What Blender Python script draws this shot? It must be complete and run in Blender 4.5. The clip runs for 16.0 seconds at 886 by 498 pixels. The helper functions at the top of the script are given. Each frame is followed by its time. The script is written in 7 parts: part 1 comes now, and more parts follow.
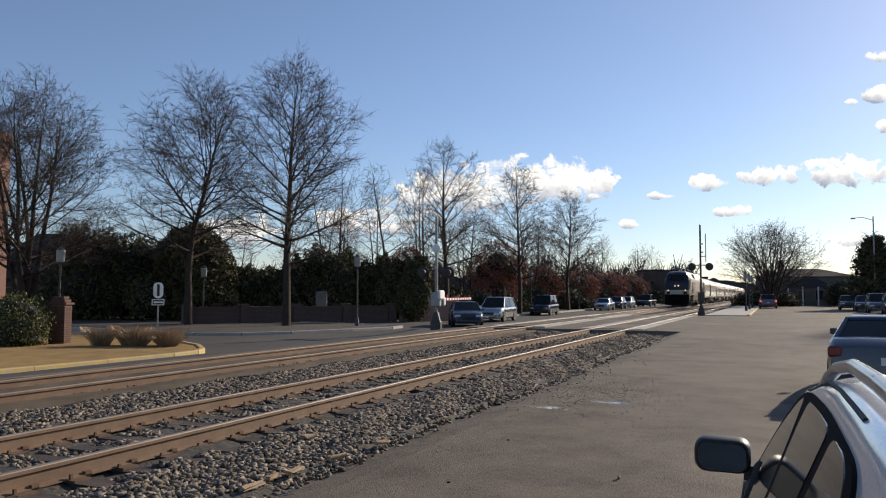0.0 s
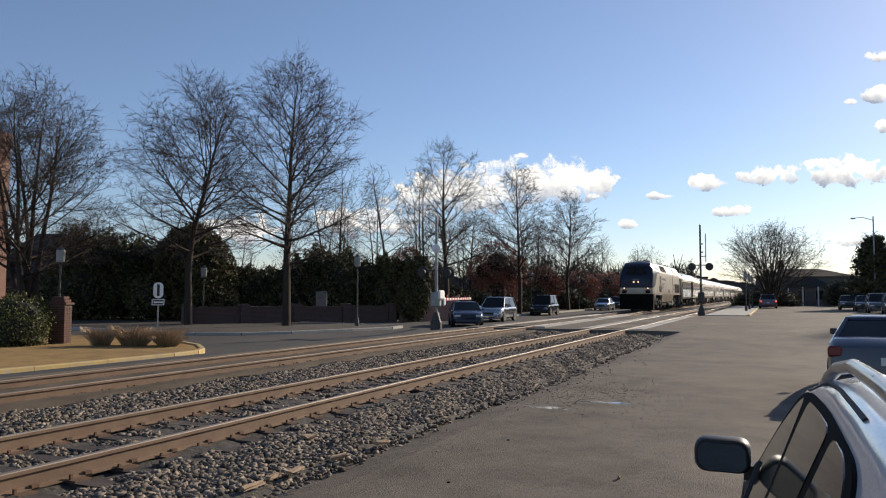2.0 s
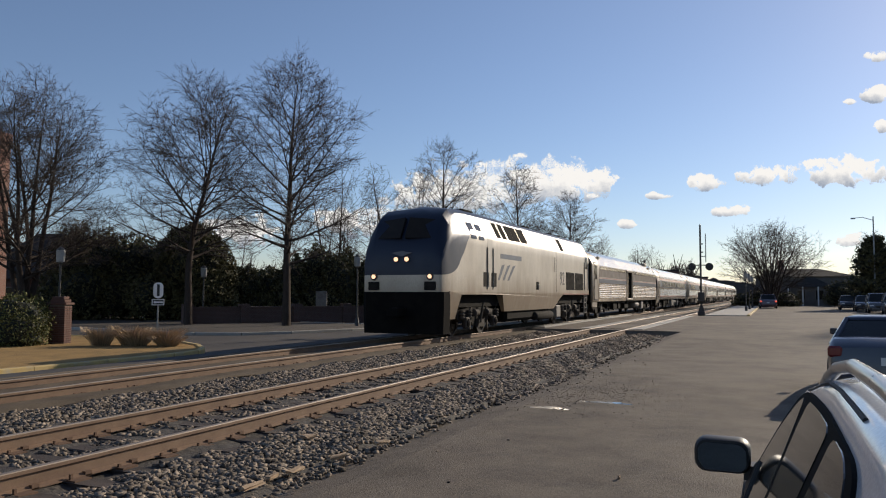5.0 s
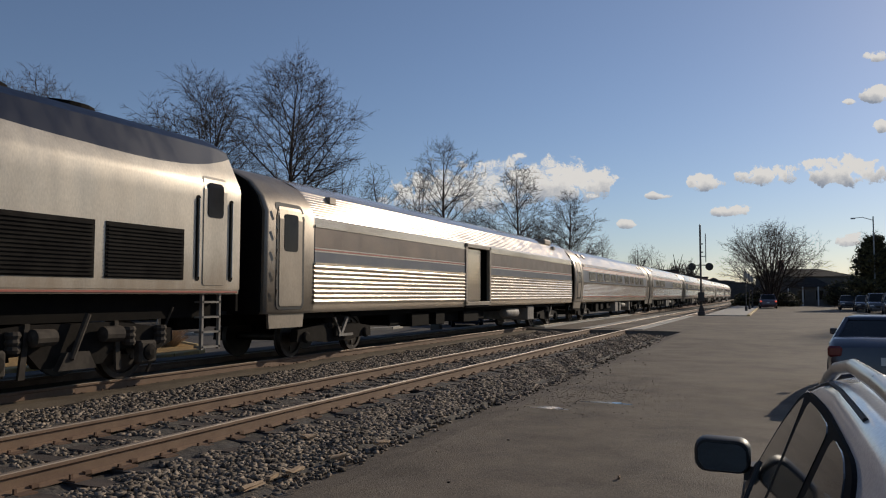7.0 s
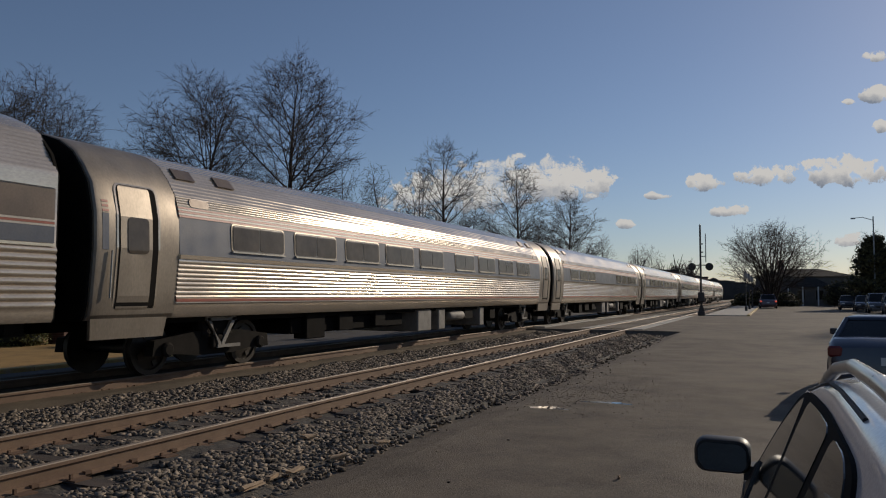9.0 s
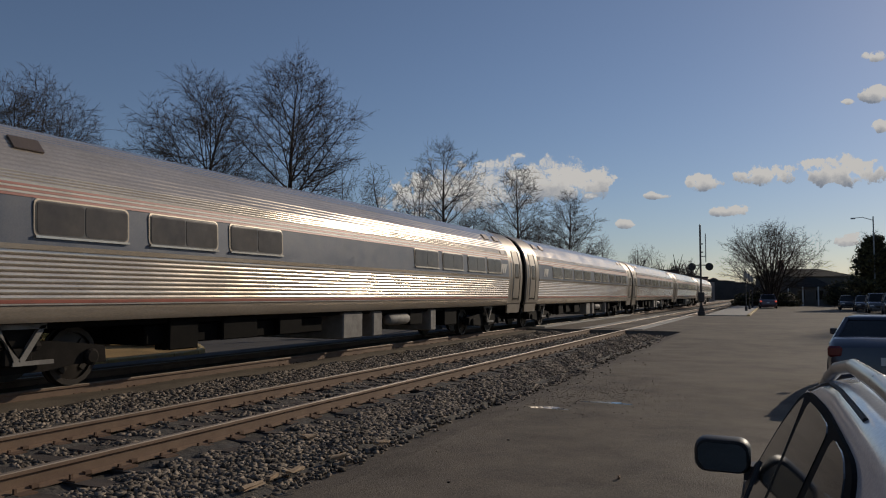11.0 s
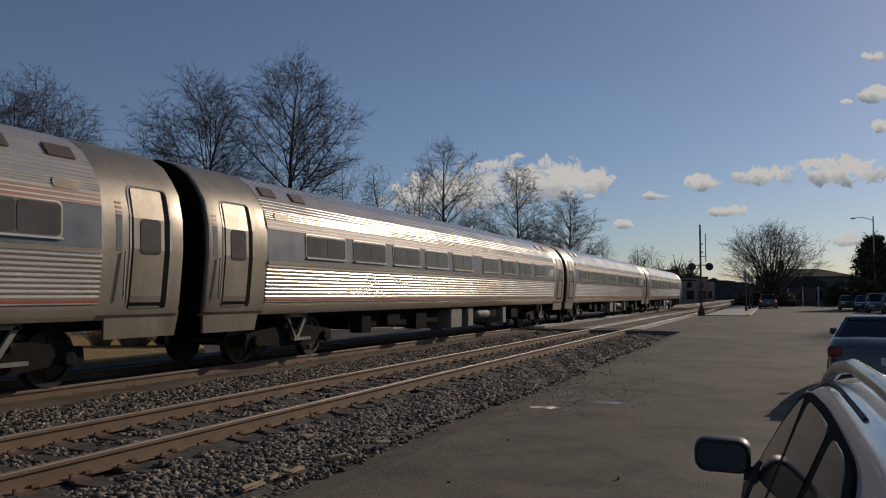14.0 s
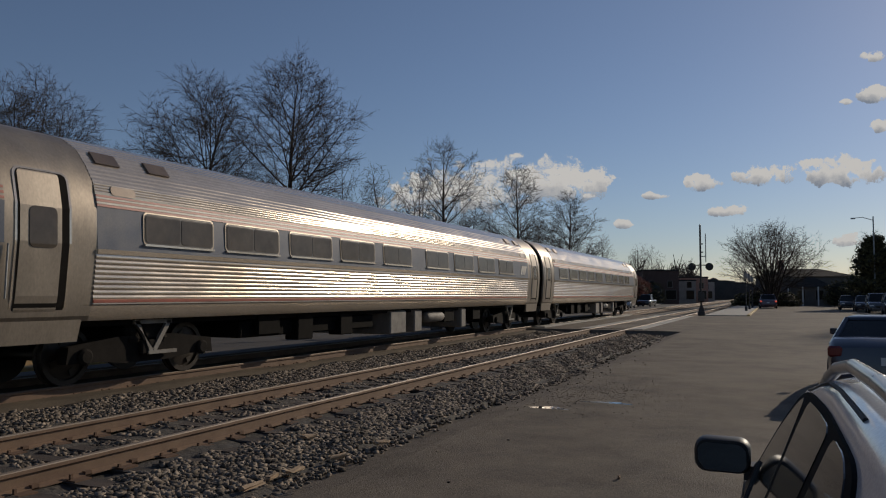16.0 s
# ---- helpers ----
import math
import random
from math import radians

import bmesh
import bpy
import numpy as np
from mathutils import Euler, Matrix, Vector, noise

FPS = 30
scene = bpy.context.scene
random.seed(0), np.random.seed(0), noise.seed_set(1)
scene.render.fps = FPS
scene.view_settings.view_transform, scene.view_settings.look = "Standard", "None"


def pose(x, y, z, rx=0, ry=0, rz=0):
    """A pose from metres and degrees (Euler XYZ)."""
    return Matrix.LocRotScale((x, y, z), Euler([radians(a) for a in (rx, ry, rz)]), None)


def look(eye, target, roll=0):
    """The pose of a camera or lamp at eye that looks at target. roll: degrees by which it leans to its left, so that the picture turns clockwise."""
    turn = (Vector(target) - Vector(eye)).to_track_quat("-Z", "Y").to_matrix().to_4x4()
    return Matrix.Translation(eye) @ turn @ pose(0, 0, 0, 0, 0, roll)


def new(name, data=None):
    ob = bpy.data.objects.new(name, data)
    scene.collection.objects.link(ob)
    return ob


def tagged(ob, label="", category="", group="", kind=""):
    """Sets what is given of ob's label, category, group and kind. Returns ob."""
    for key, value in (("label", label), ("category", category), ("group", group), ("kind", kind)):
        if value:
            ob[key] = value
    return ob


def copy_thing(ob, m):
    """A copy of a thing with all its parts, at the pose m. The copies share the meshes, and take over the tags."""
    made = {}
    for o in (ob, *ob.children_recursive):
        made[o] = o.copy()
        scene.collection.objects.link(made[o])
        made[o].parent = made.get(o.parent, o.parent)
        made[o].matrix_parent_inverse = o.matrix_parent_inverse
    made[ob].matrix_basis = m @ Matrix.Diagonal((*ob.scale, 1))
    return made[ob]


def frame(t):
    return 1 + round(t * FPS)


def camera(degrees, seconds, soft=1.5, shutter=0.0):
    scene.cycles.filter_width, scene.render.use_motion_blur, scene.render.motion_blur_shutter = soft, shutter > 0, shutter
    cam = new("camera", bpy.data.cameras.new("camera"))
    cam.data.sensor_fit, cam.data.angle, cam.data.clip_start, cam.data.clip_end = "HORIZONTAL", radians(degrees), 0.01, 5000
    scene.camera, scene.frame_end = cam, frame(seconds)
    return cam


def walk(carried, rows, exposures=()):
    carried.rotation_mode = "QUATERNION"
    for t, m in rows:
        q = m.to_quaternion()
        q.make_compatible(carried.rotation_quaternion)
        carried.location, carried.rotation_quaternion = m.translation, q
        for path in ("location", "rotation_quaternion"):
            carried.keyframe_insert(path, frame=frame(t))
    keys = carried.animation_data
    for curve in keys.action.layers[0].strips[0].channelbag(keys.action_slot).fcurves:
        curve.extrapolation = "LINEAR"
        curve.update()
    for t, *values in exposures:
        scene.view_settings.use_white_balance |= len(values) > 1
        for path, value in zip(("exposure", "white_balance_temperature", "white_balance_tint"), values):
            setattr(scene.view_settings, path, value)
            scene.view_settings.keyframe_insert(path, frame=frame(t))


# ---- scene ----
EYE = (0.0, 0.0, 1.468)
YAW, PITCH = 0.4099, 0.0596
cam = camera(60.53, 16.0, 1.12)
aim = (-math.sin(YAW) * math.cos(PITCH), math.cos(YAW) * math.cos(PITCH), math.sin(PITCH))
still = look(EYE, [e + 10 * a for e, a in zip(EYE, aim)], 0.155)
walk(cam, [(0.0, still), (16.0, still)],
     exposures=[(0.0, 0.0), (3.5, 0.0), (4.2, -0.05), (6.3, -0.5), (7.0, -0.65), (9.0, -0.95), (12.0, -1.05), (16.0, -1.05)])

# ---- daylight: low winter sun ahead of the camera and to its right ----
SUN_AZ, SUN_EL = radians(22.6), radians(21.8)
sun_way = Vector((math.sin(SUN_AZ) * math.cos(SUN_EL), math.cos(SUN_AZ) * math.cos(SUN_EL), math.sin(SUN_EL)))
sun = new("sun", bpy.data.lights.new("sun", "SUN"))
sun.data.energy, sun.data.angle, sun.data.color = 5.2, radians(0.53), (1.0, 0.87, 0.70)
sun.matrix_world = look((0, 0, 60), Vector((0, 0, 60)) - sun_way)
world = bpy.data.worlds.new("sky")
world.use_nodes = True
scene.world = world
wn, wl = world.node_tree.nodes, world.node_tree.links
sky = wn.new("ShaderNodeTexSky")
sky.sky_type, sky.sun_disc, sky.sun_elevation, sky.sun_rotation = "NISHITA", False, SUN_EL, SUN_AZ
sky.air_density, sky.dust_density, sky.ozone_density = 1.0, 0.2, 2.6
cool = wn.new("ShaderNodeMix")
cool.data_type, cool.blend_type = "RGBA", "MULTIPLY"
cool.inputs[0].default_value, cool.inputs[7].default_value = 1.0, (1.06, 0.98, 1.03, 1)
wl.new(sky.outputs[0], cool.inputs[6])
heading, parts_, low = wn.new("ShaderNodeTexCoord"), wn.new("ShaderNodeSeparateXYZ"), wn.new("ShaderNodeValToRGB")
wl.new(heading.outputs["Generated"], parts_.inputs[0])
wl.new(parts_.outputs["Z"], low.inputs[0])
low.color_ramp.elements[0].color, low.color_ramp.elements[1].color = (0.80, 0.89, 1.0, 1), (1, 1, 1, 1)
low.color_ramp.elements[0].position, low.color_ramp.elements[1].position = 0.0, 0.36
clear_air = wn.new("ShaderNodeMix")
clear_air.data_type, clear_air.blend_type = "RGBA", "MULTIPLY"
clear_air.inputs[0].default_value = 1.0
wl.new(cool.outputs[2], clear_air.inputs[6])
wl.new(low.outputs[0], clear_air.inputs[7])
wl.new(clear_air.outputs[2], wn["Background"].inputs[0])
wn["Background"].inputs[1].default_value = 0.118

# ---- materials ----
def rgb(h):
    return (*h, 1.0)


def material(name, color, rough=0.6, metal=0.0, color2=None, scale=4.0, fine=60.0, bump=0.0, bump_scale=None,
             stretch=(1, 1, 1), spec=0.5, coat=0.0, per_object=0.0, per_island=0.0, transmission=0.0, rough2=None, dirt=None, dirt_scale=0.6, dirt_at=(0.5, 0.75), grains=(0.75, 1.2)):
    """A surface with variation at two scales: broad stains and fine grain, and a fine relief."""
    m = bpy.data.materials.new(name)
    m.use_nodes = True
    n, l = m.node_tree.nodes, m.node_tree.links
    b = n["Principled BSDF"]
    co = n.new("ShaderNodeTexCoord")
    mp = n.new("ShaderNodeMapping")
    mp.inputs["Scale"].default_value = stretch
    l.new(co.outputs["Object"], mp.inputs["Vector"])

    def tex(s, detail=6.0, r=0.6):
        t = n.new("ShaderNodeTexNoise")
        t.inputs["Scale"].default_value, t.inputs["Detail"].default_value, t.inputs["Roughness"].default_value = s, detail, r
        l.new(mp.outputs[0], t.inputs["Vector"])
        return t

    def mix(fac, a, c, mode="MIX"):
        x = n.new("ShaderNodeMix")
        x.data_type, x.blend_type = "RGBA", mode
        for sock, v in ((x.inputs[0], fac), (x.inputs[6], a), (x.inputs[7], c)):
            if isinstance(v, (int, float, tuple)):
                sock.default_value = v
            else:
                l.new(v, sock)
        return x.outputs[2]

    def ramp(src, lo, hi):
        r = n.new("ShaderNodeMapRange")
        r.inputs["From Min"].default_value, r.inputs["From Max"].default_value = lo, hi
        l.new(src, r.inputs["Value"])
        return r.outputs[0]

    c2 = color2 or tuple(0.72 * v for v in color)
    col = mix(ramp(tex(scale).outputs[0], 0.35, 0.65), rgb(color), rgb(c2))
    grain = tex(fine, 3.0)
    col = mix(0.5, col, mix(ramp(grain.outputs[0], 0.3, 0.7), rgb((grains[0],) * 3), rgb((grains[1],) * 3)), "MULTIPLY")
    if dirt:
        col = mix(ramp(tex(dirt_scale, 8.0, 0.7).outputs[0], *dirt_at), col, rgb(dirt))
    for amount, node, out in ((per_object, "ShaderNodeObjectInfo", "Random"), (per_island, "ShaderNodeNewGeometry", "Random Per Island")):
        if amount:
            info = n.new(node)
            v = ramp(info.outputs[out], 0.0, 1.0)
            k = n.new("ShaderNodeMapRange")
            k.inputs["To Min"].default_value, k.inputs["To Max"].default_value = 1 - amount, 1 + amount
            l.new(v, k.inputs["Value"])
            hs = n.new("ShaderNodeHueSaturation")
            l.new(col, hs.inputs["Color"])
            l.new(k.outputs[0], hs.inputs["Value"])
            col = hs.outputs[0]
    l.new(col, b.inputs["Base Color"])
    if rough2 is not None:
        k = n.new("ShaderNodeMapRange")
        k.inputs["From Min"].default_value, k.inputs["From Max"].default_value = 0.35, 0.65
        k.inputs["To Min"].default_value, k.inputs["To Max"].default_value = rough, rough2
        l.new(tex(scale * 2.3).outputs[0], k.inputs["Value"])
        l.new(k.outputs[0], b.inputs["Roughness"])
    else:
        b.inputs["Roughness"].default_value = rough
    b.inputs["Metallic"].default_value = metal
    b.inputs["Specular IOR Level"].default_value = spec
    b.inputs["Coat Weight"].default_value = coat
    b.inputs["Transmission Weight"].default_value = transmission
    if bump:
        bp = n.new("ShaderNodeBump")
        bp.inputs["Strength"].default_value, bp.inputs["Distance"].default_value = 0.6, bump
        l.new((tex(bump_scale, 4.0) if bump_scale else grain).outputs[0], bp.inputs["Height"])
        l.new(bp.outputs[0], b.inputs["Normal"])
    return m


def glow(name, color, strength):
    m = bpy.data.materials.new(name)
    m.use_nodes = True
    b = m.node_tree.nodes["Principled BSDF"]
    b.inputs["Base Color"].default_value = rgb(color)
    b.inputs["Emission Color"].default_value = rgb(color)
    b.inputs["Emission Strength"].default_value = strength
    return m


ASPHALT = material("asphalt", (0.16, 0.13, 0.098), 0.8, spec=0.2, color2=(0.105, 0.086, 0.066), scale=1.3, fine=46, bump=0.018, bump_scale=60, grains=(0.45, 1.6), dirt=(0.20, 0.165, 0.125), dirt_scale=0.22, dirt_at=(0.46, 0.7), rough2=0.9)
ROAD = material("street_asphalt", (0.10, 0.09, 0.08), 0.85, spec=0.2, color2=(0.075, 0.068, 0.062), scale=0.3, fine=80, bump=0.005, bump_scale=110)
BALLAST = material("ballast_bed", (0.10, 0.085, 0.068), 0.9, color2=(0.035, 0.03, 0.025), scale=14, fine=50, bump=0.03, bump_scale=22)
STONE = material("crushed_stone", (0.23, 0.186, 0.142), 0.85, spec=0.3, color2=(0.105, 0.084, 0.064), scale=9, fine=70, per_island=0.65, bump=0.004)
TIE_WOOD = material("creosoted_wood", (0.075, 0.055, 0.042), 0.85, color2=(0.045, 0.034, 0.028), scale=2, fine=30, stretch=(0.3, 4, 4), bump=0.008, per_object=0.25)
RUST = material("rail_rust", (0.20, 0.125, 0.075), 0.8, color2=(0.15, 0.09, 0.055), scale=3, fine=60, bump=0.002)
RAIL_TOP = material("polished_rail_head", (0.34, 0.28, 0.22), 0.55, 0.5, color2=(0.24, 0.185, 0.135), scale=2, fine=40, stretch=(4, 0.3, 4))
TIE_PLATE = material("rusted_tie_plate", (0.15, 0.085, 0.05), 0.85, scale=10, fine=60)
DIRT = material("trackside_dirt", (0.15, 0.118, 0.084), 0.95, spec=0.15, color2=(0.085, 0.068, 0.05), scale=1.2, fine=40, bump=0.01, bump_scale=40)
DRY_GRASS = material("dormant_turf", (0.38, 0.24, 0.10), 0.95, spec=0.1, color2=(0.27, 0.18, 0.08), scale=1.5, fine=55, bump=0.02, bump_scale=60)
CONCRETE = material("pale_concrete", (0.42, 0.39, 0.34), 0.85, color2=(0.33, 0.31, 0.27), scale=0.8, fine=70, bump=0.002)
KERB_YELLOW = material("worn_yellow_paint", (0.55, 0.38, 0.12), 0.75, color2=(0.42, 0.31, 0.14), scale=2.5, fine=40, dirt=(0.38, 0.34, 0.27), dirt_scale=3)
BARK = material("grey_bark", (0.07, 0.052, 0.041), 0.9, spec=0.2, color2=(0.042, 0.032, 0.026), scale=3, fine=25, stretch=(3, 3, 0.6), bump=0.01)
TWIG = material("winter_twig", (0.075, 0.055, 0.043), 0.85, scale=2, fine=20)
LEAF_CLIPPED = material("clipped_evergreen_leaf", (0.13, 0.125, 0.035), 0.7, color2=(0.08, 0.085, 0.03), scale=0.8, fine=9, per_island=0.4, spec=0.25)
LEAF_DARK = material("evergreen_leaf", (0.12, 0.105, 0.045), 0.7, spec=0.2, color2=(0.07, 0.064, 0.03), scale=0.8, fine=9, per_island=0.5)
LEAF_RED = material("withered_leaf", (0.34, 0.135, 0.08), 0.8, color2=(0.22, 0.095, 0.06), scale=0.8, fine=9, per_island=0.4)
# Shade inside the foliage is put into this near-black core colour.
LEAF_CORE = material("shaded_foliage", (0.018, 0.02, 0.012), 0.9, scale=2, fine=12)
STRAW = material("dry_ornamental_grass", (0.44, 0.31, 0.18), 0.9, color2=(0.30, 0.21, 0.12), scale=3, per_island=0.4)
BRICK = material("dark_red_brick", (0.12, 0.055, 0.04), 0.85, color2=(0.085, 0.04, 0.03), scale=3, fine=60, bump=0.003, per_object=0.2)
MORTAR = material("mortar", (0.16, 0.135, 0.115), 0.95, scale=5, fine=60)
STEEL = material("stainless_steel", (0.78, 0.66, 0.52), 0.13, 0.6, color2=(0.68, 0.565, 0.43), scale=0.9, fine=30, stretch=(1, 0.5, 1.5), rough2=0.20, dirt=(0.34, 0.275, 0.205), dirt_scale=0.7, dirt_at=(0.55, 0.95))
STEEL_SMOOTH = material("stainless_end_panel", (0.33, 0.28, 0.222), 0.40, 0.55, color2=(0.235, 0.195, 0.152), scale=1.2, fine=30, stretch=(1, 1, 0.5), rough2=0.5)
BAND_BLUE = material("dusty_blue_band", (0.085, 0.095, 0.122), 0.34, 0.2, color2=(0.12, 0.122, 0.135), scale=1.3, fine=40, rough2=0.45)
BAND_BROWN = material("brown_letter_band", (0.17, 0.125, 0.095), 0.35, 0.35, color2=(0.13, 0.10, 0.08), scale=0.8, fine=30, rough2=0.5)
STRIPE_RED = material("faded_red_stripe", (0.40, 0.11, 0.07), 0.5, color2=(0.30, 0.09, 0.06), scale=3)
STRIPE_WHITE = material("faded_white_stripe", (0.62, 0.57, 0.50), 0.5, color2=(0.5, 0.45, 0.38), scale=3)
DARK_GLASS = material("smoked_glass", (0.030, 0.025, 0.020), 0.08, color2=(0.022, 0.018, 0.015), scale=1, fine=5, spec=0.16)
COACH_GLASS = material("dusty_coach_glass", (0.12, 0.095, 0.07), 0.16, color2=(0.085, 0.068, 0.052), scale=1.2, fine=6, spec=0.4, rough2=0.26)
# Shade under the train is put into these two near-black colours.
CHARCOAL = material("shaded_underframe", (0.007, 0.006, 0.0055), 0.9, spec=0.1, color2=(0.012, 0.010, 0.008), scale=3, fine=40)
TRUCK_GREY = material("shaded_truck_casting", (0.022, 0.018, 0.015), 0.9, spec=0.12, color2=(0.013, 0.011, 0.009), scale=4, fine=40)
DUSTY = material("dusty_brake_iron", (0.085, 0.07, 0.055), 0.85, spec=0.2, color2=(0.04, 0.033, 0.027), scale=5, fine=40)
# Verge earth darkened: shade of trees and hedges is put into the colour.
SHADED_EARTH = material("shaded_earth", (0.075, 0.058, 0.041), 0.95, color2=(0.048, 0.038, 0.028), scale=2.5, fine=30, bump=0.02, bump_scale=30)
WHEEL_STEEL = material("wheel_steel", (0.05, 0.04, 0.032), 0.5, 0.6, scale=5, fine=40)
BOX_PALE = material("pale_equipment_box", (0.24, 0.22, 0.19), 0.7, color2=(0.15, 0.13, 0.11), scale=3, fine=40)
WINDOW_RUBBER = material("window_gasket", (0.07, 0.065, 0.06), 0.6, scale=5)
RUBBER = material("black_rubber", (0.02, 0.02, 0.02), 0.7, scale=5, fine=50)
BLACK = material("black_paint", (0.018, 0.018, 0.019), 0.5, scale=5, fine=50)
GALV = material("galvanised_steel", (0.34, 0.34, 0.33), 0.5, 0.6, scale=4, fine=50)
WHITE_PAINT = material("white_sign_face", (0.82, 0.82, 0.80), 0.5, color2=(0.72, 0.72, 0.70), scale=3)
RED_PAINT = material("red_reflective", (0.55, 0.05, 0.04), 0.5, scale=3)
LAMP_POST = material("dark_bronze_paint", (0.05, 0.045, 0.04), 0.5, scale=3)
FROSTED = material("frosted_lantern_glass", (0.32, 0.31, 0.28), 0.45, scale=2)


# ---- mesh helpers ----
class Geo:
    """Vertices and faces of one mesh, put together from simple shaped pieces."""

    def __init__(self):
        self.v, self.f, self.s = [], [], []

    def add(self, verts, faces, slot=0):
        k = len(self.v)
        self.v += [tuple(p) for p in verts]
        self.f += [tuple(i + k for i in q) for q in faces]
        self.s += [slot] * len(faces)
        return self

    def box(self, x0, x1, y0, y1, z0, z1, c=0.0, slot=0):
        """A box with chamfered edges of width c."""
        if c <= 0:
            v = [(x, y, z) for z in (z0, z1) for y in (y0, y1) for x in (x0, x1)]
            return self.add(v, [(0, 2, 3, 1), (4, 5, 7, 6), (0, 1, 5, 4), (2, 6, 7, 3), (0, 4, 6, 2), (1, 3, 7, 5)], slot)
        v = []
        for z, zs in ((z0, 1), (z1, -1)):
            for y, ys in ((y0, 1), (y1, -1)):
                for x, xs in ((x0, 1), (x1, -1)):
                    v += [(x, y + c * ys, z + c * zs), (x + c * xs, y, z + c * zs), (x + c * xs, y + c * ys, z)]

        def i(ix, iy, iz, k):
            return (iz * 4 + iy * 2 + ix) * 3 + k
        f = [(i(0, 0, 0, 0), i(0, 0, 1, 0), i(0, 1, 1, 0), i(0, 1, 0, 0)), (i(1, 0, 0, 0), i(1, 1, 0, 0), i(1, 1, 1, 0), i(1, 0, 1, 0)),
             (i(0, 0, 0, 1), i(1, 0, 0, 1), i(1, 0, 1, 1), i(0, 0, 1, 1)), (i(0, 1, 0, 1), i(0, 1, 1, 1), i(1, 1, 1, 1), i(1, 1, 0, 1)),
             (i(0, 0, 0, 2), i(0, 1, 0, 2), i(1, 1, 0, 2), i(1, 0, 0, 2)), (i(0, 0, 1, 2), i(1, 0, 1, 2), i(1, 1, 1, 2), i(0, 1, 1, 2))]
        for a in (0, 1):
            for b in (0, 1):
                f += [(i(a, b, 0, 0), i(a, b, 1, 0), i(a, b, 1, 1), i(a, b, 0, 1)), (i(a, 0, b, 0), i(a, 1, b, 0), i(a, 1, b, 2), i(a, 0, b, 2)),
                      (i(0, a, b, 1), i(1, a, b, 1), i(1, a, b, 2), i(0, a, b, 2))]
                f += [(i(a, b, k, 0), i(a, b, k, 1), i(a, b, k, 2)) for k in (0, 1)]
        return self.add(v, f, slot)

    def tube(self, p0, p1, r0, r1=None, n=10, caps=True, slot=0):
        r1 = r0 if r1 is None else r1
        p0, p1 = Vector(p0), Vector(p1)
        w = (p1 - p0).normalized()
        a = w.orthogonal().normalized()
        b = w.cross(a)
        ring = [(a * math.cos(2 * math.pi * k / n) + b * math.sin(2 * math.pi * k / n)) for k in range(n)]
        v = [p0 + q * r0 for q in ring] + [p1 + q * r1 for q in ring]
        f = [(k, (k + 1) % n, n + (k + 1) % n, n + k) for k in range(n)]
        if caps:
            f += [tuple(range(n - 1, -1, -1)), tuple(range(n, 2 * n))]
        return self.add(v, f, slot)

    def lathe(self, profile, origin=(0, 0, 0), axis="z", n=16, slot=0):
        """Turns (radius, height) pairs round an axis."""
        v, f = [], []
        for r, h in profile:
            for k in range(n):
                a = 2 * math.pi * k / n
                c, s = r * math.cos(a), r * math.sin(a)
                p = {"z": (c, s, h), "x": (h, c, s), "y": (s, h, c)}[axis]
                v.append((p[0] + origin[0], p[1] + origin[1], p[2] + origin[2]))
        m = len(profile)
        for j in range(m - 1):
            for k in range(n):
                f.append((j * n + k, j * n + (k + 1) % n, (j + 1) * n + (k + 1) % n, (j + 1) * n + k))
        f += [tuple(range(n - 1, -1, -1)), tuple((m - 1) * n + k for k in range(n))]
        return self.add(v, f, slot)

    def loft(self, rings, closed=True, caps=True, slot=0, slots=None):
        """Skins rings of equally many points."""
        n, v, f, sl = len(rings[0]), [p for r in rings for p in r], [], []
        for j in range(len(rings) - 1):
            for k in range(n if closed else n - 1):
                f.append((j * n + k, j * n + (k + 1) % n, (j + 1) * n + (k + 1) % n, (j + 1) * n + k))
                sl.append(slots[k] if slots else slot)
        if caps:
            f += [tuple(range(n - 1, -1, -1)), tuple((len(rings) - 1) * n + k for k in range(n))]
            sl += [slot, slot]
        k = len(self.v)
        self.v += [tuple(p) for p in v]
        self.f += [tuple(i + k for i in q) for q in f]
        self.s += sl
        return self

    def prism(self, outline, axis, a, b, slot=0):
        """A flat outline of (u, w) points pushed out along an axis from a to b."""
        def p(u, w, d):
            return {"x": (d, u, w), "y": (u, d, w), "z": (u, w, d)}[axis]
        n = len(outline)
        v = [p(u, w, a) for u, w in outline] + [p(u, w, b) for u, w in outline]
        f = [tuple(range(n - 1, -1, -1)), tuple(range(n, 2 * n))] + [(k, (k + 1) % n, n + (k + 1) % n, n + k) for k in range(n)]
        return self.add(v, f, slot)


def part(name, geo, mats, parent=None, label="", smooth=0.0):
    """Links a Geo as one mesh object, under a thing or a part."""
    me = bpy.data.meshes.new(name)
    me.from_pydata(geo.v, [], geo.f)
    mats = mats if isinstance(mats, (list, tuple)) else [mats]
    for m in mats:
        me.materials.append(m)
    if len(mats) > 1:
        me.polygons.foreach_set("material_index", geo.s)
    bm = bmesh.new()
    bm.from_mesh(me)
    bmesh.ops.recalc_face_normals(bm, faces=bm.faces)
    bm.to_mesh(me)
    bm.free()
    if smooth:
        me.shade_smooth()
        me.set_sharp_from_angle(angle=radians(smooth))
    ob = new(name, me)
    ob.parent = parent
    if label:
        tagged(ob, label)
    return ob


def thing(name, m, label, category, group="", kind=""):
    ob = tagged(new(name), label, category, group, kind)
    ob.matrix_basis = m
    return ob


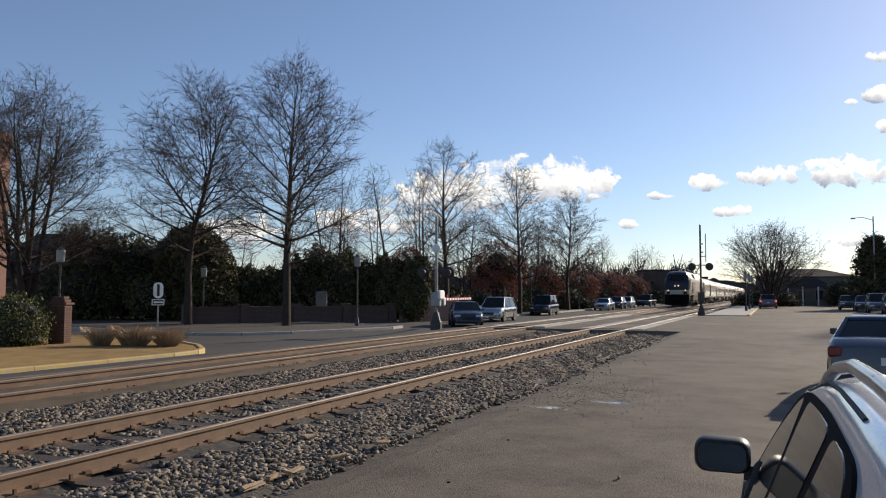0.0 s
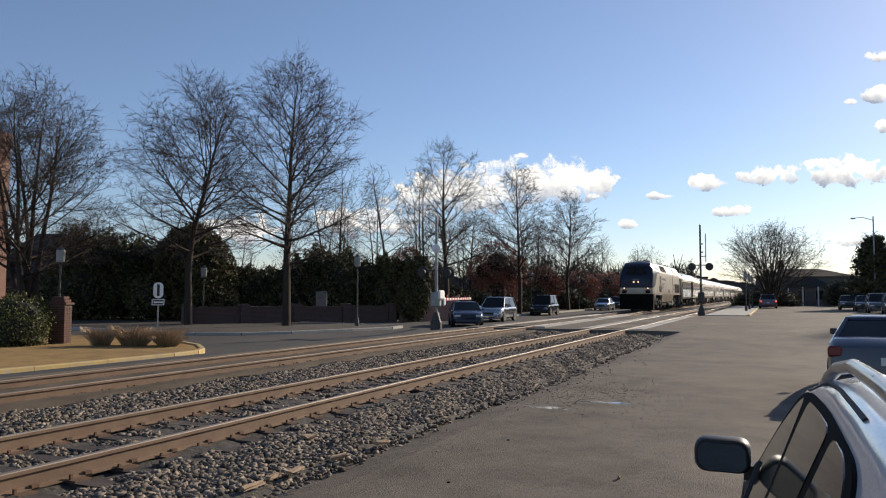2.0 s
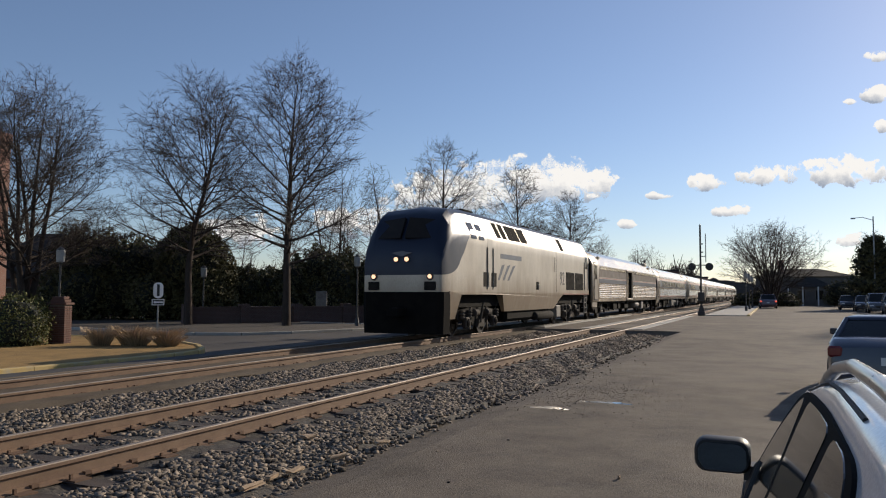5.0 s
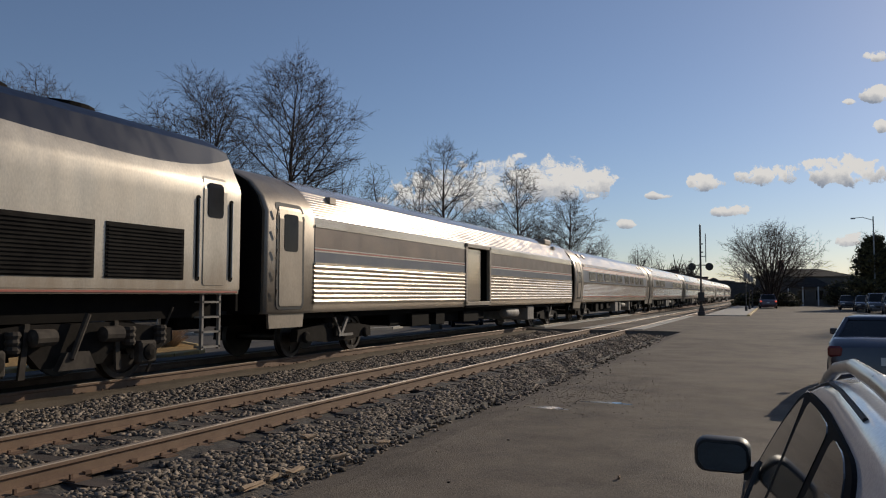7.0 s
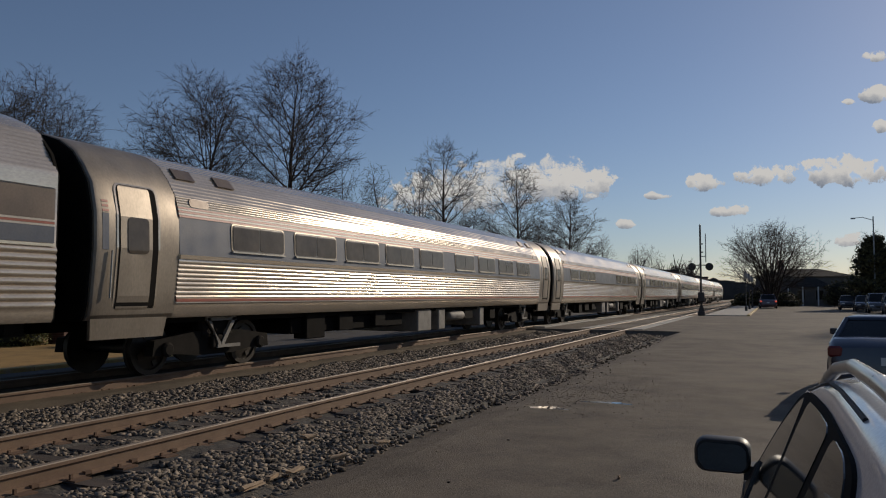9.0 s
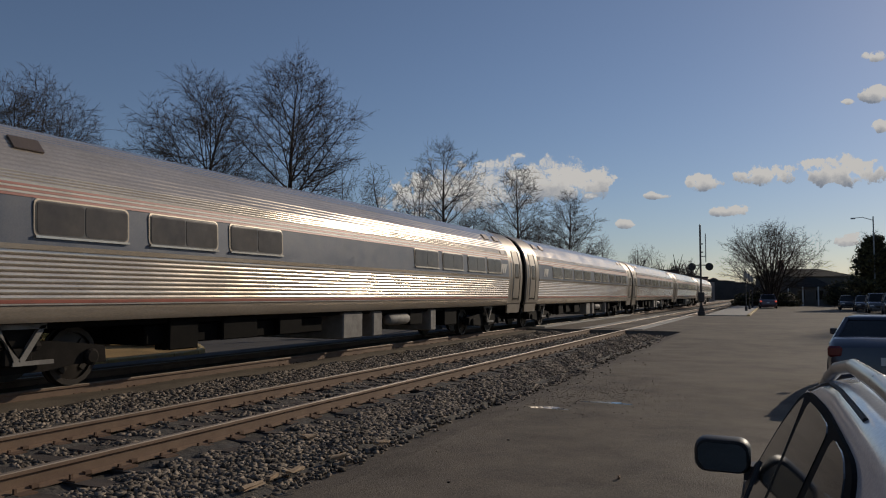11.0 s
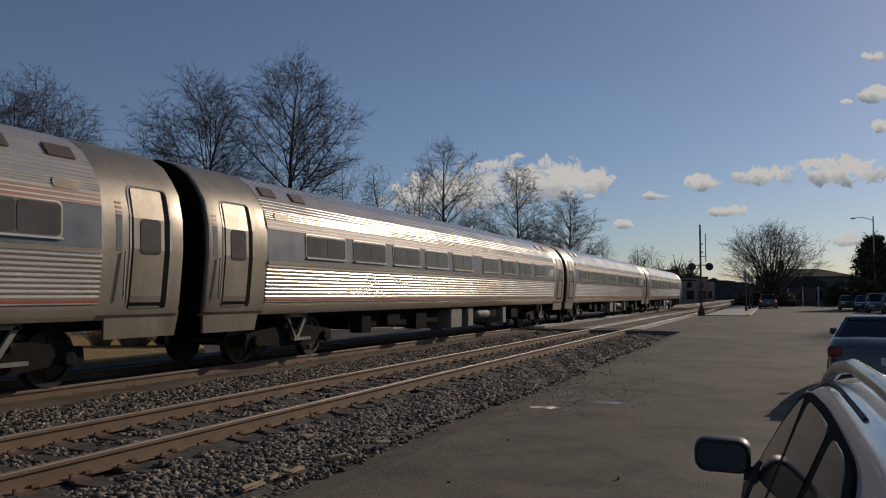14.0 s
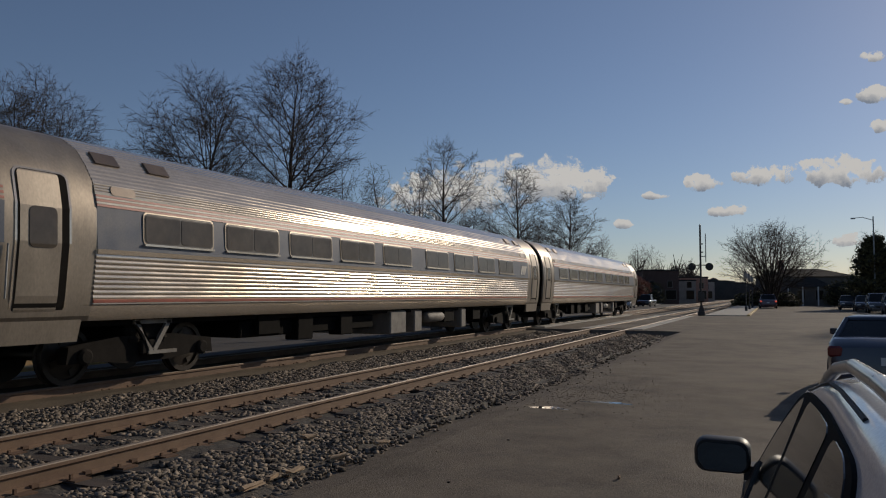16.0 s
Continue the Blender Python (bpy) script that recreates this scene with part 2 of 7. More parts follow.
def raw_mesh(name, verts, faces, mats):
    """A large mesh from arrays; faces all have the same number of corners."""
    me = bpy.data.meshes.new(name)
    nf, k = faces.shape
    me.vertices.add(len(verts))
    me.vertices.foreach_set("co", np.asarray(verts, np.float32).ravel())
    me.loops.add(nf * k)
    me.loops.foreach_set("vertex_index", np.asarray(faces, np.int32).ravel())
    me.polygons.add(nf)
    me.polygons.foreach_set("loop_start", np.arange(0, nf * k, k, dtype=np.int32))
    me.polygons.foreach_set("loop_total", np.full(nf, k, np.int32))
    for m in (mats if isinstance(mats, (list, tuple)) else [mats]):
        me.materials.append(m)
    me.update(calc_edges=True)
    me.validate()
    return me


def smoothstep(a, b, x):
    t = min(1.0, max(0.0, (x - a) / (b - a)))
    return t * t * (3 - 2 * t)


def rounded(w, h, r, n=4, cx=0.0, cy=0.0):
    """The outline of a rectangle with round corners."""
    out = []
    for sx, sy, a0 in ((1, 1, 0), (-1, 1, 90), (-1, -1, 180), (1, -1, 270)):
        for k in range(n + 1):
            a = radians(a0 + 90 * k / n)
            out.append((cx + sx * (w / 2 - r) + r * math.cos(a), cy + sy * (h / 2 - r) + r * math.sin(a)))
    return out


# ---- ground, streets and tracks ----
NEAR_TRACK, FAR_TRACK, HALF_GAUGE = -6.54, -10.90, 0.755
FAR_RISE = 0.034
CROSS_NEAR, CROSS_FAR = 33.6, 57.0


def ground_height(x, y):
    flush = smoothstep(24, 35, y)
    lot = -0.2 * (1 - flush) - 0.03 * flush
    if x > -4.3:
        return lot
    if x > -13.0:
        return -0.32 if (y < CROSS_NEAR - 1 or y > CROSS_FAR + 1) else -0.03
    drop = smoothstep(-13.2, -16.5, x)
    return -0.09 - 0.28 * drop


def build_ground():
    xs = [-1500, -600, -300, -150, -80, -50, -35, -28, -24, -21, -19, -17.5, -16.5, -15.5, -14.6, -13.8, -13.2, -13.0, -12.9, -11, -8, -6, -4.4, -4.3, -3.5, -2, 0, 2, 5, 10, 20, 40, 80, 200, 600, 1500]
    ys = [-300, -60, -30, -12, -4, 0, 4, 8, 12, 16, 20, 23, 25, 27, 29, 31, 32.4, 32.7, 33.5, 35, 40, 46, 52, 57.9, 58.1, 62, 70, 90, 120, 160, 220, 320, 500, 900, 2600]
    g = Geo()
    g.v = [(x, y, ground_height(x, y)) for y in ys for x in xs]
    n = len(xs)
    g.f = [(j * n + k, j * n + k + 1, (j + 1) * n + k + 1, (j + 1) * n + k) for j in range(len(ys) - 1) for k in range(n - 1)]
    g.s = [0 if xs[f[0] % n] > -13.1 else 1 for f in g.f]
    tagged(part("ground", g, [ASPHALT, ROAD]), "worn grey asphalt of a car park and street", "ground", kind="structure")


def sheet(name, outline, z0, z1, mat, label, category, kind="structure", c=0.0):
    g = Geo().prism(outline, "z", z0, z1)
    return tagged(part(name, g, mat), label, category, kind=kind)


def ballast_height(x, y):
    """The bed's top: level under the sleepers, sloping down to the car park."""
    s = smoothstep(-4.1, -5.25, x)
    mid = 0.10 * max(0.0, 1 - abs(x + 8.85) / 0.9)
    far = smoothstep(-13.4, -12.4, x)
    return -0.24 + 0.05 * s + mid * 0.4 + 0.04 * (1 - far) - 0.02 * math.sin(x * 7 + y * 3)


def build_ballast():
    rng = np.random.default_rng(5)
    for y0, y1, step in ((-14.0, CROSS_NEAR - 0.3, 0.3), (CROSS_FAR + 0.3, 330.0, 4.0)):
        xs = np.concatenate([np.arange(-13.2, -4.05, 0.22), [-4.0]])
        ys = np.arange(y0, y1 + step / 2, step)
        v = [(x + rng.normal(0, 0.05) * (0 < k < len(xs) - 1) + (rng.normal(0, 0.10) + 0.16 * math.sin(y * 0.5) if k == len(xs) - 1 else 0), y, ballast_height(x, y) + rng.normal(0, 0.012) - (0.07 if k == len(xs) - 1 else 0))
             for y in ys for k, x in enumerate(xs)]
        n = len(xs)
        f = np.array([(j * n + k, j * n + k + 1, (j + 1) * n + k + 1, (j + 1) * n + k) for j in range(len(ys) - 1) for k in range(n - 1)])
        ob = new("ballast_bed", raw_mesh("ballast_bed", v, f, BALLAST))
        tagged(ob, "bed of dark crushed stone under the tracks", "gravel", kind="stuff")
    # loose stones, densest near the camera
    spans = [(0.5, 9.0, 20000), (9.0, 18.0, 17000), (18.0, CROSS_NEAR - 0.4, 13000)]
    P, S = [], []
    for a, b, count in spans:
        y = rng.uniform(a, b, count)
        zone = rng.random(count)
        x = np.where(zone < 0.44, rng.uniform(-5.45, -3.75, count), np.where(zone < 0.60, rng.uniform(-7.2, -5.9, count), rng.uniform(-10.0, -7.4, count)))
        edge = -4.05 + 0.16 * np.sin(y * 0.5) + rng.normal(0, 0.12, count)
        keep = (x < edge) & (np.abs(x - NEAR_TRACK - HALF_GAUGE) > 0.12) & (np.abs(x - NEAR_TRACK + HALF_GAUGE) > 0.12)
        x, y = x[keep], y[keep]
        inside = (x < -5.2) & (x > -7.9)
        on_tie = inside & (np.mod(y, 0.54) < 0.25)
        x, y = x[~on_tie], y[~on_tie]
        inside = (x < -5.2) & (x > -7.9)
        z = np.array([ballast_height(p, q) for p, q in zip(x, y)]) - np.where(inside, 0.01, 0.0) - np.where(x > -4.25, 0.03, 0)
        P.append(np.stack([x, y, z + 0.012], 1))
        S.append(rng.uniform(0.018, 0.040, len(x)) * (1 + 0.010 * y))
    stray = 260
    y = rng.uniform(1.5, 30, stray)
    x = -4.0 + 0.16 * np.sin(y * 0.5) + rng.exponential(0.22, stray)
    P.append(np.stack([x, y, np.full(stray, -0.195)], 1))
    S.append(rng.uniform(0.01, 0.026, stray))
    P.append(np.stack([rng.normal(-2.8, 0.5, 900), rng.normal(12.5, 1.1, 900), np.full(900, -0.198)], 1))
    S.append(rng.uniform(0.005, 0.011, 900))
    P, S = np.concatenate(P), np.concatenate(S)
    n = len(P)
    base = np.array([(-0.8, -0.8, -0.7), (0.8, -0.7, -0.7), (0.7, 0.8, -0.7), (-0.7, 0.7, -0.7), (-0.7, -0.6, 0.6), (0.6, -0.8, 0.7), (0.8, 0.6, 0.5), (-0.6, 0.8, 0.8)], float)
    tri = np.array([(4, 5, 6), (4, 6, 7), (0, 1, 5), (0, 5, 4), (1, 2, 6), (1, 6, 5), (2, 3, 7), (2, 7, 6), (3, 0, 4), (3, 4, 7), (0, 2, 1), (0, 3, 2)])
    v = base[None] * rng.uniform(0.55, 1.35, (n, len(base), 3)) * np.stack([rng.uniform(0.8, 1.5, n), rng.uniform(0.7, 1.1, n), rng.uniform(0.5, 0.9, n)], 1)[:, None]
    a, b = rng.uniform(0, 6.28, n), rng.normal(0, 0.5, n)
    ca, sa, cb, sb = np.cos(a), np.sin(a), np.cos(b), np.sin(b)
    x, y, z = v[..., 0], v[..., 1], v[..., 2]
    y, z = y * cb[:, None] - z * sb[:, None], y * sb[:, None] + z * cb[:, None]
    x, y = x * ca[:, None] - y * sa[:, None], x * sa[:, None] + y * ca[:, None]
    v = np.stack([x, y, z], 2) * S[:, None, None] + P[:, None]
    f = (tri[None] + (np.arange(n) * len(base))[:, None, None]).reshape(-1, 3)
    ob = new("crushed_stone", raw_mesh("crushed_stone", v.reshape(-1, 3), f, STONE))
    tagged(ob, "loose angular grey ballast stones", "gravel", kind="stuff")


def rail_outline(x):
    pts = [(-0.07, -0.175), (0.07, -0.175), (0.07, -0.165), (0.014, -0.145), (0.011, -0.05), (0.036, -0.038), (0.036, -0.008), (0.028, 0.0)]
    return [(x + u, w) for u, w in pts] + [(x - u, w) for u, w in reversed(pts[2:])]


def build_track(centre, label):
    track = thing("railway_track", pose(centre, 0, FAR_RISE if centre == FAR_TRACK else 0), label, "railway track", "railway tracks", "structure")
    for side in (-1, 1):
        o = rail_outline(side * HALF_GAUGE)
        n = len(o)
        g = Geo().loft([[(u, y, w) for u, w in o] for y in (-40, 0, 15, 40, 100, 330)], slots=[1 if k in (6, 7, 8) else 0 for k in range(n)])
        part("rail", g, [RUST, RAIL_TOP], track, "rusty steel rail with a worn bright head")
        pl = Geo()
        rng = random.Random(3)
        for k in range(-8, 62):
            y = k * 0.54 + 0.12
            x = side * HALF_GAUGE
            pl.box(x - 0.17, x + 0.17, y - 0.09, y + 0.09, -0.186, -0.168)
            for sx in (-1, 1):
                pl.box(x + sx * 0.085 - 0.012, x + sx * 0.085 + 0.012, y - 0.06 * sx - 0.012, y - 0.06 * sx + 0.012, -0.17, -0.14 + 0.02 * rng.random())
                pl.box(x + sx * 0.05 - 0.02, x + sx * 0.05 + 0.02, y + 0.11, y + 0.18, -0.178, -0.135)
        tagged(part("tie_plate", pl, TIE_PLATE, track), kind="stuff")
    rng = random.Random(int(-centre * 10))
    shapes = []
    for k in range(5):
        g = Geo().box(-1.3 + rng.uniform(-0.05, 0.05), 1.3 + rng.uniform(-0.05, 0.05), -0.115, 0.115, -0.36, -0.185, 0.012)
        g.v = [(x + rng.gauss(0, 0.006), y + rng.gauss(0, 0.007), z + rng.gauss(0, 0.004)) for x, y, z in g.v]
        shapes.append(g)
    first = [part("tie", s, TIE_WOOD, track) for s in shapes]
    k = 0
    for k in range(-8, 62):
        y = k * 0.54 + 0.12
        ob = first[k % 5]
        if ob.location.y != 0 or k > -3:
            ob = new("tie", first[k % 5].data)
            ob.parent = track
        ob.location = (rng.uniform(-0.04, 0.04), y, 0)
        ob.rotation_euler = (0, 0, rng.uniform(-0.02, 0.02))
    far = Geo()
    for k in range(108, 420):
        y = k * 0.54 + 0.12
        far.box(-1.3, 1.3, y - 0.11, y + 0.11, -0.32, -0.185)
    tagged(part("distant_tie", far, TIE_WOOD, track), kind="stuff")
    return track


# ---- the train ----
SPEED, JOINT, COACH = 15.11, 8.04, 26.01


def mirror(points):
    """Closes a half outline, given from the lower right edge up to the crown, to a whole one."""
    return points + [(-x, z) for x, z in reversed(points) if x > 1e-6]


def fluted(a, b, count, depth):
    """Points from a to b on the outline with round flutes standing proud."""
    out = []
    (x0, z0), (x1, z1) = a, b
    nx, nz = (z1 - z0), -(x1 - x0)
    ln = math.hypot(nx, nz)
    for k in range(count * 4):
        t = k / (count * 4)
        d = depth * abs(math.sin(math.pi * (k % 4) / 4))
        out.append((x0 + (x1 - x0) * t + nx / ln * d, z0 + (z1 - z0) * t + nz / ln * d))
    return out


COACH_LOW = [(1.44, 1.02), (1.50, 1.10), (1.535, 1.27)]
COACH_TOP = [(1.30, 3.30), (1.10, 3.53), (0.80, 3.71), (0.42, 3.82), (0.0, 3.86)]
ROOF_FLUTES = [((1.30, 3.30), (1.10, 3.53), 4), ((1.10, 3.53), (0.80, 3.71), 4), ((0.80, 3.71), (0.42, 3.82), 4)]


def coach_outline():
    p = list(COACH_LOW)
    p += fluted((1.54, 1.32), (1.59, 1.98), 9, 0.017)
    p += [(1.592, 2.0), (1.60, 2.08), (1.59, 2.35), (1.575, 2.62), (1.556, 2.70)]
    p += fluted((1.525, 2.87), (1.47, 3.04), 4, 0.009)
    p += fluted((1.47, 3.04), (1.30, 3.30), 4, 0.009)
    for a, b, n in ROOF_FLUTES:
        p += fluted(a, b, n, 0.007)
    p += [(0.42, 3.82), (0.0, 3.86)]
    return mirror(p)


def coach_plain(k=1.0):
    p = COACH_LOW + [(1.57, 1.7), (1.60, 2.08), (1.59, 2.35), (1.575, 2.62), (1.47, 3.04)] + COACH_TOP
    return mirror([(x * k, 1.02 + (z - 1.02) * (0.9 + 0.1 * k) if k < 1 else z) for x, z in p])


def coach_x(z):
    """Half the coach's width at a height."""
    pts = [(1.02, 1.44), (1.27, 1.535), (2.08, 1.60), (2.62, 1.575), (3.04, 1.47), (3.30, 1.30), (3.53, 1.10), (3.86, 0.0)]
    for (z0, x0), (z1, x1) in zip(pts, pts[1:]):
        if z <= z1:
            return x0 + (x1 - x0) * (z - z0) / (z1 - z0)
    return 0.0


def hug(outline, side, proud, width_at=coach_x):
    """A thin panel that follows the car's curved side: an outline of (y, z) points, taken in level slices, becomes a shell standing proud of it."""
    zs = sorted(set(round(z, 4) for _, z in outline))
    lo, hi = zs[0], zs[-1]
    zs = sorted(set(zs + [lo + (hi - lo) * k / 8 for k in range(1, 8)])) if hi - lo > 0.7 else zs
    rows = []
    n = len(outline)
    for z in zs:
        ys = []
        for k in range(n):
            (ya, za), (yb, zb) = outline[k], outline[(k + 1) % n]
            if min(za, zb) - 1e-4 <= z <= max(za, zb) + 1e-4:
                ys += [ya, yb] if abs(za - zb) < 2e-4 else [ya + (yb - ya) * min(1, max(0, (z - za) / (zb - za)))]
        x = width_at(z)
        rows.append([(side * (x - 0.06), min(ys), z), (side * (x + proud), min(ys), z), (side * (x + proud), max(ys), z), (side * (x - 0.06), max(ys), z)])
    return Geo().loft(rows)


def strip(y0, y1, z0, z1, side, proud, width_at=coach_x):
    g = Geo()
    v = []
    for z in (z0, z1):
        for y in (y0, y1):
            v += [(side * (width_at(z) - 0.05), y, z), (side * (width_at(z) + proud), y, z)]
    return g.add(v, [(0, 1, 3, 2), (4, 6, 7, 5), (0, 4, 5, 1), (2, 3, 7, 6), (0, 2, 6, 4), (1, 5, 7, 3)])


def wheelset(car, y, r=0.455):
    g = Geo().lathe([(0.09, -0.98), (0.09, -0.80), (r * 0.45, -0.79), (r * 0.8, -0.76), (r * 0.82, -0.80), (r, -0.80), (r, -0.70), (r + 0.03, -0.69), (r + 0.03, -0.66), (r * 0.8, -0.67), (0.1, -0.68),
                     (0.09, 0.68), (r * 0.8, 0.67), (r + 0.03, 0.66), (r + 0.03, 0.69), (r, 0.70), (r, 0.80), (r * 0.82, 0.80), (r * 0.8, 0.76), (r * 0.45, 0.79), (0.09, 0.80), (0.09, 0.98)], axis="x", n=20)
    for k in range(4):
        a = k * math.pi / 2
        for s in (-1, 1):
            g.box(s * 0.79 - 0.015, s * 0.79 + 0.015, 0.26 * math.cos(a) - 0.05, 0.26 * math.cos(a) + 0.05, 0.26 * math.sin(a) - 0.05, 0.26 * math.sin(a) + 0.05)
    ob = part("wheelset", g, WHEEL_STEEL, car, smooth=35)
    ob.location = (0, y, r)
    WHEELS.append((ob, y, r))
    return ob


WHEELS = []


def coach_truck(car, y, base=2.59):
    """A two-axle truck: side frames with a V bracket, springs and brake gear."""
    g = Geo()
    for s in (-1, 1):
        x = s * 1.08
        g.prism([(y - base / 2 - 0.32, 0.36), (y - base / 2 + 0.3, 0.36), (y - 0.5, 0.30), (y + 0.5, 0.30), (y + base / 2 - 0.3, 0.36), (y + base / 2 + 0.32, 0.36),
                 (y + base / 2 + 0.28, 0.62), (y + 0.6, 0.74), (y - 0.6, 0.74), (y - base / 2 - 0.28, 0.62)], "x", x - 0.09, x + 0.09)
        for q in (-1, 1):
            g.lathe([(0.13, 0.0), (0.13, 0.05), (0.09, 0.08)] if s > 0 else [(0.09, -0.08), (0.13, -0.05), (0.13, 0.0)], (x + s * 0.09, y + q * base / 2, 0.46), "x", 12)
            g.lathe([(0.13, 0.62), (0.16, 0.68), (0.13, 0.74), (0.16, 0.80), (0.13, 0.86), (0.16, 0.92)], (x, y + q * 0.32, 0), "z", 10)
        g.box(min(x + s * 0.1, x + s * 0.2), max(x + s * 0.1, x + s * 0.2), y - 0.22, y + 0.22, 0.42, 0.66, 0.02)
    g.box(-1.2, 1.2, y - 0.28, y + 0.28, 0.66, 0.95, 0.03)
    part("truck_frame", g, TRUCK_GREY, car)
    for s in (-1, 1):
        b = Geo()
        x = s * 1.27
        for q in (-1, 1):
            b.prism([(y + q * 0.42, 0.98), (y + q * 0.32, 0.98), (y + 0.03 * q - 0.05, 0.48), (y + 0.03 * q + 0.05, 0.48)], "x", x - 0.03, x + 0.03)
        b.box(x - 0.03, x + 0.03, y - 0.42, y + 0.42, 0.93, 1.0)
        b.box(x - 0.03, x + 0.03, y - 0.1, y + 0.55, 0.42, 0.48)
        part("truck_bracket", b, BOX_PALE, car, "pale V-shaped truck bracket")
    return [wheelset(car, y - base / 2), wheelset(car, y + base / 2)]


def loco_truck(car, y, base=2.74):
    """A heavy two-axle motor truck: deep frame, journal boxes, coil springs, brake cylinders and hangers."""
    for s in (-1, 1):
        x = s * 1.16
        lo, hi = min(x - s * 0.10, x + s * 0.08), max(x - s * 0.10, x + s * 0.08)
        part("truck_frame", Geo().prism([(y - 2.05, 0.62), (y - 1.75, 0.50), (y - 0.75, 0.56), (y - 0.55, 0.34), (y + 0.55, 0.34), (y + 0.75, 0.56), (y + 1.75, 0.50), (y + 2.05, 0.62), (y + 2.05, 0.84), (y + 0.8, 0.98), (y - 0.8, 0.98), (y - 2.05, 0.84)], "x", lo, hi), TRUCK_GREY, car)
        for q in (-1, 1):
            yy = y + q * base / 2
            a, b = min(x + s * 0.06, x + s * 0.24), max(x + s * 0.06, x + s * 0.24)
            box = part("journal_box", Geo().box(a, b, yy - 0.19, yy + 0.19, 0.28, 0.66, 0.04), DUSTY, car, "dusty journal box")
            part("journal_cap", Geo().lathe([(0.05, x + s * 0.30), (0.13, x + s * 0.27), (0.14, x + s * 0.22)], (0, yy, 0.47), "x", 14), TRUCK_GREY, box)
            for d in (-0.34, 0.34):
                part("coil_spring", Geo().lathe([(0.09, 0.60), (0.115, 0.65), (0.09, 0.70), (0.115, 0.75), (0.09, 0.80), (0.115, 0.85), (0.09, 0.90)], (x + s * 0.13, yy + d, 0), "z", 10), DUSTY, car)
            part("brake_cylinder", Geo().lathe([(0.03, y + q * 0.42), (0.12, y + q * 0.44), (0.13, y + q * 0.78), (0.05, y + q * 0.82)], (x + s * 0.20, 0, 0.80), "y", 12), DUSTY, car)
            part("brake_hanger", Geo().prism([(yy - q * 0.62, 1.0), (yy - q * 0.54, 1.0), (yy - q * 0.46, 0.22), (yy - q * 0.56, 0.22)], "x", a, a + 0.05), DUSTY, car)
            part("sand_pipe", Geo().tube((x + s * 0.1, yy + q * 0.66, 1.2), (x - s * 0.3, yy + q * 0.50, 0.08), 0.022, n=6), DUSTY, car)
        part("swing_link", Geo().prism([(y - 0.34, 0.30), (y + 0.34, 0.30), (y + 0.2, 0.56), (y - 0.2, 0.56)], "x", min(x + s * 0.08, x + s * 0.2), max(x + s * 0.08, x + s * 0.2)), DUSTY, car)
        part("damper", Geo().tube((x + s * 0.2, y - 0.12, 0.46), (x + s * 0.2, y + 0.16, 1.12), 0.045, n=8), DUSTY, car)
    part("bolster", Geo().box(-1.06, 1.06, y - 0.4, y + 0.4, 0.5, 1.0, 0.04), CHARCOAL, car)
    return [wheelset(car, y - base / 2, 0.5), wheelset(car, y + base / 2, 0.5)]


def gangway(car, length, zt=3.45, w=0.62):
    for y0, y1, name in ((-0.28, 0.34, "front_gangway"), (length - 0.34, length - 0.02, "rear_gangway")):
        g = Geo()
        n = 5
        for k in range(n):
            a, b = y0 + (y1 - y0) * k / n, y0 + (y1 - y0) * (k + 0.7) / n
            for x0, x1, z0, z1 in ((-w, -w + 0.12, 1.1, zt), (w - 0.12, w, 1.1, zt), (-w, w, zt - 0.12, zt)):
                g.box(x0, x1, a, b, z0, z1)
        g.box(-w, w, y0, y1, 1.0, 1.1)
        g.box(-0.12, 0.12, y0 - 0.02, y1, 0.75, 0.98, 0.02)
        part(name, g, RUBBER, car)


def end_wall(car, y, outline, label=""):
    g = Geo().prism(outline, "y", y, y + 0.05)
    part("end_wall", g, CHARCOAL, car, label)


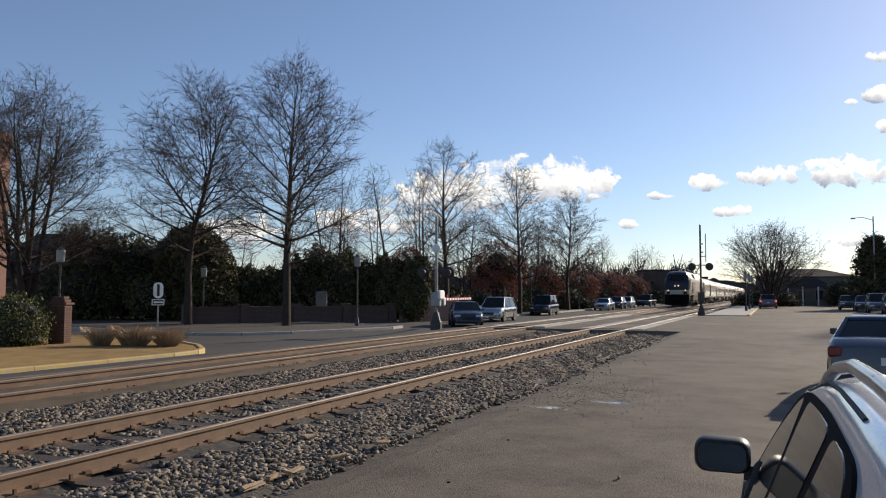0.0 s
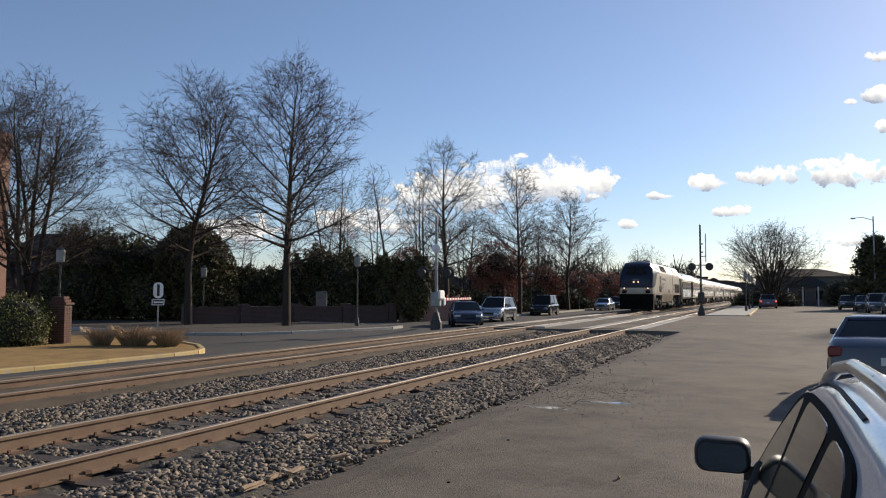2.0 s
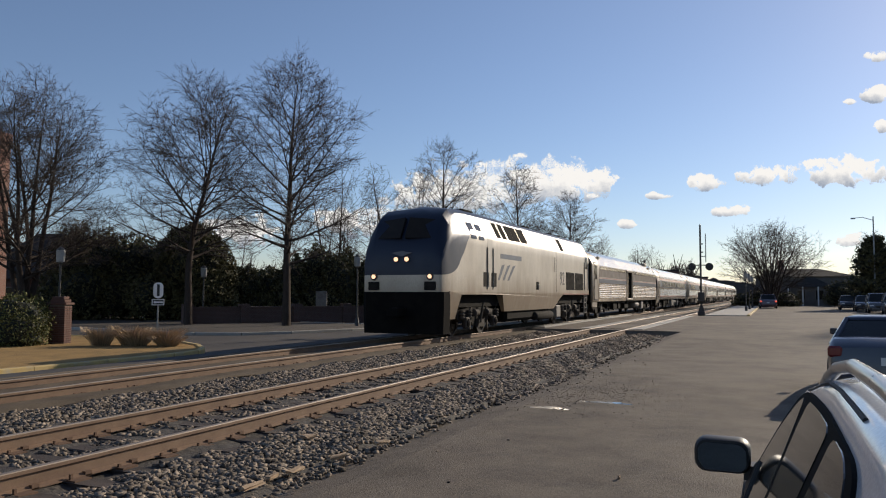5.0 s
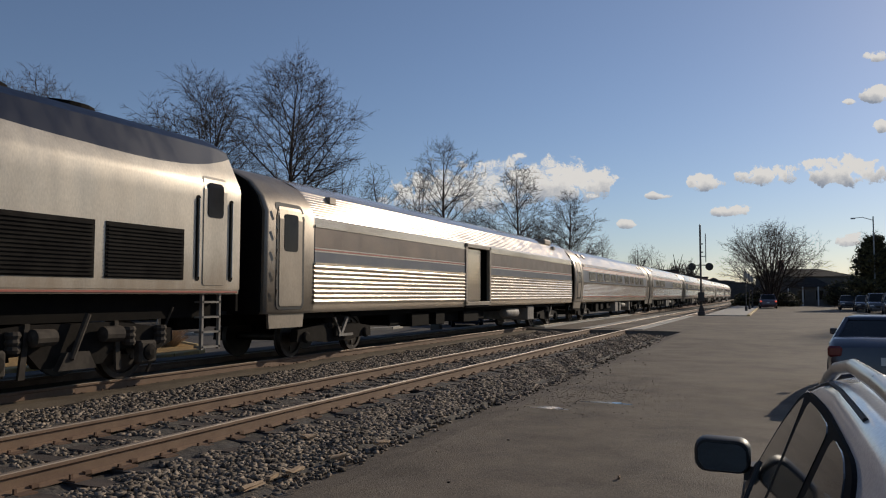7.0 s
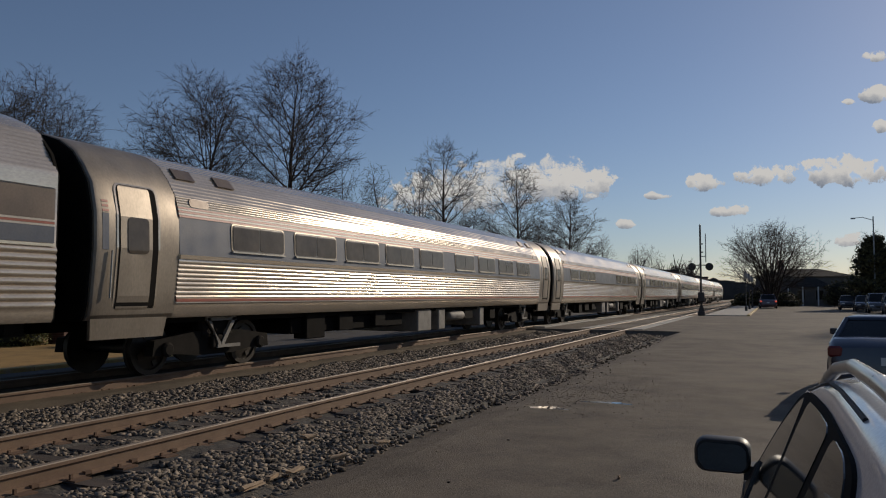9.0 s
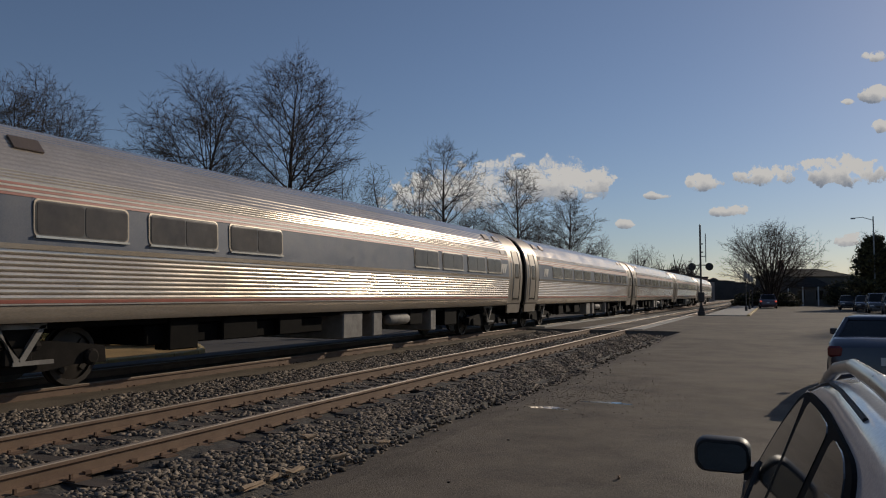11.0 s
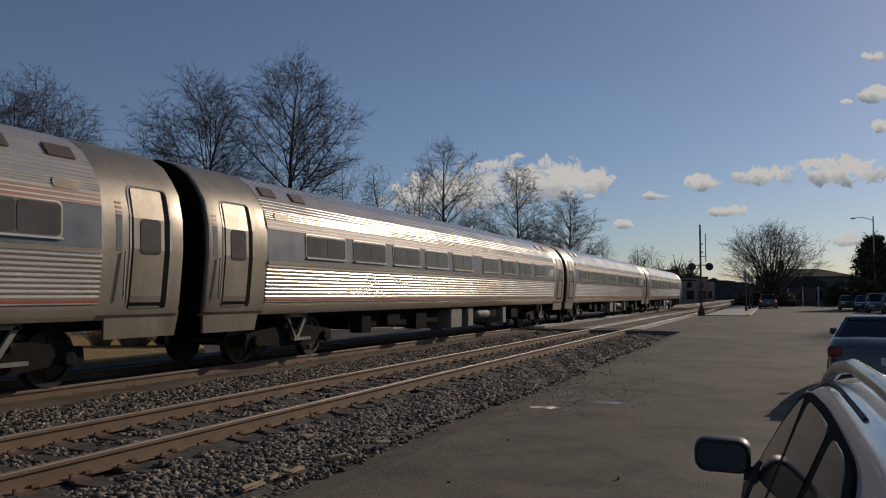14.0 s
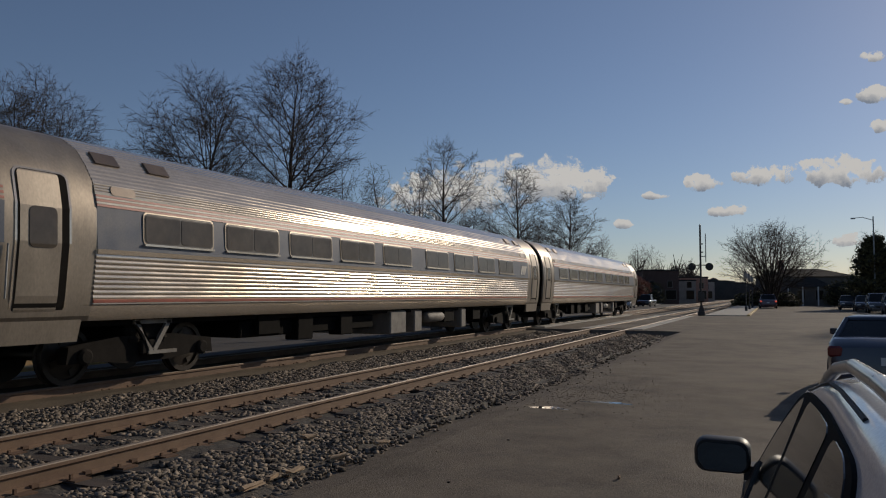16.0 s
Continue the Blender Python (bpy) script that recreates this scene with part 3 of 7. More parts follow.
def passenger_coach(index, windows, variant):
    """A round-sided fluted stainless coach, front end at y = 0."""
    car = thing("passenger_coach", pose(FAR_TRACK, 0, 0), "fluted stainless steel coach with blue window band and red stripes", "railway coach", "coaches of the train")
    L = COACH - 0.35
    o = coach_outline()
    plain = coach_plain()
    fl = Geo().loft([[(x, y, z) for x, z in o] for y in (2.05, 8.0, 14.0, 20.0, L - 2.05 + 0.35)], caps=False)
    part("fluted_body", fl, STEEL, car, smooth=50)
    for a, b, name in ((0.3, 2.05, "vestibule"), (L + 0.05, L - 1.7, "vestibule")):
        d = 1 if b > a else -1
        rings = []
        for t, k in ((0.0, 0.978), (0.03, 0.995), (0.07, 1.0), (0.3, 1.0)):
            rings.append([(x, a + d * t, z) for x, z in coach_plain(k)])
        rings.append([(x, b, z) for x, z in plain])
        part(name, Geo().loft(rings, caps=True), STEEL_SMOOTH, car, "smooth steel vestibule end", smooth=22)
    # blue band, stripes and sill on both sides
    for s in (1, -1):
        part("window_band", strip(2.06, L - 1.72, 2.06, 2.675, s, 0.012), BAND_BLUE, car, "dusty blue window band")
        for z0, z1, m in ((2.68, 2.717, STRIPE_RED), (2.721, 2.751, STRIPE_WHITE), (2.755, 2.791, STRIPE_RED), (2.795, 2.82, STRIPE_WHITE), (2.824, 2.857, STRIPE_RED), (1.262, 1.28, STRIPE_WHITE), (1.285, 1.33, STRIPE_RED)):
            part("stripe", strip(2.06, L - 1.72, z0, z1, s, 0.020), m, car)
        part("belt_rail", strip(2.06, L - 1.72, 1.99, 2.055, s, 0.03), STEEL, car)
        part("side_sill", strip(1.9, L - 1.55, 1.1, 1.258, s, 0.004), STEEL_SMOOTH, car)
        for y, w in windows:
            rim = hug(rounded(w + 0.09, 0.53, 0.10, 3, y, 2.42), s, 0.018)
            f_ob = part("window", rim, STEEL_SMOOTH, car, "rounded double window in a bright metal frame")
            part("gasket", hug(rounded(w + 0.03, 0.47, 0.08, 3, y, 2.423), s, 0.022), WINDOW_RUBBER, f_ob)
            part("sill", strip(y - w / 2 - 0.03, y + w / 2 + 0.03, 2.15, 2.182, s, 0.05), STEEL, f_ob)
            for q in (-1, 1):
                part("pane", hug(rounded(w / 2 - 0.02, 0.43, 0.06, 3, y + q * (w / 4 + 0.004), 2.425), s, 0.027), COACH_GLASS, f_ob)
        for y in (1.15, L - 0.72):
            part("door_surround", hug(rounded(0.90, 1.98, 0.12, 4, y, 2.10), s, 0.010), STEEL, car)
            # Shade of the recessed door is drawn as a dark panel behind it.
            part("door_jamb", hug(rounded(0.82, 1.93, 0.10, 4, y, 2.10), s, 0.014), CHARCOAL, car, "dark panel standing in for shade in the door recess")
            d_ob = part("side_door", hug(rounded(0.66, 1.91, 0.06, 4, y - 0.05, 2.10), s, 0.018), STEEL_SMOOTH, car, "grey vestibule door")
            part("door_window", hug(rounded(0.44, 0.55, 0.08, 4, y - 0.02, 2.30), s, 0.026), COACH_GLASS, d_ob)
            part("grab_rail", Geo().tube((s * 1.60, y - 0.56, 1.35), (s * 1.63, y - 0.56, 2.05), 0.014, n=6), GALV, car)
            part("corner_band", hug([(y - 0.72, 2.06), (y - 0.60, 2.06), (y - 0.60, 2.60), (y - 0.72, 2.60)], s, 0.006), BAND_BLUE, car)
            for z0 in (2.62, 2.69, 2.76):
                part("stripe", strip(y - 0.72, y - 0.60, z0, z0 + 0.035, s, 0.006), STRIPE_RED, car)
            part("step_panel", hug([(y - 0.75, 0.72), (y + 0.75, 0.72), (y + 0.8, 1.14), (y - 0.8, 1.14)], s, 0.0, lambda z: 1.42 + 0.12 * (z - 0.72)), STEEL_SMOOTH, car)
        # louvre and roof hatches beside the doors
        for y in (2.6, L - 2.3):
            part("vent_hatch", hug(rounded(0.5, 0.14, 0.06, 3, y, 2.94), s, 0.03), BAND_BROWN, car)
        for y in (2.5, 3.6, L - 2.2, L - 3.3):
            g = Geo()
            zz = (3.34, 3.52)
            v = [(s * (coach_x(z) + 0.03), yy, z + 0.02) for z in zz for yy in (y - 0.24, y + 0.24)] + [(s * (coach_x(z) - 0.1), yy, z - 0.05) for z in zz for yy in (y - 0.24, y + 0.24)]
            g.add(v, [(0, 1, 3, 2), (4, 6, 7, 5), (0, 4, 5, 1), (2, 3, 7, 6), (0, 2, 6, 4), (1, 5, 7, 3)])
            part("roof_vent", g, BAND_BROWN, car)
    at = 2.75 if index == 2 else L - 2.75
    if index in (1, 2, 3, 4):
        for s in (1, -1):
            for k in range(3):
                y = at + 0.22 * k
                part("emblem_bar", hug([(y, 2.18), (y + 0.12, 2.18), (y + 0.42, 2.52), (y + 0.18, 2.52)], s, 0.020), STRIPE_WHITE, car, "faded pale emblem bar")
    end_wall(car, 0.26, coach_plain(0.95))
    end_wall(car, L + 0.04, coach_plain(0.95))
    gangway(car, COACH)
    for s in (1, -1):
        for y in (0.42, L - 0.1):
            part("corner_stripe", hug([(y - 0.03, 1.2), (y + 0.03, 1.2), (y + 0.03, 3.0), (y - 0.03, 3.0)], s, 0.02, lambda z: coach_x(z) * 0.975), STRIPE_RED, car)
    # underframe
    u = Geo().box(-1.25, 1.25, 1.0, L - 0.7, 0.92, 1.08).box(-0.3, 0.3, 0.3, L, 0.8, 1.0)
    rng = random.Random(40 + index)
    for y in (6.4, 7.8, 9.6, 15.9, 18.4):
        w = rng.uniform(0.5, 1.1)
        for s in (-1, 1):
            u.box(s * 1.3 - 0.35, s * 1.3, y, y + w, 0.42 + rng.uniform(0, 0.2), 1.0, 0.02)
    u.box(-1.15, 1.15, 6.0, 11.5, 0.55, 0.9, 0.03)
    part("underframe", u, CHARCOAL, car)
    for y, w in ((12.1, 0.95), (13.6, 0.5), (17.2, 0.4)):
        part("equipment_box", Geo().box(-1.36, 1.36, y, y + w, 0.34, 0.98, 0.03), BOX_PALE, car, "pale equipment box under the floor")
    for s in (-1, 1):
        part("air_tank", Geo().lathe([(0.02, 14.6), (0.13, 14.65), (0.16, 14.75), (0.16, 15.75), (0.13, 15.85), (0.02, 15.9)], (s * 1.2, 0, 0.74), "y", 12), BOX_PALE, car, "pale cylindrical air tank", smooth=40)
    coach_truck(car, 3.55)
    coach_truck(car, L - 3.2)
    return car


def bag_x(z):
    pts = [(1.05, 1.52), (1.2, 1.53), (3.05, 1.53), (3.35, 1.40), (3.65, 1.12), (3.9, 0.6), (4.03, 0.0)]
    for (z0, x0), (z1, x1) in zip(pts, pts[1:]):
        if z <= z1:
            return x0 + (x1 - x0) * (z - z0) / (z1 - z0)
    return 0.0


def baggage_car():
    car = thing("baggage_car", pose(FAR_TRACK, 0, 0), "older stainless steel baggage car with brown band and open side door", "railway coach", "coaches of the train")
    L = 25.6
    lower = [(1.48, 1.02), (1.52, 1.08), (1.525, 1.16)] + fluted((1.525, 1.2), (1.53, 2.05), 8, 0.034)
    upper = [(1.53, 2.06), (1.53, 3.0)] + fluted((1.53, 3.06), (1.12, 3.65), 10, 0.010) + [(1.12, 3.65), (0.9, 3.78), (0.6, 3.9), (0.3, 4.0), (0.0, 4.03)]
    o = mirror(lower + upper)
    d0, d1 = 11.15, 13.4
    # body in two lengths either side of the doorway
    part("fluted_body", Geo().loft([[(x, y, z) for x, z in o] for y in (2.0, 8, d0)], caps=False), STEEL, car, smooth=50)
    part("fluted_body", Geo().loft([[(x, y, z) for x, z in o] for y in (d1, 20, L - 0.02)], caps=False), STEEL, car, smooth=50)
    top = mirror([(1.53, 3.0)] + fluted((1.53, 3.06), (1.12, 3.65), 10, 0.010) + [(1.12, 3.65), (0.9, 3.78), (0.6, 3.9), (0.3, 4.0), (0.0, 4.03)])
    part("roof_section", Geo().loft([[(x, y, z) for x, z in top] for y in (d0, d1)], caps=False), STEEL, car, smooth=50)
    part("floor_section", Geo().box(-1.52, 1.52, d0, d1, 1.0, 1.2), CHARCOAL, car)
    part("bulkhead", Geo().box(-1.48, 1.48, d0 - 0.04, d0, 1.1, 3.0).box(-1.48, 1.48, d1, d1 + 0.04, 1.1, 3.0), CHARCOAL, car)
    plain = mirror([(1.48, 1.02), (1.52, 1.08), (1.53, 2.06), (1.53, 3.05), (1.40, 3.35), (1.12, 3.65), (0.6, 3.9), (0.3, 4.0), (0, 4.03)])
    for a, b in ((0.25, 2.0),):
        d = 1 if b > a else -1
        rings = [[(x * k, a + d * t, z if z < 2 else 2 + (z - 2) * (0.5 + 0.5 * k)) for x, z in plain] for t, k in ((0, 0.972), (0.04, 0.992), (0.09, 1.0))] + [[(x, b, z) for x, z in plain]]
        part("vestibule", Geo().loft(rings), STEEL_SMOOTH, car, "smooth steel end of the car", smooth=40)
    for s in (1, -1):
        for y0, y1 in ((2.02, d0 - 0.02), (d1 + 0.02, L - 0.06)):
            part("letter_band", strip(y0, y1, 2.42, 2.84, s, 0.010, bag_x), BAND_BROWN, car, "brown lettering band")
            for z0, z1, m in ((2.355, 2.385, STRIPE_RED), (2.39, 2.415, STRIPE_WHITE), (2.325, 2.35, STRIPE_WHITE), (2.10, 2.32, BAND_BLUE)):
                part("stripe", strip(y0, y1, z0, z1, s, 0.012, bag_x), m, car)
            part("belt_rail", strip(y0, y1, 2.85, 2.90, s, 0.028, bag_x), STEEL, car)
            part("belt_rail", strip(y0, y1, 2.05, 2.09, s, 0.036, bag_x), STEEL, car)
        fr = Geo()
        for a, b, z0, z1 in ((d0 - 0.1, d0 + 0.06, 1.1, 3.05), (d1 - 0.06, d1 + 0.1, 1.1, 3.05), (d0 - 0.1, d1 + 0.1, 2.93, 3.05), (d0 - 0.1, d1 + 0.1, 1.06, 1.18)):
            fr.box(min(s * 1.45, s * 1.575), max(s * 1.45, s * 1.575), a, b, z0, z1, 0.01)
        part("doorway_frame", fr, STEEL_SMOOTH, car)
        leaf = Geo().box(min(s * 1.3, s * 1.36), max(s * 1.3, s * 1.36), d0 + 0.05, d0 + 1.78, 1.2, 2.93)
        leaf_ob = part("sliding_door", leaf, STEEL, car, "partly open corrugated sliding door")
        for k in range(16):
            part("slat", Geo().box(min(s * 1.362, s * 1.385), max(s * 1.362, s * 1.385), d0 + 0.06, d0 + 1.77, 1.24 + k * 0.105, 1.30 + k * 0.105), STEEL, leaf_ob)
        for y in (1.1,):
            d_ob = part("side_door", hug(rounded(0.82, 2.0, 0.06, 2, y, 2.17), s, 0.02, bag_x), STEEL_SMOOTH, car, "grey end door")
            part("door_surround", hug(rounded(1.0, 2.15, 0.12, 3, y, 2.18), s, 0.01, bag_x), RUBBER, car)
            part("door_window", hug(rounded(0.5, 0.75, 0.08, 3, y, 2.65), s, 0.026, bag_x), DARK_GLASS, d_ob)
            for k in range(5):
                part("grab_rail", Geo().tube((s * 1.56, y - 0.55, 1.3 + 0.4 * k), (s * 1.6, y - 0.55, 1.5 + 0.4 * k), 0.015, n=6), STEEL_SMOOTH, car)
            part("step_panel", hug([(y - 0.6, 0.72), (y + 0.6, 0.72), (y + 0.65, 1.1), (y - 0.65, 1.1)], s, 0.0, lambda z: 1.45), STEEL_SMOOTH, car)
        for y in (3.0, 23.0):
            part("roof_vent", Geo().box(min(s * 0.95, s * 1.3), max(s * 0.95, s * 1.3), y, y + 0.3, 3.45, 3.62, 0.02), STEEL_SMOOTH, car)
        hood = Geo()
        hood.box(min(s * 0.5, s * 1.1), max(s * 0.5, s * 1.1), L - 3.4, L - 2.3, 3.66, 3.92, 0.06)
        part("roof_fan_cover", hood, STEEL_SMOOTH, car)
    end_wall(car, 0.2, [(x * 0.93, z) for x, z in plain])
    end_wall(car, L - 0.04, [(x * 0.995, z - 0.01) for x, z in plain])
    gangway(car, 25.91, 3.4)
    u = Geo().box(-1.3, 1.3, 0.8, L - 0.6, 0.88, 1.08).box(-0.3, 0.3, 0.3, L, 0.75, 1.0)
    for y, w in ((7.5, 1.2), (9.2, 0.7), (11.5, 1.4)):
        for s in (-1, 1):
            u.box(s * 1.3 - 0.4, s * 1.3, y, y + w, 0.5, 0.95, 0.02)
    u.box(-1.1, 1.1, 6.5, 14, 0.55, 0.9, 0.03)
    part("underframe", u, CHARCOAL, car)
    part("equipment_box", Geo().box(-1.36, 1.36, 18.6, 19.5, 0.36, 0.95, 0.03), BOX_PALE, car, "pale equipment box under the floor")
    for s in (-1, 1):
        part("air_tank", Geo().lathe([(0.02, 16.0), (0.16, 16.05), (0.2, 16.15), (0.2, 17.5), (0.16, 17.6), (0.02, 17.65)], (s * 1.15, 0, 0.7), "y", 12), BOX_PALE, car, "pale cylindrical air tank", smooth=40)
    coach_truck(car, 3.6, 2.74)
    coach_truck(car, L - 3.3, 2.74)
    return car


def livery():
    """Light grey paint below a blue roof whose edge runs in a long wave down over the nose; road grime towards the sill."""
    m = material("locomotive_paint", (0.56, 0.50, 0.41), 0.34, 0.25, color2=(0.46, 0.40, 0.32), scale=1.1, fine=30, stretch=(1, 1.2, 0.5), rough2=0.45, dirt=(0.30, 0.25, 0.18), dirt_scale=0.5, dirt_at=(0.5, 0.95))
    n, l = m.node_tree.nodes, m.node_tree.links
    b = n["Principled BSDF"]
    grey = b.inputs["Base Color"].links[0].from_socket
    co = n.new("ShaderNodeTexCoord")
    sep = n.new("ShaderNodeSeparateXYZ")
    l.new(co.outputs["Object"], sep.inputs[0])
    u = n.new("ShaderNodeMath")
    u.operation = "DIVIDE"
    u.inputs[1].default_value = 21.0
    l.new(sep.outputs["Y"], u.inputs[0])
    fc = n.new("ShaderNodeFloatCurve")
    c = fc.mapping.curves[0]
    pts = [(0.0, 2.04), (0.045, 2.12), (0.085, 2.7), (0.12, 3.45), (0.17, 4.0), (0.35, 4.13), (0.5, 4.05), (0.68, 3.9), (0.80, 3.74), (0.90, 3.72), (0.965, 3.95), (1.0, 4.3)]
    c.points[0].location, c.points[1].location = (0.0, pts[0][1] / 5), (1.0, pts[-1][1] / 5)
    for x, z in pts[1:-1]:
        c.points.new(x, z / 5)
    fc.mapping.update()
    l.new(u.outputs[0], fc.inputs["Value"])
    k = n.new("ShaderNodeMath")
    k.operation = "MULTIPLY"
    k.inputs[1].default_value = 5.0
    l.new(fc.outputs[0], k.inputs[0])
    gt = n.new("ShaderNodeMath")
    gt.operation = "GREATER_THAN"
    l.new(sep.outputs["Z"], gt.inputs[0])
    l.new(k.outputs[0], gt.inputs[1])
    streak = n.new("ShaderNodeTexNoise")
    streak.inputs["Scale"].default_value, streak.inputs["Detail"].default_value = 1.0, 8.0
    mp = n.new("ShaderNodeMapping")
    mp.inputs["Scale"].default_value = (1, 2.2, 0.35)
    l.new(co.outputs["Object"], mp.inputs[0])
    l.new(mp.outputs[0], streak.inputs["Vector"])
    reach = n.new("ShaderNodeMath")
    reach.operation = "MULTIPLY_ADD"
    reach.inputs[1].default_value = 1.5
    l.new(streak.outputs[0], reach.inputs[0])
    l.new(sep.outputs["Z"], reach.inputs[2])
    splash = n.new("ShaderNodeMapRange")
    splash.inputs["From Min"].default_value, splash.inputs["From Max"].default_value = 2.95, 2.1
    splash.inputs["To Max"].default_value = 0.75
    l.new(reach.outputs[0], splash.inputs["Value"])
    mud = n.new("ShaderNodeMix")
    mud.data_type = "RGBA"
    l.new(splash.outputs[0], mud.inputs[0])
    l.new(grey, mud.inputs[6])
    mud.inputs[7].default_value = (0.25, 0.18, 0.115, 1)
    x = n.new("ShaderNodeMix")
    x.data_type = "RGBA"
    l.new(gt.outputs[0], x.inputs[0])
    l.new(mud.outputs[2], x.inputs[6])
    x.inputs[7].default_value = (0.010, 0.015, 0.032, 1)
    l.new(x.outputs[2], b.inputs["Base Color"])
    return m


def loco_x(z):
    pts = [(0.7, 1.47), (1.5, 1.5), (3.35, 1.5), (3.45, 1.48), (4.15, 1.12), (4.32, 0.85), (4.42, 0.0)]
    for (z0, x0), (z1, x1) in zip(pts, pts[1:]):
        if z <= z1:
            return x0 + (x1 - x0) * (z - z0) / (z1 - z0)
    return 0.0


def letters(body, size, depth=0.004):
    """Raised figures in the built-in font, as a mesh."""
    cu = bpy.data.curves.new("figures", "FONT")
    cu.body, cu.size, cu.extrude = body, size, depth
    ob = bpy.data.objects.new("figures", cu)
    scene.collection.objects.link(ob)
    bpy.context.view_layer.update()
    me = bpy.data.meshes.new_from_object(ob.evaluated_get(bpy.context.evaluated_depsgraph_get()))
    bpy.data.objects.remove(ob)
    return me


def locomotive():
    car = thing("diesel_locomotive", pose(FAR_TRACK, 0, 0), "grey and blue diesel passenger locomotive with sloping nose and lit headlights", "locomotive")
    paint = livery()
    grille = material("dark_grille", (0.014, 0.012, 0.011), 0.85, spec=0.08, color2=(0.03, 0.026, 0.022), scale=3)
    rings = []
    heights = [1.5, 1.7, 1.95, 2.2, 2.5, 2.8, 3.1, 3.35, 3.48, 3.7, 3.95, 4.15, 4.25, 4.32, 4.38, 4.42]
    for y, zm, w in ((0.30, 2.55, 0.88), (0.34, 2.85, 0.92), (0.46, 3.2, 0.945), (0.70, 3.65, 0.965), (1.0, 3.98, 0.98), (1.4, 4.2, 0.99), (2.0, 4.36, 1.0), (2.8, 4.42, 1.0),
                     (6, 4.42, 1), (9, 4.42, 1), (12, 4.42, 1), (15, 4.42, 1), (18, 4.42, 1), (20.3, 4.42, 1.0), (20.6, 4.38, 0.985)):
        half = []
        for z in heights:
            zz = 1.5 + (z - 1.5) * (zm - 1.5) / 2.92
            if zm > 4.3:
                xx = loco_x(z)
            else:
                q = (zz - 1.5) / (zm - 1.5)
                xx = 1.5 * (1 - max(0, q - 0.66) ** 2 * 2.3) if q < 1 else 0.0
                xx = min(xx, loco_x(zz) if zz > 3.3 else 1.5)
            half.append((xx * w, zz))
        half[-1] = (0.0, half[-1][1])
        rings.append([(x, y, z) for x, z in mirror(half)])
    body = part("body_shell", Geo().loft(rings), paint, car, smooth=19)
    # skirt between and over the trucks
    for s in (1, -1):
        o = [(0.75, 1.52), (0.75, 0.62), (1.6, 0.62), (1.75, 1.42), (5.9, 1.42), (6.5, 0.78), (13.7, 0.78), (14.6, 1.30), (14.9, 1.42), (20.55, 1.42), (20.55, 1.52)]
        g = Geo()
        n = len(o)
        g.prism(o, "x", s * 1.22, s * 1.497)
        g.v = [(x - s * 0.16 * max(0.0, 1.46 - z) / 0.68 if abs(x) > 1.4 else x, y, z) for x, y, z in g.v]
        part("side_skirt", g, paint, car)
        part("sill_stripe", Geo().box(min(s * 1.48, s * 1.507), max(s * 1.48, s * 1.507), 14.95, 20.5, 1.44, 1.475, 0.004), STRIPE_RED, car)
        # grilles on the sloping upper panel
        for y0, y1 in ((6.75, 7.45), (7.5, 8.2), (8.32, 9.25), (14.65, 15.25), (5.35, 5.85), (6.0, 6.55)):
            fr = part("roof_grille", hug([(y0, 3.5), (y1, 3.5), (y1, 4.08), (y0, 4.08)], s, 0.012, loco_x), grille, car, "dark louvred grille")
            sl = Geo()
            for k in range(9):
                z = 3.54 + 0.06 * k
                a, b = s * (loco_x(z) + 0.03), s * (loco_x(z + 0.03) + 0.02)
                sl.add([(a, y0 + 0.02, z), (a, y1 - 0.02, z), (b, y1 - 0.02, z + 0.035), (b, y0 + 0.02, z + 0.035)], [(0, 1, 2, 3)])
            part("slat", sl, CHARCOAL, fr)
        for y0, y1 in ((15.5, 17.15), (17.36, 19.05)):
            fr = part("radiator_grille", hug([(y0, 1.66), (y1, 1.66), (y1, 2.52), (y0, 2.52)], s, 0.012, loco_x), grille, car, "dark louvred radiator grille")
            for k in range(14):
                z = 1.69 + 0.058 * k
                part("slat", Geo().box(min(s * 1.5, s * 1.535), max(s * 1.5, s * 1.535), y0 + 0.03, y1 - 0.03, z, z + 0.022), grille, fr)
        # rear side door with hand rails and ladder
        d_ob = part("rear_door", hug(rounded(0.62, 1.95, 0.05, 2, 19.85, 2.55), s, 0.012, loco_x), paint, car, "grey engine-room door")
        part("door_window", hug(rounded(0.42, 0.62, 0.08, 3, 19.85, 3.1), s, 0.022, loco_x), DARK_GLASS, d_ob)
        for y in (19.4, 20.3):
            # flat dark panel puts the shade of the rail's recess into colour
            part("rail_recess", hug(rounded(0.11, 1.5, 0.04, 2, y, 2.4), s, 0.006, loco_x), CHARCOAL, car)
            part("hand_rail", Geo().tube((s * 1.53, y, 1.72), (s * 1.53, y, 3.1), 0.016, n=6), GALV, car)
        lad = Geo()
        for y in (19.62, 20.08):
            lad.box(min(s * 1.40, s * 1.46), max(s * 1.40, s * 1.46), y - 0.025, y + 0.025, 0.42, 1.45)
        for z in (0.45, 0.72, 0.99, 1.26):
            lad.box(min(s * 1.28, s * 1.46), max(s * 1.28, s * 1.46), 19.6, 20.1, z, z + 0.035)
        part("ladder", lad, BOX_PALE, car, "pale steel ladder")
        # cab side: windows, door and rails
        for y0, y1, z0, z1 in ((2.55, 3.1, 3.42, 3.72), (3.3, 3.85, 3.42, 3.72)):
            part("cab_window", hug(rounded(y1 - y0, z1 - z0 + 0.25, 0.06, 2, (y0 + y1) / 2, (z0 + z1) / 2), s, 0.012, loco_x), DARK_GLASS, car)
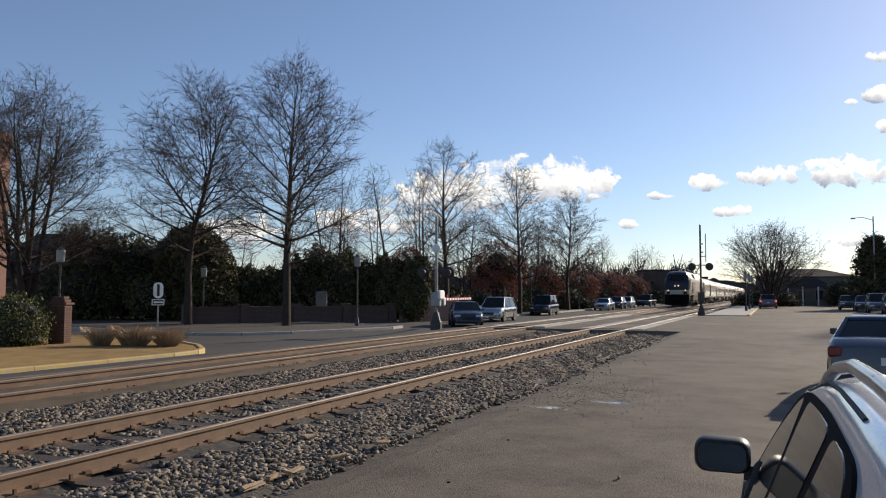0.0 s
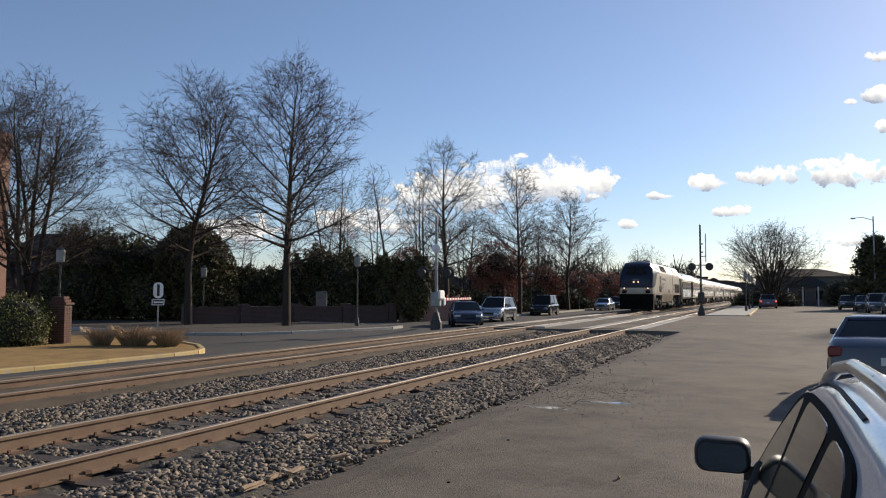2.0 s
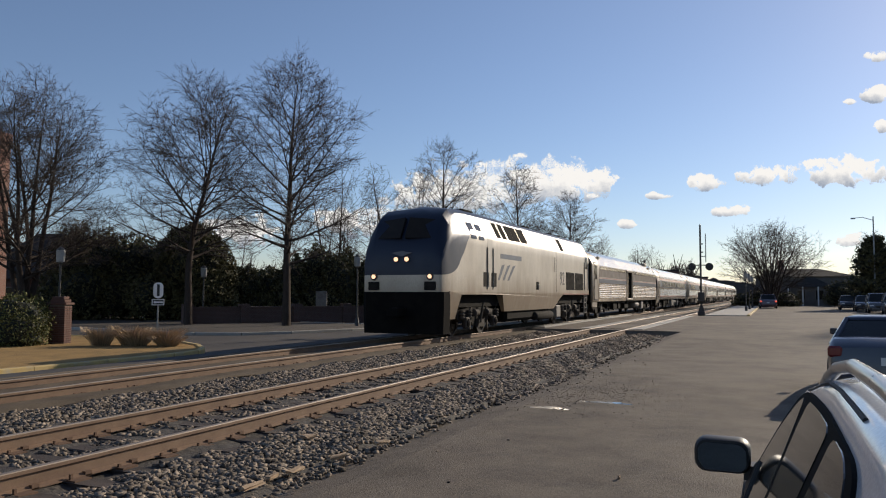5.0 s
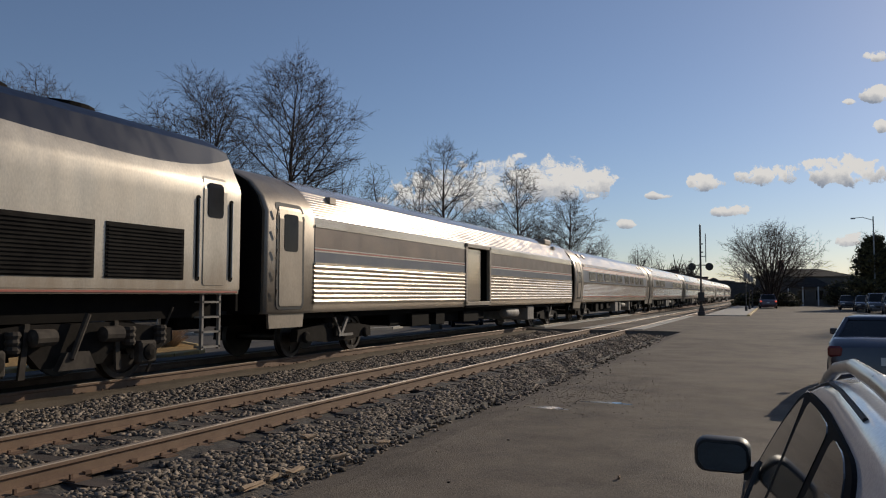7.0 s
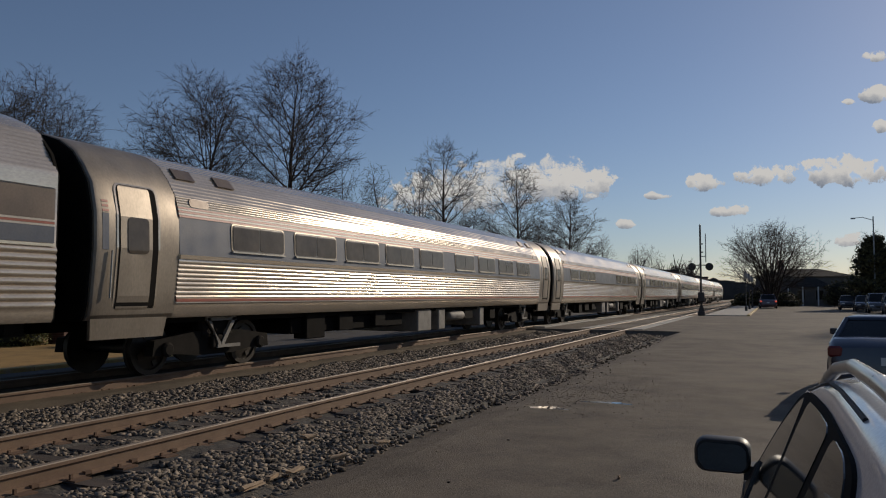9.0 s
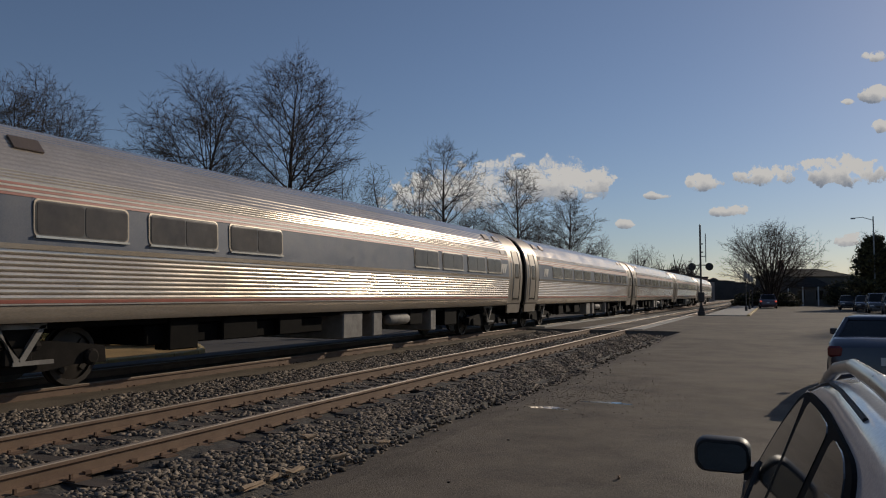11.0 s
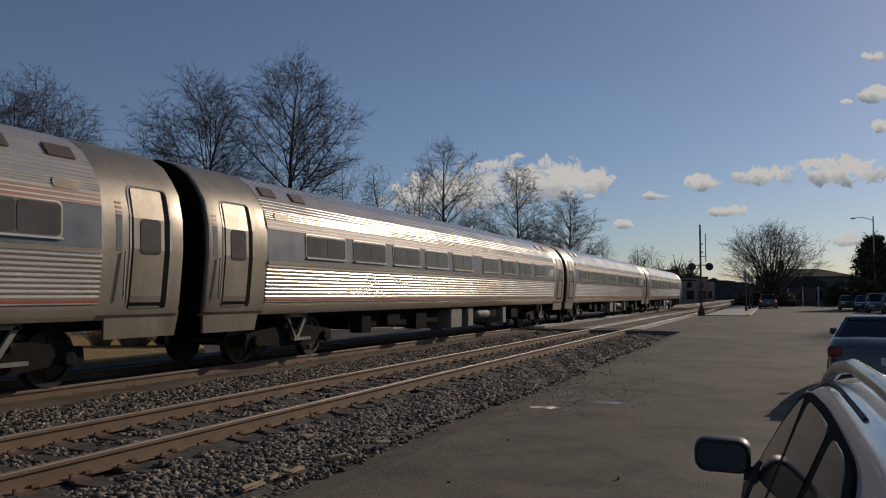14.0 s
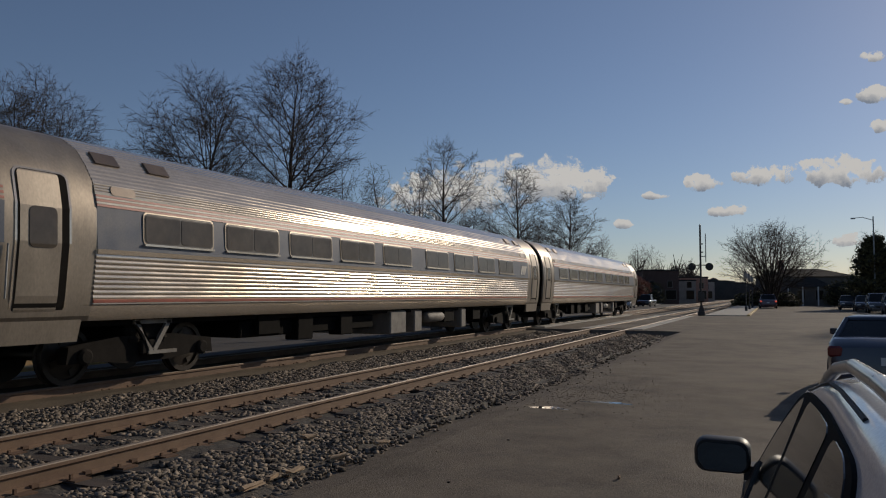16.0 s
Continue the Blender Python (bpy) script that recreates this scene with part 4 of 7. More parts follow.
        for y in (4.15, 4.75):
            # recess behind the rail is only a dark panel, shade as colour
            part("rail_recess", hug(rounded(0.1, 1.5, 0.04, 2, y, 2.35), s, 0.006, loco_x), CHARCOAL, car)
            part("hand_rail", Geo().tube((s * 1.53, y, 1.65), (s * 1.53, y, 3.05), 0.016, n=6), GALV, car)
        part("cab_door", hug(rounded(0.5, 1.85, 0.05, 2, 4.45, 2.5), s, 0.006, loco_x), paint, car)
        for y in (4.05, 4.85):
            part("vent_panel", hug(rounded(0.55, 0.5, 0.03, 2, y, 1.95), s, 0.012, loco_x), grille, car)
        # filler recess as a dark panel, its shade in the colour; panel seams
        part("filler_recess", hug(rounded(0.42, 0.34, 0.05, 2, 10.5, 1.8), s, 0.006, loco_x), CHARCOAL, car)
        part("filler_cap", Geo().lathe([(0.09, 0), (0.1, 0.04), (0.06, 0.07)], (s * 1.5, 10.52, 1.78), "x", 12), BOX_PALE, car)
        for y in (13.6,):
            part("panel_seam", Geo().box(min(s * 1.495, s * 1.507), max(s * 1.495, s * 1.507), y - 0.012, y + 0.012, 1.55, 3.4), CHARCOAL, car)
        part("grab_rail", Geo().tube((s * 1.54, 13.2, 2.45), (s * 1.54, 13.2, 3.15), 0.012, n=6), BOX_PALE, car)
        # curved mark of three blue bars where the maker's emblem stands
        for k in range(3):
            p = [(5.3 + 0.55 * k, 1.95), (5.5 + 0.55 * k, 1.95), (6.1 + 0.65 * k, 2.55), (5.75 + 0.65 * k, 2.5)]
            part("emblem_bar", hug(p, s, 0.005, loco_x), BAND_BLUE, car)
        part("name_bar", hug([(5.6, 2.75), (8.2, 2.75), (8.2, 2.93), (5.6, 2.93)], s, 0.004, loco_x), BAND_BLUE, car)
    num = letters("92", 0.92)
    num.materials.append(material("dark_grey_figures", (0.12, 0.11, 0.10), 0.6, scale=4))
    for s in (1, -1):
        ob = new("painted_number", num)
        ob.parent = car
        tagged(ob, "dark figures 92 painted on the side")
        ob.matrix_basis = Matrix(((0, 0, s, s * 1.506), (s, 0, 0, 14.25 if s > 0 else 15.3), (0, 1, 0, 1.88), (0, 0, 0, 1)))
    # nose: windscreen, headlights, number lights, pilot
    for s in (-1, 1):
        g = Geo()
        g.add([(s * 0.08, 0.33, 3.2), (s * 1.08, 0.48, 3.18), (s * 0.95, 0.86, 3.80), (s * 0.08, 0.72, 3.88), (s * 0.08, 0.9, 3.0), (s * 1.1, 1.0, 3.0), (s * 0.98, 1.5, 3.6), (s * 0.08, 1.5, 3.6)],
              [(0, 1, 2, 3), (7, 6, 5, 4), (0, 4, 5, 1), (1, 5, 6, 2), (2, 6, 7, 3), (3, 7, 4, 0)])
        part("windscreen", g, DARK_GLASS, car, "dark windscreen pane")
        lamp = glow("headlight_glow", (1.0, 0.60, 0.36), 1.6)
        h = part("headlight", Geo().lathe([(0.10, 0.27), (0.11, 0.34), (0.02, 0.42)], (s * 0.19, 0, 2.52), "y", 14), BLACK, car)
        part("lens", Geo().lathe([(0.07, 0.24), (0.07, 0.28)], (s * 0.19, 0, 2.52), "y", 14), lamp, h, "lit headlight")
        h = part("ditch_light", Geo().lathe([(0.12, 0.27), (0.13, 0.34), (0.02, 0.42)], (s * 1.0, 0, 1.98), "y", 14), BLACK, car)
        part("lens", Geo().lathe([(0.065, 0.24), (0.065, 0.28)], (s * 1.0, 0, 1.98), "y", 14), lamp, h, "lit ditch light")
        part("nose_grille", Geo().box(s * 1.0 - 0.2, s * 1.0 + 0.2, 0.26, 0.4, 1.55, 1.82, 0.02), grille, car)
    part("nose_emblem", Geo().prism([(-0.35, 2.72), (0.0, 2.6), (0.35, 2.72), (0.0, 2.78)], "y", 0.27, 0.5), BAND_BLUE, car)
    pl = Geo()
    pl.loft([[(x * k, y, z) for x, z in ((-1.45, 0.18), (1.45, 0.18), (1.48, 0.9), (1.48, 1.5), (-1.48, 1.5), (-1.48, 0.9))] for y, k in ((0.25, 0.86), (0.4, 0.97), (0.8, 1.0))])
    pl.box(-0.2, 0.2, -0.35, 0.3, 0.72, 1.0, 0.03)
    part("pilot", pl, CHARCOAL, car, "black pilot plate with coupler")
    for y in (11.6, 4.2):
        part("roof_box", Geo().box(-0.55, 0.55, y, y + 0.9, 4.38, 4.5, 0.04), CHARCOAL, car)
    for y in (16.0, 17.6):
        part("roof_fan", Geo().lathe([(0.62, 4.36), (0.62, 4.46), (0.5, 4.48)], (0, y, 0), "z", 20), CHARCOAL, car)
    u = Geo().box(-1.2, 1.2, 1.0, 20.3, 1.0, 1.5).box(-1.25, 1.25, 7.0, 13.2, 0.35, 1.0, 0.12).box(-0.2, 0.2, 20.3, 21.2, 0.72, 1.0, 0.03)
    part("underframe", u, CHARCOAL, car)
    for s in (-1, 1):
        part("air_tank", Geo().lathe([(0.05, 10.6), (0.17, 10.7), (0.19, 10.8), (0.19, 13.3), (0.17, 13.4), (0.05, 13.5)], (s * 1.25, 0, 0.5), "y", 12), TRUCK_GREY, car, smooth=40)
    part("equipment_box", Geo().box(-1.4, 1.4, 14.0, 14.75, 0.36, 0.92, 0.03), BOX_PALE, car, "pale battery box")
    loco_truck(car, 3.95)
    loco_truck(car, 17.05)
    part("rear_wall", Geo().prism(mirror([(1.40, 1.1), (1.40, 3.4), (1.1, 4.0), (0.8, 4.2), (0, 4.3)]), "y", 20.6, 20.66), CHARCOAL, car)
    return car


# ---- vegetation ----
def tubes_mesh(name, segs, mat, sides):
    """Joins many tapered limbs, given as rows of x0 y0 z0 x1 y1 z1 r0 r1, into one mesh."""
    s = np.asarray(segs, float)
    p0, p1, r0, r1 = s[:, 0:3], s[:, 3:6], s[:, 6], s[:, 7]
    w = p1 - p0
    w /= np.linalg.norm(w, axis=1, keepdims=True) + 1e-9
    ref = np.where(np.abs(w[:, 2:3]) < 0.9, np.array([[0, 0, 1.0]]), np.array([[1.0, 0, 0]]))
    a = np.cross(w, ref)
    a /= np.linalg.norm(a, axis=1, keepdims=True)
    b = np.cross(w, a)
    ang = np.arange(sides) * 2 * np.pi / sides
    ring = a[:, None] * np.cos(ang)[None, :, None] + b[:, None] * np.sin(ang)[None, :, None]
    v = np.concatenate([p0[:, None] + ring * r0[:, None, None], p1[:, None] + ring * r1[:, None, None]], 1)
    k = np.arange(sides)
    f = np.stack([k, (k + 1) % sides, sides + (k + 1) % sides, sides + k], 1)
    f = (f[None] + (np.arange(len(s)) * 2 * sides)[:, None, None]).reshape(-1, 4)
    return raw_mesh(name, v.reshape(-1, 3), f, mat)


def bare_tree(name, seed, height, spread, label, trunk_r=0.24, clear=0.28, forks=1, density=1.0, round_top=0.6, twig=0.0065):
    """A leafless tree: limbs that rise from one or several leaders, fork down to fine twigs and end on an egg-shaped crown."""
    rng = random.Random(seed)
    thick, thin = [], []
    z0 = height * clear * 0.8

    def crown(z):
        t = min(1.0, max(0.0, (z - z0) / (height - z0)))
        return spread * (0.45 + 0.55 * smoothstep(0.0, 0.28, t)) * max(0.03, 1 - max(0.0, (t - 0.28) / 0.72) ** (1.5 + round_top)) ** 0.62

    def grow(p, d, length, r0, r1, n, wobble, rise, fine):
        pts = []
        for k in range(n):
            d = (d + Vector((rng.gauss(0, wobble), rng.gauss(0, wobble), rng.gauss(0, wobble * 0.7) + rise))).normalized()
            q = p + d * (length / n)
            a, b = r0 + (r1 - r0) * k / n, r0 + (r1 - r0) * (k + 1) / n
            (thin if fine else thick).append((*p, *q, a, b))
            pts.append((q, d, b))
            p = q
        return pts

    def side(d, angle, lift):
        a = d.orthogonal().normalized()
        a.rotate(Matrix.Rotation(rng.uniform(0, 6.283), 3, d))
        v = d * math.cos(angle) + a * math.sin(angle)
        return Vector((v.x, v.y, v.z * 0.72 + lift)).normalized()

    def twigs(pts, count, length):
        for c in range(count):
            q, d, r = pts[min(len(pts) - 1, int(len(pts) * (0.15 + 0.85 * (c + rng.random()) / count)))]
            w = grow(q, side(d, radians(rng.uniform(28, 62)), 0.06), length * rng.uniform(0.5, 1.1), twig * 1.25, twig * 0.8, 2, 0.08, 0.03, True)
            for e in range(3):
                q2, d2, r2 = w[e % 2]
                grow(q2, side(d2, radians(rng.uniform(20, 45)), 0.1), length * rng.uniform(0.25, 0.5), twig, twig * 0.6, 1, 0.05, 0.04, True)

    def limb(q, d, r):
        """One bough, grown until it meets the crown's outline."""
        reach, p, dd = 0.0, q.copy(), d.copy()
        room = rng.uniform(0.82, 1.06)
        while reach < height and math.hypot(p.x, p.y) < crown(p.z) * room and p.z < height * 1.01:
            dd = (dd + Vector((0, 0, 0.022))).normalized()
            p = p + dd * 0.3
            reach += 0.3
        reach = max(reach, 0.9)
        n = max(4, int(reach / 0.45))
        pts = grow(q, d, reach, r, twig * 1.6, n, 0.042, 0.022 * reach / n / 0.3, False)
        m = max(3, int(reach * 2.6 * density))
        for c in range(m):
            u = 0.16 + 0.84 * (c + rng.random()) / m
            q2, d2, r2 = pts[min(n - 1, int(u * n))]
            ln = max(0.5, min(2.4, reach * 0.48 * (1.1 - 0.75 * u))) * rng.uniform(0.7, 1.2)
            sub = grow(q2, side(d2, radians(rng.uniform(32, 62)), 0.05), ln, max(twig * 1.5, r2 * 0.6), twig, max(2, int(ln / 0.4)), 0.07, 0.025, ln < 1.1)
            twigs(sub, max(3, int(ln * 5.2 * density)), 0.62)
        twigs(pts[n // 2:], 5, 0.5)

    for k in range(forks):
        d, hh, rr, low = Vector((0, 0, 1)), height * 0.985, trunk_r, clear
        if forks > 1:
            a = 6.283 * k / forks + rng.uniform(-0.4, 0.4)
            tilt = math.atan2(spread * 0.62, height * 0.8) * rng.uniform(0.55, 1.1) * (0.25 if k == 0 else 1.0)
            d = Vector((math.sin(tilt) * math.cos(a), math.sin(tilt) * math.sin(a), math.cos(tilt)))
            hh, rr, low = height * rng.uniform(0.84, 0.97), trunk_r * 0.62, clear * rng.uniform(0.8, 1.3)
        pts = grow(Vector((0, 0, -0.1)), d, hh, rr, twig * 2, 22, 0.028, 0.012 if forks > 1 else 0.02, False)
        limbs = max(9, int(38 * density / forks ** 0.75))
        turn = rng.uniform(0, 6.283)
        for c in range(limbs):
            t = low + (0.97 - low) * (c + 0.6 * rng.random()) / limbs
            q, dd, rt = pts[min(21, int(t * 22))]
            q = q - dd * (hh / 22) * rng.random()
            turn += 2.4 + rng.uniform(-0.5, 0.5)
            t2 = (t - low) / (1 - low)
            el = radians(12 + 50 * t2 ** 0.9 + rng.uniform(-10, 12))
            nd = Vector((math.cos(el) * math.cos(turn), math.cos(el) * math.sin(turn), math.sin(el)))
            limb(q, nd, max(0.014, rt * rng.uniform(0.34, 0.58)))
    tree = thing(name, pose(0, 0, 0), label, "tree", "bare winter trees")
    ob = new("trunk", tubes_mesh("trunk", thick, BARK, 5))
    ob.data.shade_smooth()
    ob.parent = tree
    ob = new("twig_crown", tubes_mesh("twig_crown", thin, TWIG, 3))
    ob.parent = tree
    return tree


def leaf_mass(lumps, count, leaf, mat, seed, flat=0.0):
    """Small leaf blades spread over and under the skin of a cluster of lumps; a lump is (x, y, z, rx, ry, rz)."""
    rng = np.random.default_rng(seed)
    L = np.asarray(lumps, float)
    area = (L[:, 3] * L[:, 5] + L[:, 4] * L[:, 5] + L[:, 3] * L[:, 4])
    pick = rng.choice(len(L), count, p=area / area.sum())
    d = rng.normal(size=(count, 3))
    d /= np.linalg.norm(d, axis=1, keepdims=True)
    shell = rng.uniform(0.78, 1.06, count) + 0.08 * np.sin(d[:, 0] * 9 + d[:, 2] * 7 + pick)
    c = L[pick, :3] + d * L[pick, 3:] * shell[:, None]
    u = rng.normal(size=(count, 3)) + d * 0.5
    u /= np.linalg.norm(u, axis=1, keepdims=True)
    w = np.cross(u, rng.normal(size=(count, 3)))
    w /= np.linalg.norm(w, axis=1, keepdims=True) + 1e-9
    s = leaf * rng.uniform(0.6, 1.3, count)[:, None]
    v = np.stack([c - u * s, c + w * s * 0.45, c + u * s, c - w * s * 0.45 + u * s * 0.1], 1)
    keep = (c[:, 2] > flat)
    v = v[keep]
    f = np.arange(len(v) * 4).reshape(-1, 4)
    return raw_mesh("leaves", v.reshape(-1, 3), f, mat)


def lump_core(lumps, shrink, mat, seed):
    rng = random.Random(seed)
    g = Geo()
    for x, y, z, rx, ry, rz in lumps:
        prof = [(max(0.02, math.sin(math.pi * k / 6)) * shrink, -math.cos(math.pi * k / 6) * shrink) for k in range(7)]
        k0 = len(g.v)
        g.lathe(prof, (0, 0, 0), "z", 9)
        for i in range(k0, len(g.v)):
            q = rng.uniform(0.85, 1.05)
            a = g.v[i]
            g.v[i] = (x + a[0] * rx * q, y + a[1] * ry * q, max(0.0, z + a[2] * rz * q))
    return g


def shrub(name, m, lumps, count, leaf, mat, seed, label, category="shrub", group="", trunk=0.0, core=0.84):
    ob = thing(name, m, label, category, group)
    lv = new("leaves", leaf_mass(lumps, count, leaf, mat, seed))
    lv.parent = ob
    tagged(lv, kind="stuff")
    # Dark core lumps added as the shaded inside of the leaf mass.
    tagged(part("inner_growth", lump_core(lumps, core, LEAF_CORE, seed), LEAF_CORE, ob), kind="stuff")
    if trunk:
        part("trunk", Geo().tube((0, 0, -0.2), (0, 0, lumps[0][2]), trunk, trunk * 0.7, 8), BARK, ob)
    return ob


def tuft(m, seed, count, height, label):
    rng = random.Random(seed)
    v, f = [], []
    for k in range(count):
        a, r = rng.uniform(0, 6.283), 0.25 * math.sqrt(rng.random())
        x, y = r * math.cos(a), r * math.sin(a)
        h, o = height * rng.uniform(0.6, 1.1), rng.uniform(0.1, 0.5)
        dx, dy = math.cos(a) * o, math.sin(a) * o
        w = 0.006
        i = len(v)
        v += [(x - w, y, 0), (x + w, y, 0), (x + dx * 0.5 - w, y + dy * 0.5, h * 0.7), (x + dx * 0.5 + w, y + dy * 0.5, h * 0.7), (x + dx, y + dy, h), (x + dx + w, y + dy, h * 0.98)]
        f += [(i, i + 1, i + 3, i + 2), (i + 2, i + 3, i + 5, i + 4)]
    ob = new("ornamental_grass", raw_mesh("ornamental_grass", np.array(v), np.array(f), STRAW))
    ob.matrix_basis = m
    return tagged(ob, label, "grass clump", "grass clumps on the island")


# ---- road vehicles ----
def car_paint(name, color, rough=0.22, metal=0.4):
    return material(name, color, rough, metal, color2=tuple(0.88 * v for v in color), scale=2, fine=200, coat=0.6)


PLATE = material("plate_face", (0.7, 0.7, 0.66), 0.5)
TAIL_RED = material("red_lamp_lens", (0.17, 0.012, 0.014), 0.25, color2=(0.13, 0.01, 0.012), scale=4, coat=0.5)
LAMP_CLEAR = material("headlamp_lens", (0.75, 0.75, 0.72), 0.15, 0.3, scale=4, coat=0.5)
RIM = material("alloy_rim", (0.5, 0.5, 0.5), 0.3, 0.9, scale=5)
CAR_GLASS = material("tinted_car_glass", (0.02, 0.022, 0.022), 0.05, color2=(0.015, 0.016, 0.016), scale=1, fine=5, spec=0.18)


def car_wheel(car, x, y, r=0.33):
    g = Geo().lathe([(r * 0.66, -0.1), (r * 0.95, -0.1), (r, -0.07), (r, 0.07), (r * 0.95, 0.1), (r * 0.66, 0.1)], (0, 0, 0), "x", 18)
    w = part("wheel", g, RUBBER, car, "black tyre with alloy rim", smooth=40)
    w.location = (x, y, r)
    s = 1 if x > 0 else -1
    rim = Geo().lathe([(r * 0.64, s * 0.06), (r * 0.66, s * 0.105), (r * 0.58, s * 0.10), (r * 0.5, s * 0.07), (r * 0.2, s * 0.085), (r * 0.1, s * 0.1)], (0, 0, 0), "x", 15)
    part("rim", rim, RIM, w, smooth=30)


def vehicle(name, label, m, paint, style="sedan", length=4.7, width=1.8, height=1.45, group="", lit=None):
    """A car with body, glasshouse, roof, pillars, lamps and wheels; it faces +y."""
    car = thing(name, m, label, "car", group)
    k, w = length / 4.7, width / 2
    if style == "sedan":
        st = [(-2.35, 0.60, 0.80), (-2.30, 0.86, 0.90), (-2.1, 0.98, 0.955), (-1.6, 1.0, 0.985), (-1.0, 0.95, 1), (0, 0.92, 1), (1.0, 0.92, 1), (1.35, 0.91, 0.99), (1.95, 0.80, 0.96), (2.25, 0.68, 0.87), (2.35, 0.52, 0.72)]
        base, top, belt = (-1.72, 1.28), (-1.0, 0.42), 0.94
    elif style == "pickup":
        st = [(-2.35, 0.75, 0.92), (-2.30, 1.0, 0.95), (-1.6, 1.03, 1), (-0.4, 1.03, 1), (0, 1.02, 1), (1.0, 1.02, 1), (1.3, 1.0, 0.99), (2.1, 0.92, 0.96), (2.3, 0.8, 0.9), (2.35, 0.6, 0.8)]
        base, top, belt = (-0.55, 1.2), (-0.45, 0.5), 1.02
    else:
        st = [(-2.35, 0.62, 0.86), (-2.32, 0.95, 0.93), (-2.1, 1.0, 0.97), (-1.6, 1.02, 0.99), (-1.0, 1.0, 1), (0, 0.99, 1), (1.0, 0.98, 1), (1.35, 0.97, 0.99), (1.95, 0.90, 0.96), (2.25, 0.78, 0.88), (2.35, 0.55, 0.76)]
        base, top, belt = (-2.26, 1.32), (-1.95, 0.5), 0.98
    rings = []
    for y, zt, q in st:
        half = [(0.84 * w * q, 0.2), (0.98 * w * q, 0.3), (w * q, 0.5), (w * q, zt - 0.2), (0.975 * w * q, zt - 0.07), (0.9 * w * q, zt), (0.5 * w * q, zt + 0.02)]
        rings.append([(x, y * k, z) for x, z in half + [(-x, z) for x, z in reversed(half)]])
    part("body", Geo().loft(rings), paint, car, smooth=45)

    def ring(y0, y1, hw, z, bow):
        return [(-hw, y0, z), (-hw * 0.5, y0 - bow, z), (hw * 0.5, y0 - bow, z), (hw, y0, z), (hw * 1.02, (y0 + y1) / 2, z), (hw, y1, z), (hw * 0.5, y1 + bow, z), (-hw * 0.5, y1 + bow, z), (-hw, y1, z), (-hw * 1.02, (y0 + y1) / 2, z)]
    tb, tt = (base[0] * k, base[1] * k), (top[0] * k, top[1] * k)
    part("glasshouse", Geo().loft([ring(tb[0], tb[1], w * 0.91, belt - 0.06, 0.06), ring(tt[0], tt[1], w * 0.70, height - 0.05, 0.05)]), CAR_GLASS, car, "dark tinted windows")
    rf = Geo().loft([ring(tt[0] - 0.05, tt[1] + 0.06, w * 0.73, height - 0.07, 0.05), ring(tt[0] - 0.02, tt[1] + 0.02, w * 0.71, height - 0.03, 0.05), ring(tt[0] + 0.12, tt[1] - 0.14, w * 0.58, height, 0.04)])
    part("roof", rf, paint, car, smooth=60)
    for s in (-1, 1):
        for yb, yt, r in ((tb[0], tt[0], 0.055), (tb[1], tt[1], 0.035), ((tb[0] + tb[1]) / 2 - 0.1, (tt[0] + tt[1]) / 2, 0.035)):
            part("pillar", Geo().tube((s * w * 0.915, yb, belt - 0.06), (s * w * 0.71, yt, height - 0.06), r, r * 0.9, 6), paint, car)
        part("headlamp", Geo().box(s * w * 0.66 - 0.17, s * w * 0.66 + 0.17, 2.16 * k, 2.32 * k, 0.56, 0.70, 0.03), LAMP_CLEAR, car)
        tz = 0.72 if style == "sedan" else 0.8
        part("tail_lamp", Geo().box(s * w * 0.84 - 0.10, s * w * 0.84 + 0.105, -2.335 * k, -2.02 * k, tz + 0.0, tz + 0.17, 0.03), lit or TAIL_RED, car, "red tail lamp")
        mi = Geo().box(s * (w + 0.05) - 0.07, s * (w + 0.05) + 0.07, 0.95 * k, 1.05 * k, belt - 0.02, belt + 0.10, 0.02)
        part("door_mirror", mi, paint, car)
        for y in (1.45, -1.4):
            part("wheel_arch", Geo().lathe([(0.37, 0), (0.38, 0.02)], (s * w * 0.99, y * k, 0.33), "x", 18), BLACK, car)
            car_wheel(car, s * (w - 0.09), y * k)
        part("door_handle", Geo().box(s * w * 1.0 - 0.02, s * w * 1.0 + 0.02, -0.35, -0.15, belt - 0.16, belt - 0.12), paint, car)
    part("bumper", Geo().box(-w * 0.8, w * 0.8, -2.42 * k, -2.2 * k, 0.3, 0.5, 0.05), paint, car)
    part("bumper", Geo().box(-w * 0.72, w * 0.72, 2.2 * k, 2.40 * k, 0.26, 0.46, 0.05), paint, car)
    part("grille", Geo().box(-w * 0.42, w * 0.42, 2.2 * k, 2.37 * k, 0.50, 0.64, 0.02), BLACK, car)
    part("plate", Geo().box(-0.16, 0.16, -2.36 * k, -2.28 * k, 0.62, 0.74), PLATE, car)
    return car


def eased(outline, times=2):
    """Rounds an outline's corners by cutting them twice."""
    for _ in range(times):
        nxt = outline[1:] + outline[:1]
        outline = [p for a, b in zip(outline, nxt) for p in ((a[0] * 0.82 + b[0] * 0.18, a[1] * 0.82 + b[1] * 0.18), (a[0] * 0.18 + b[0] * 0.82, a[1] * 0.18 + b[1] * 0.82))]
    return outline


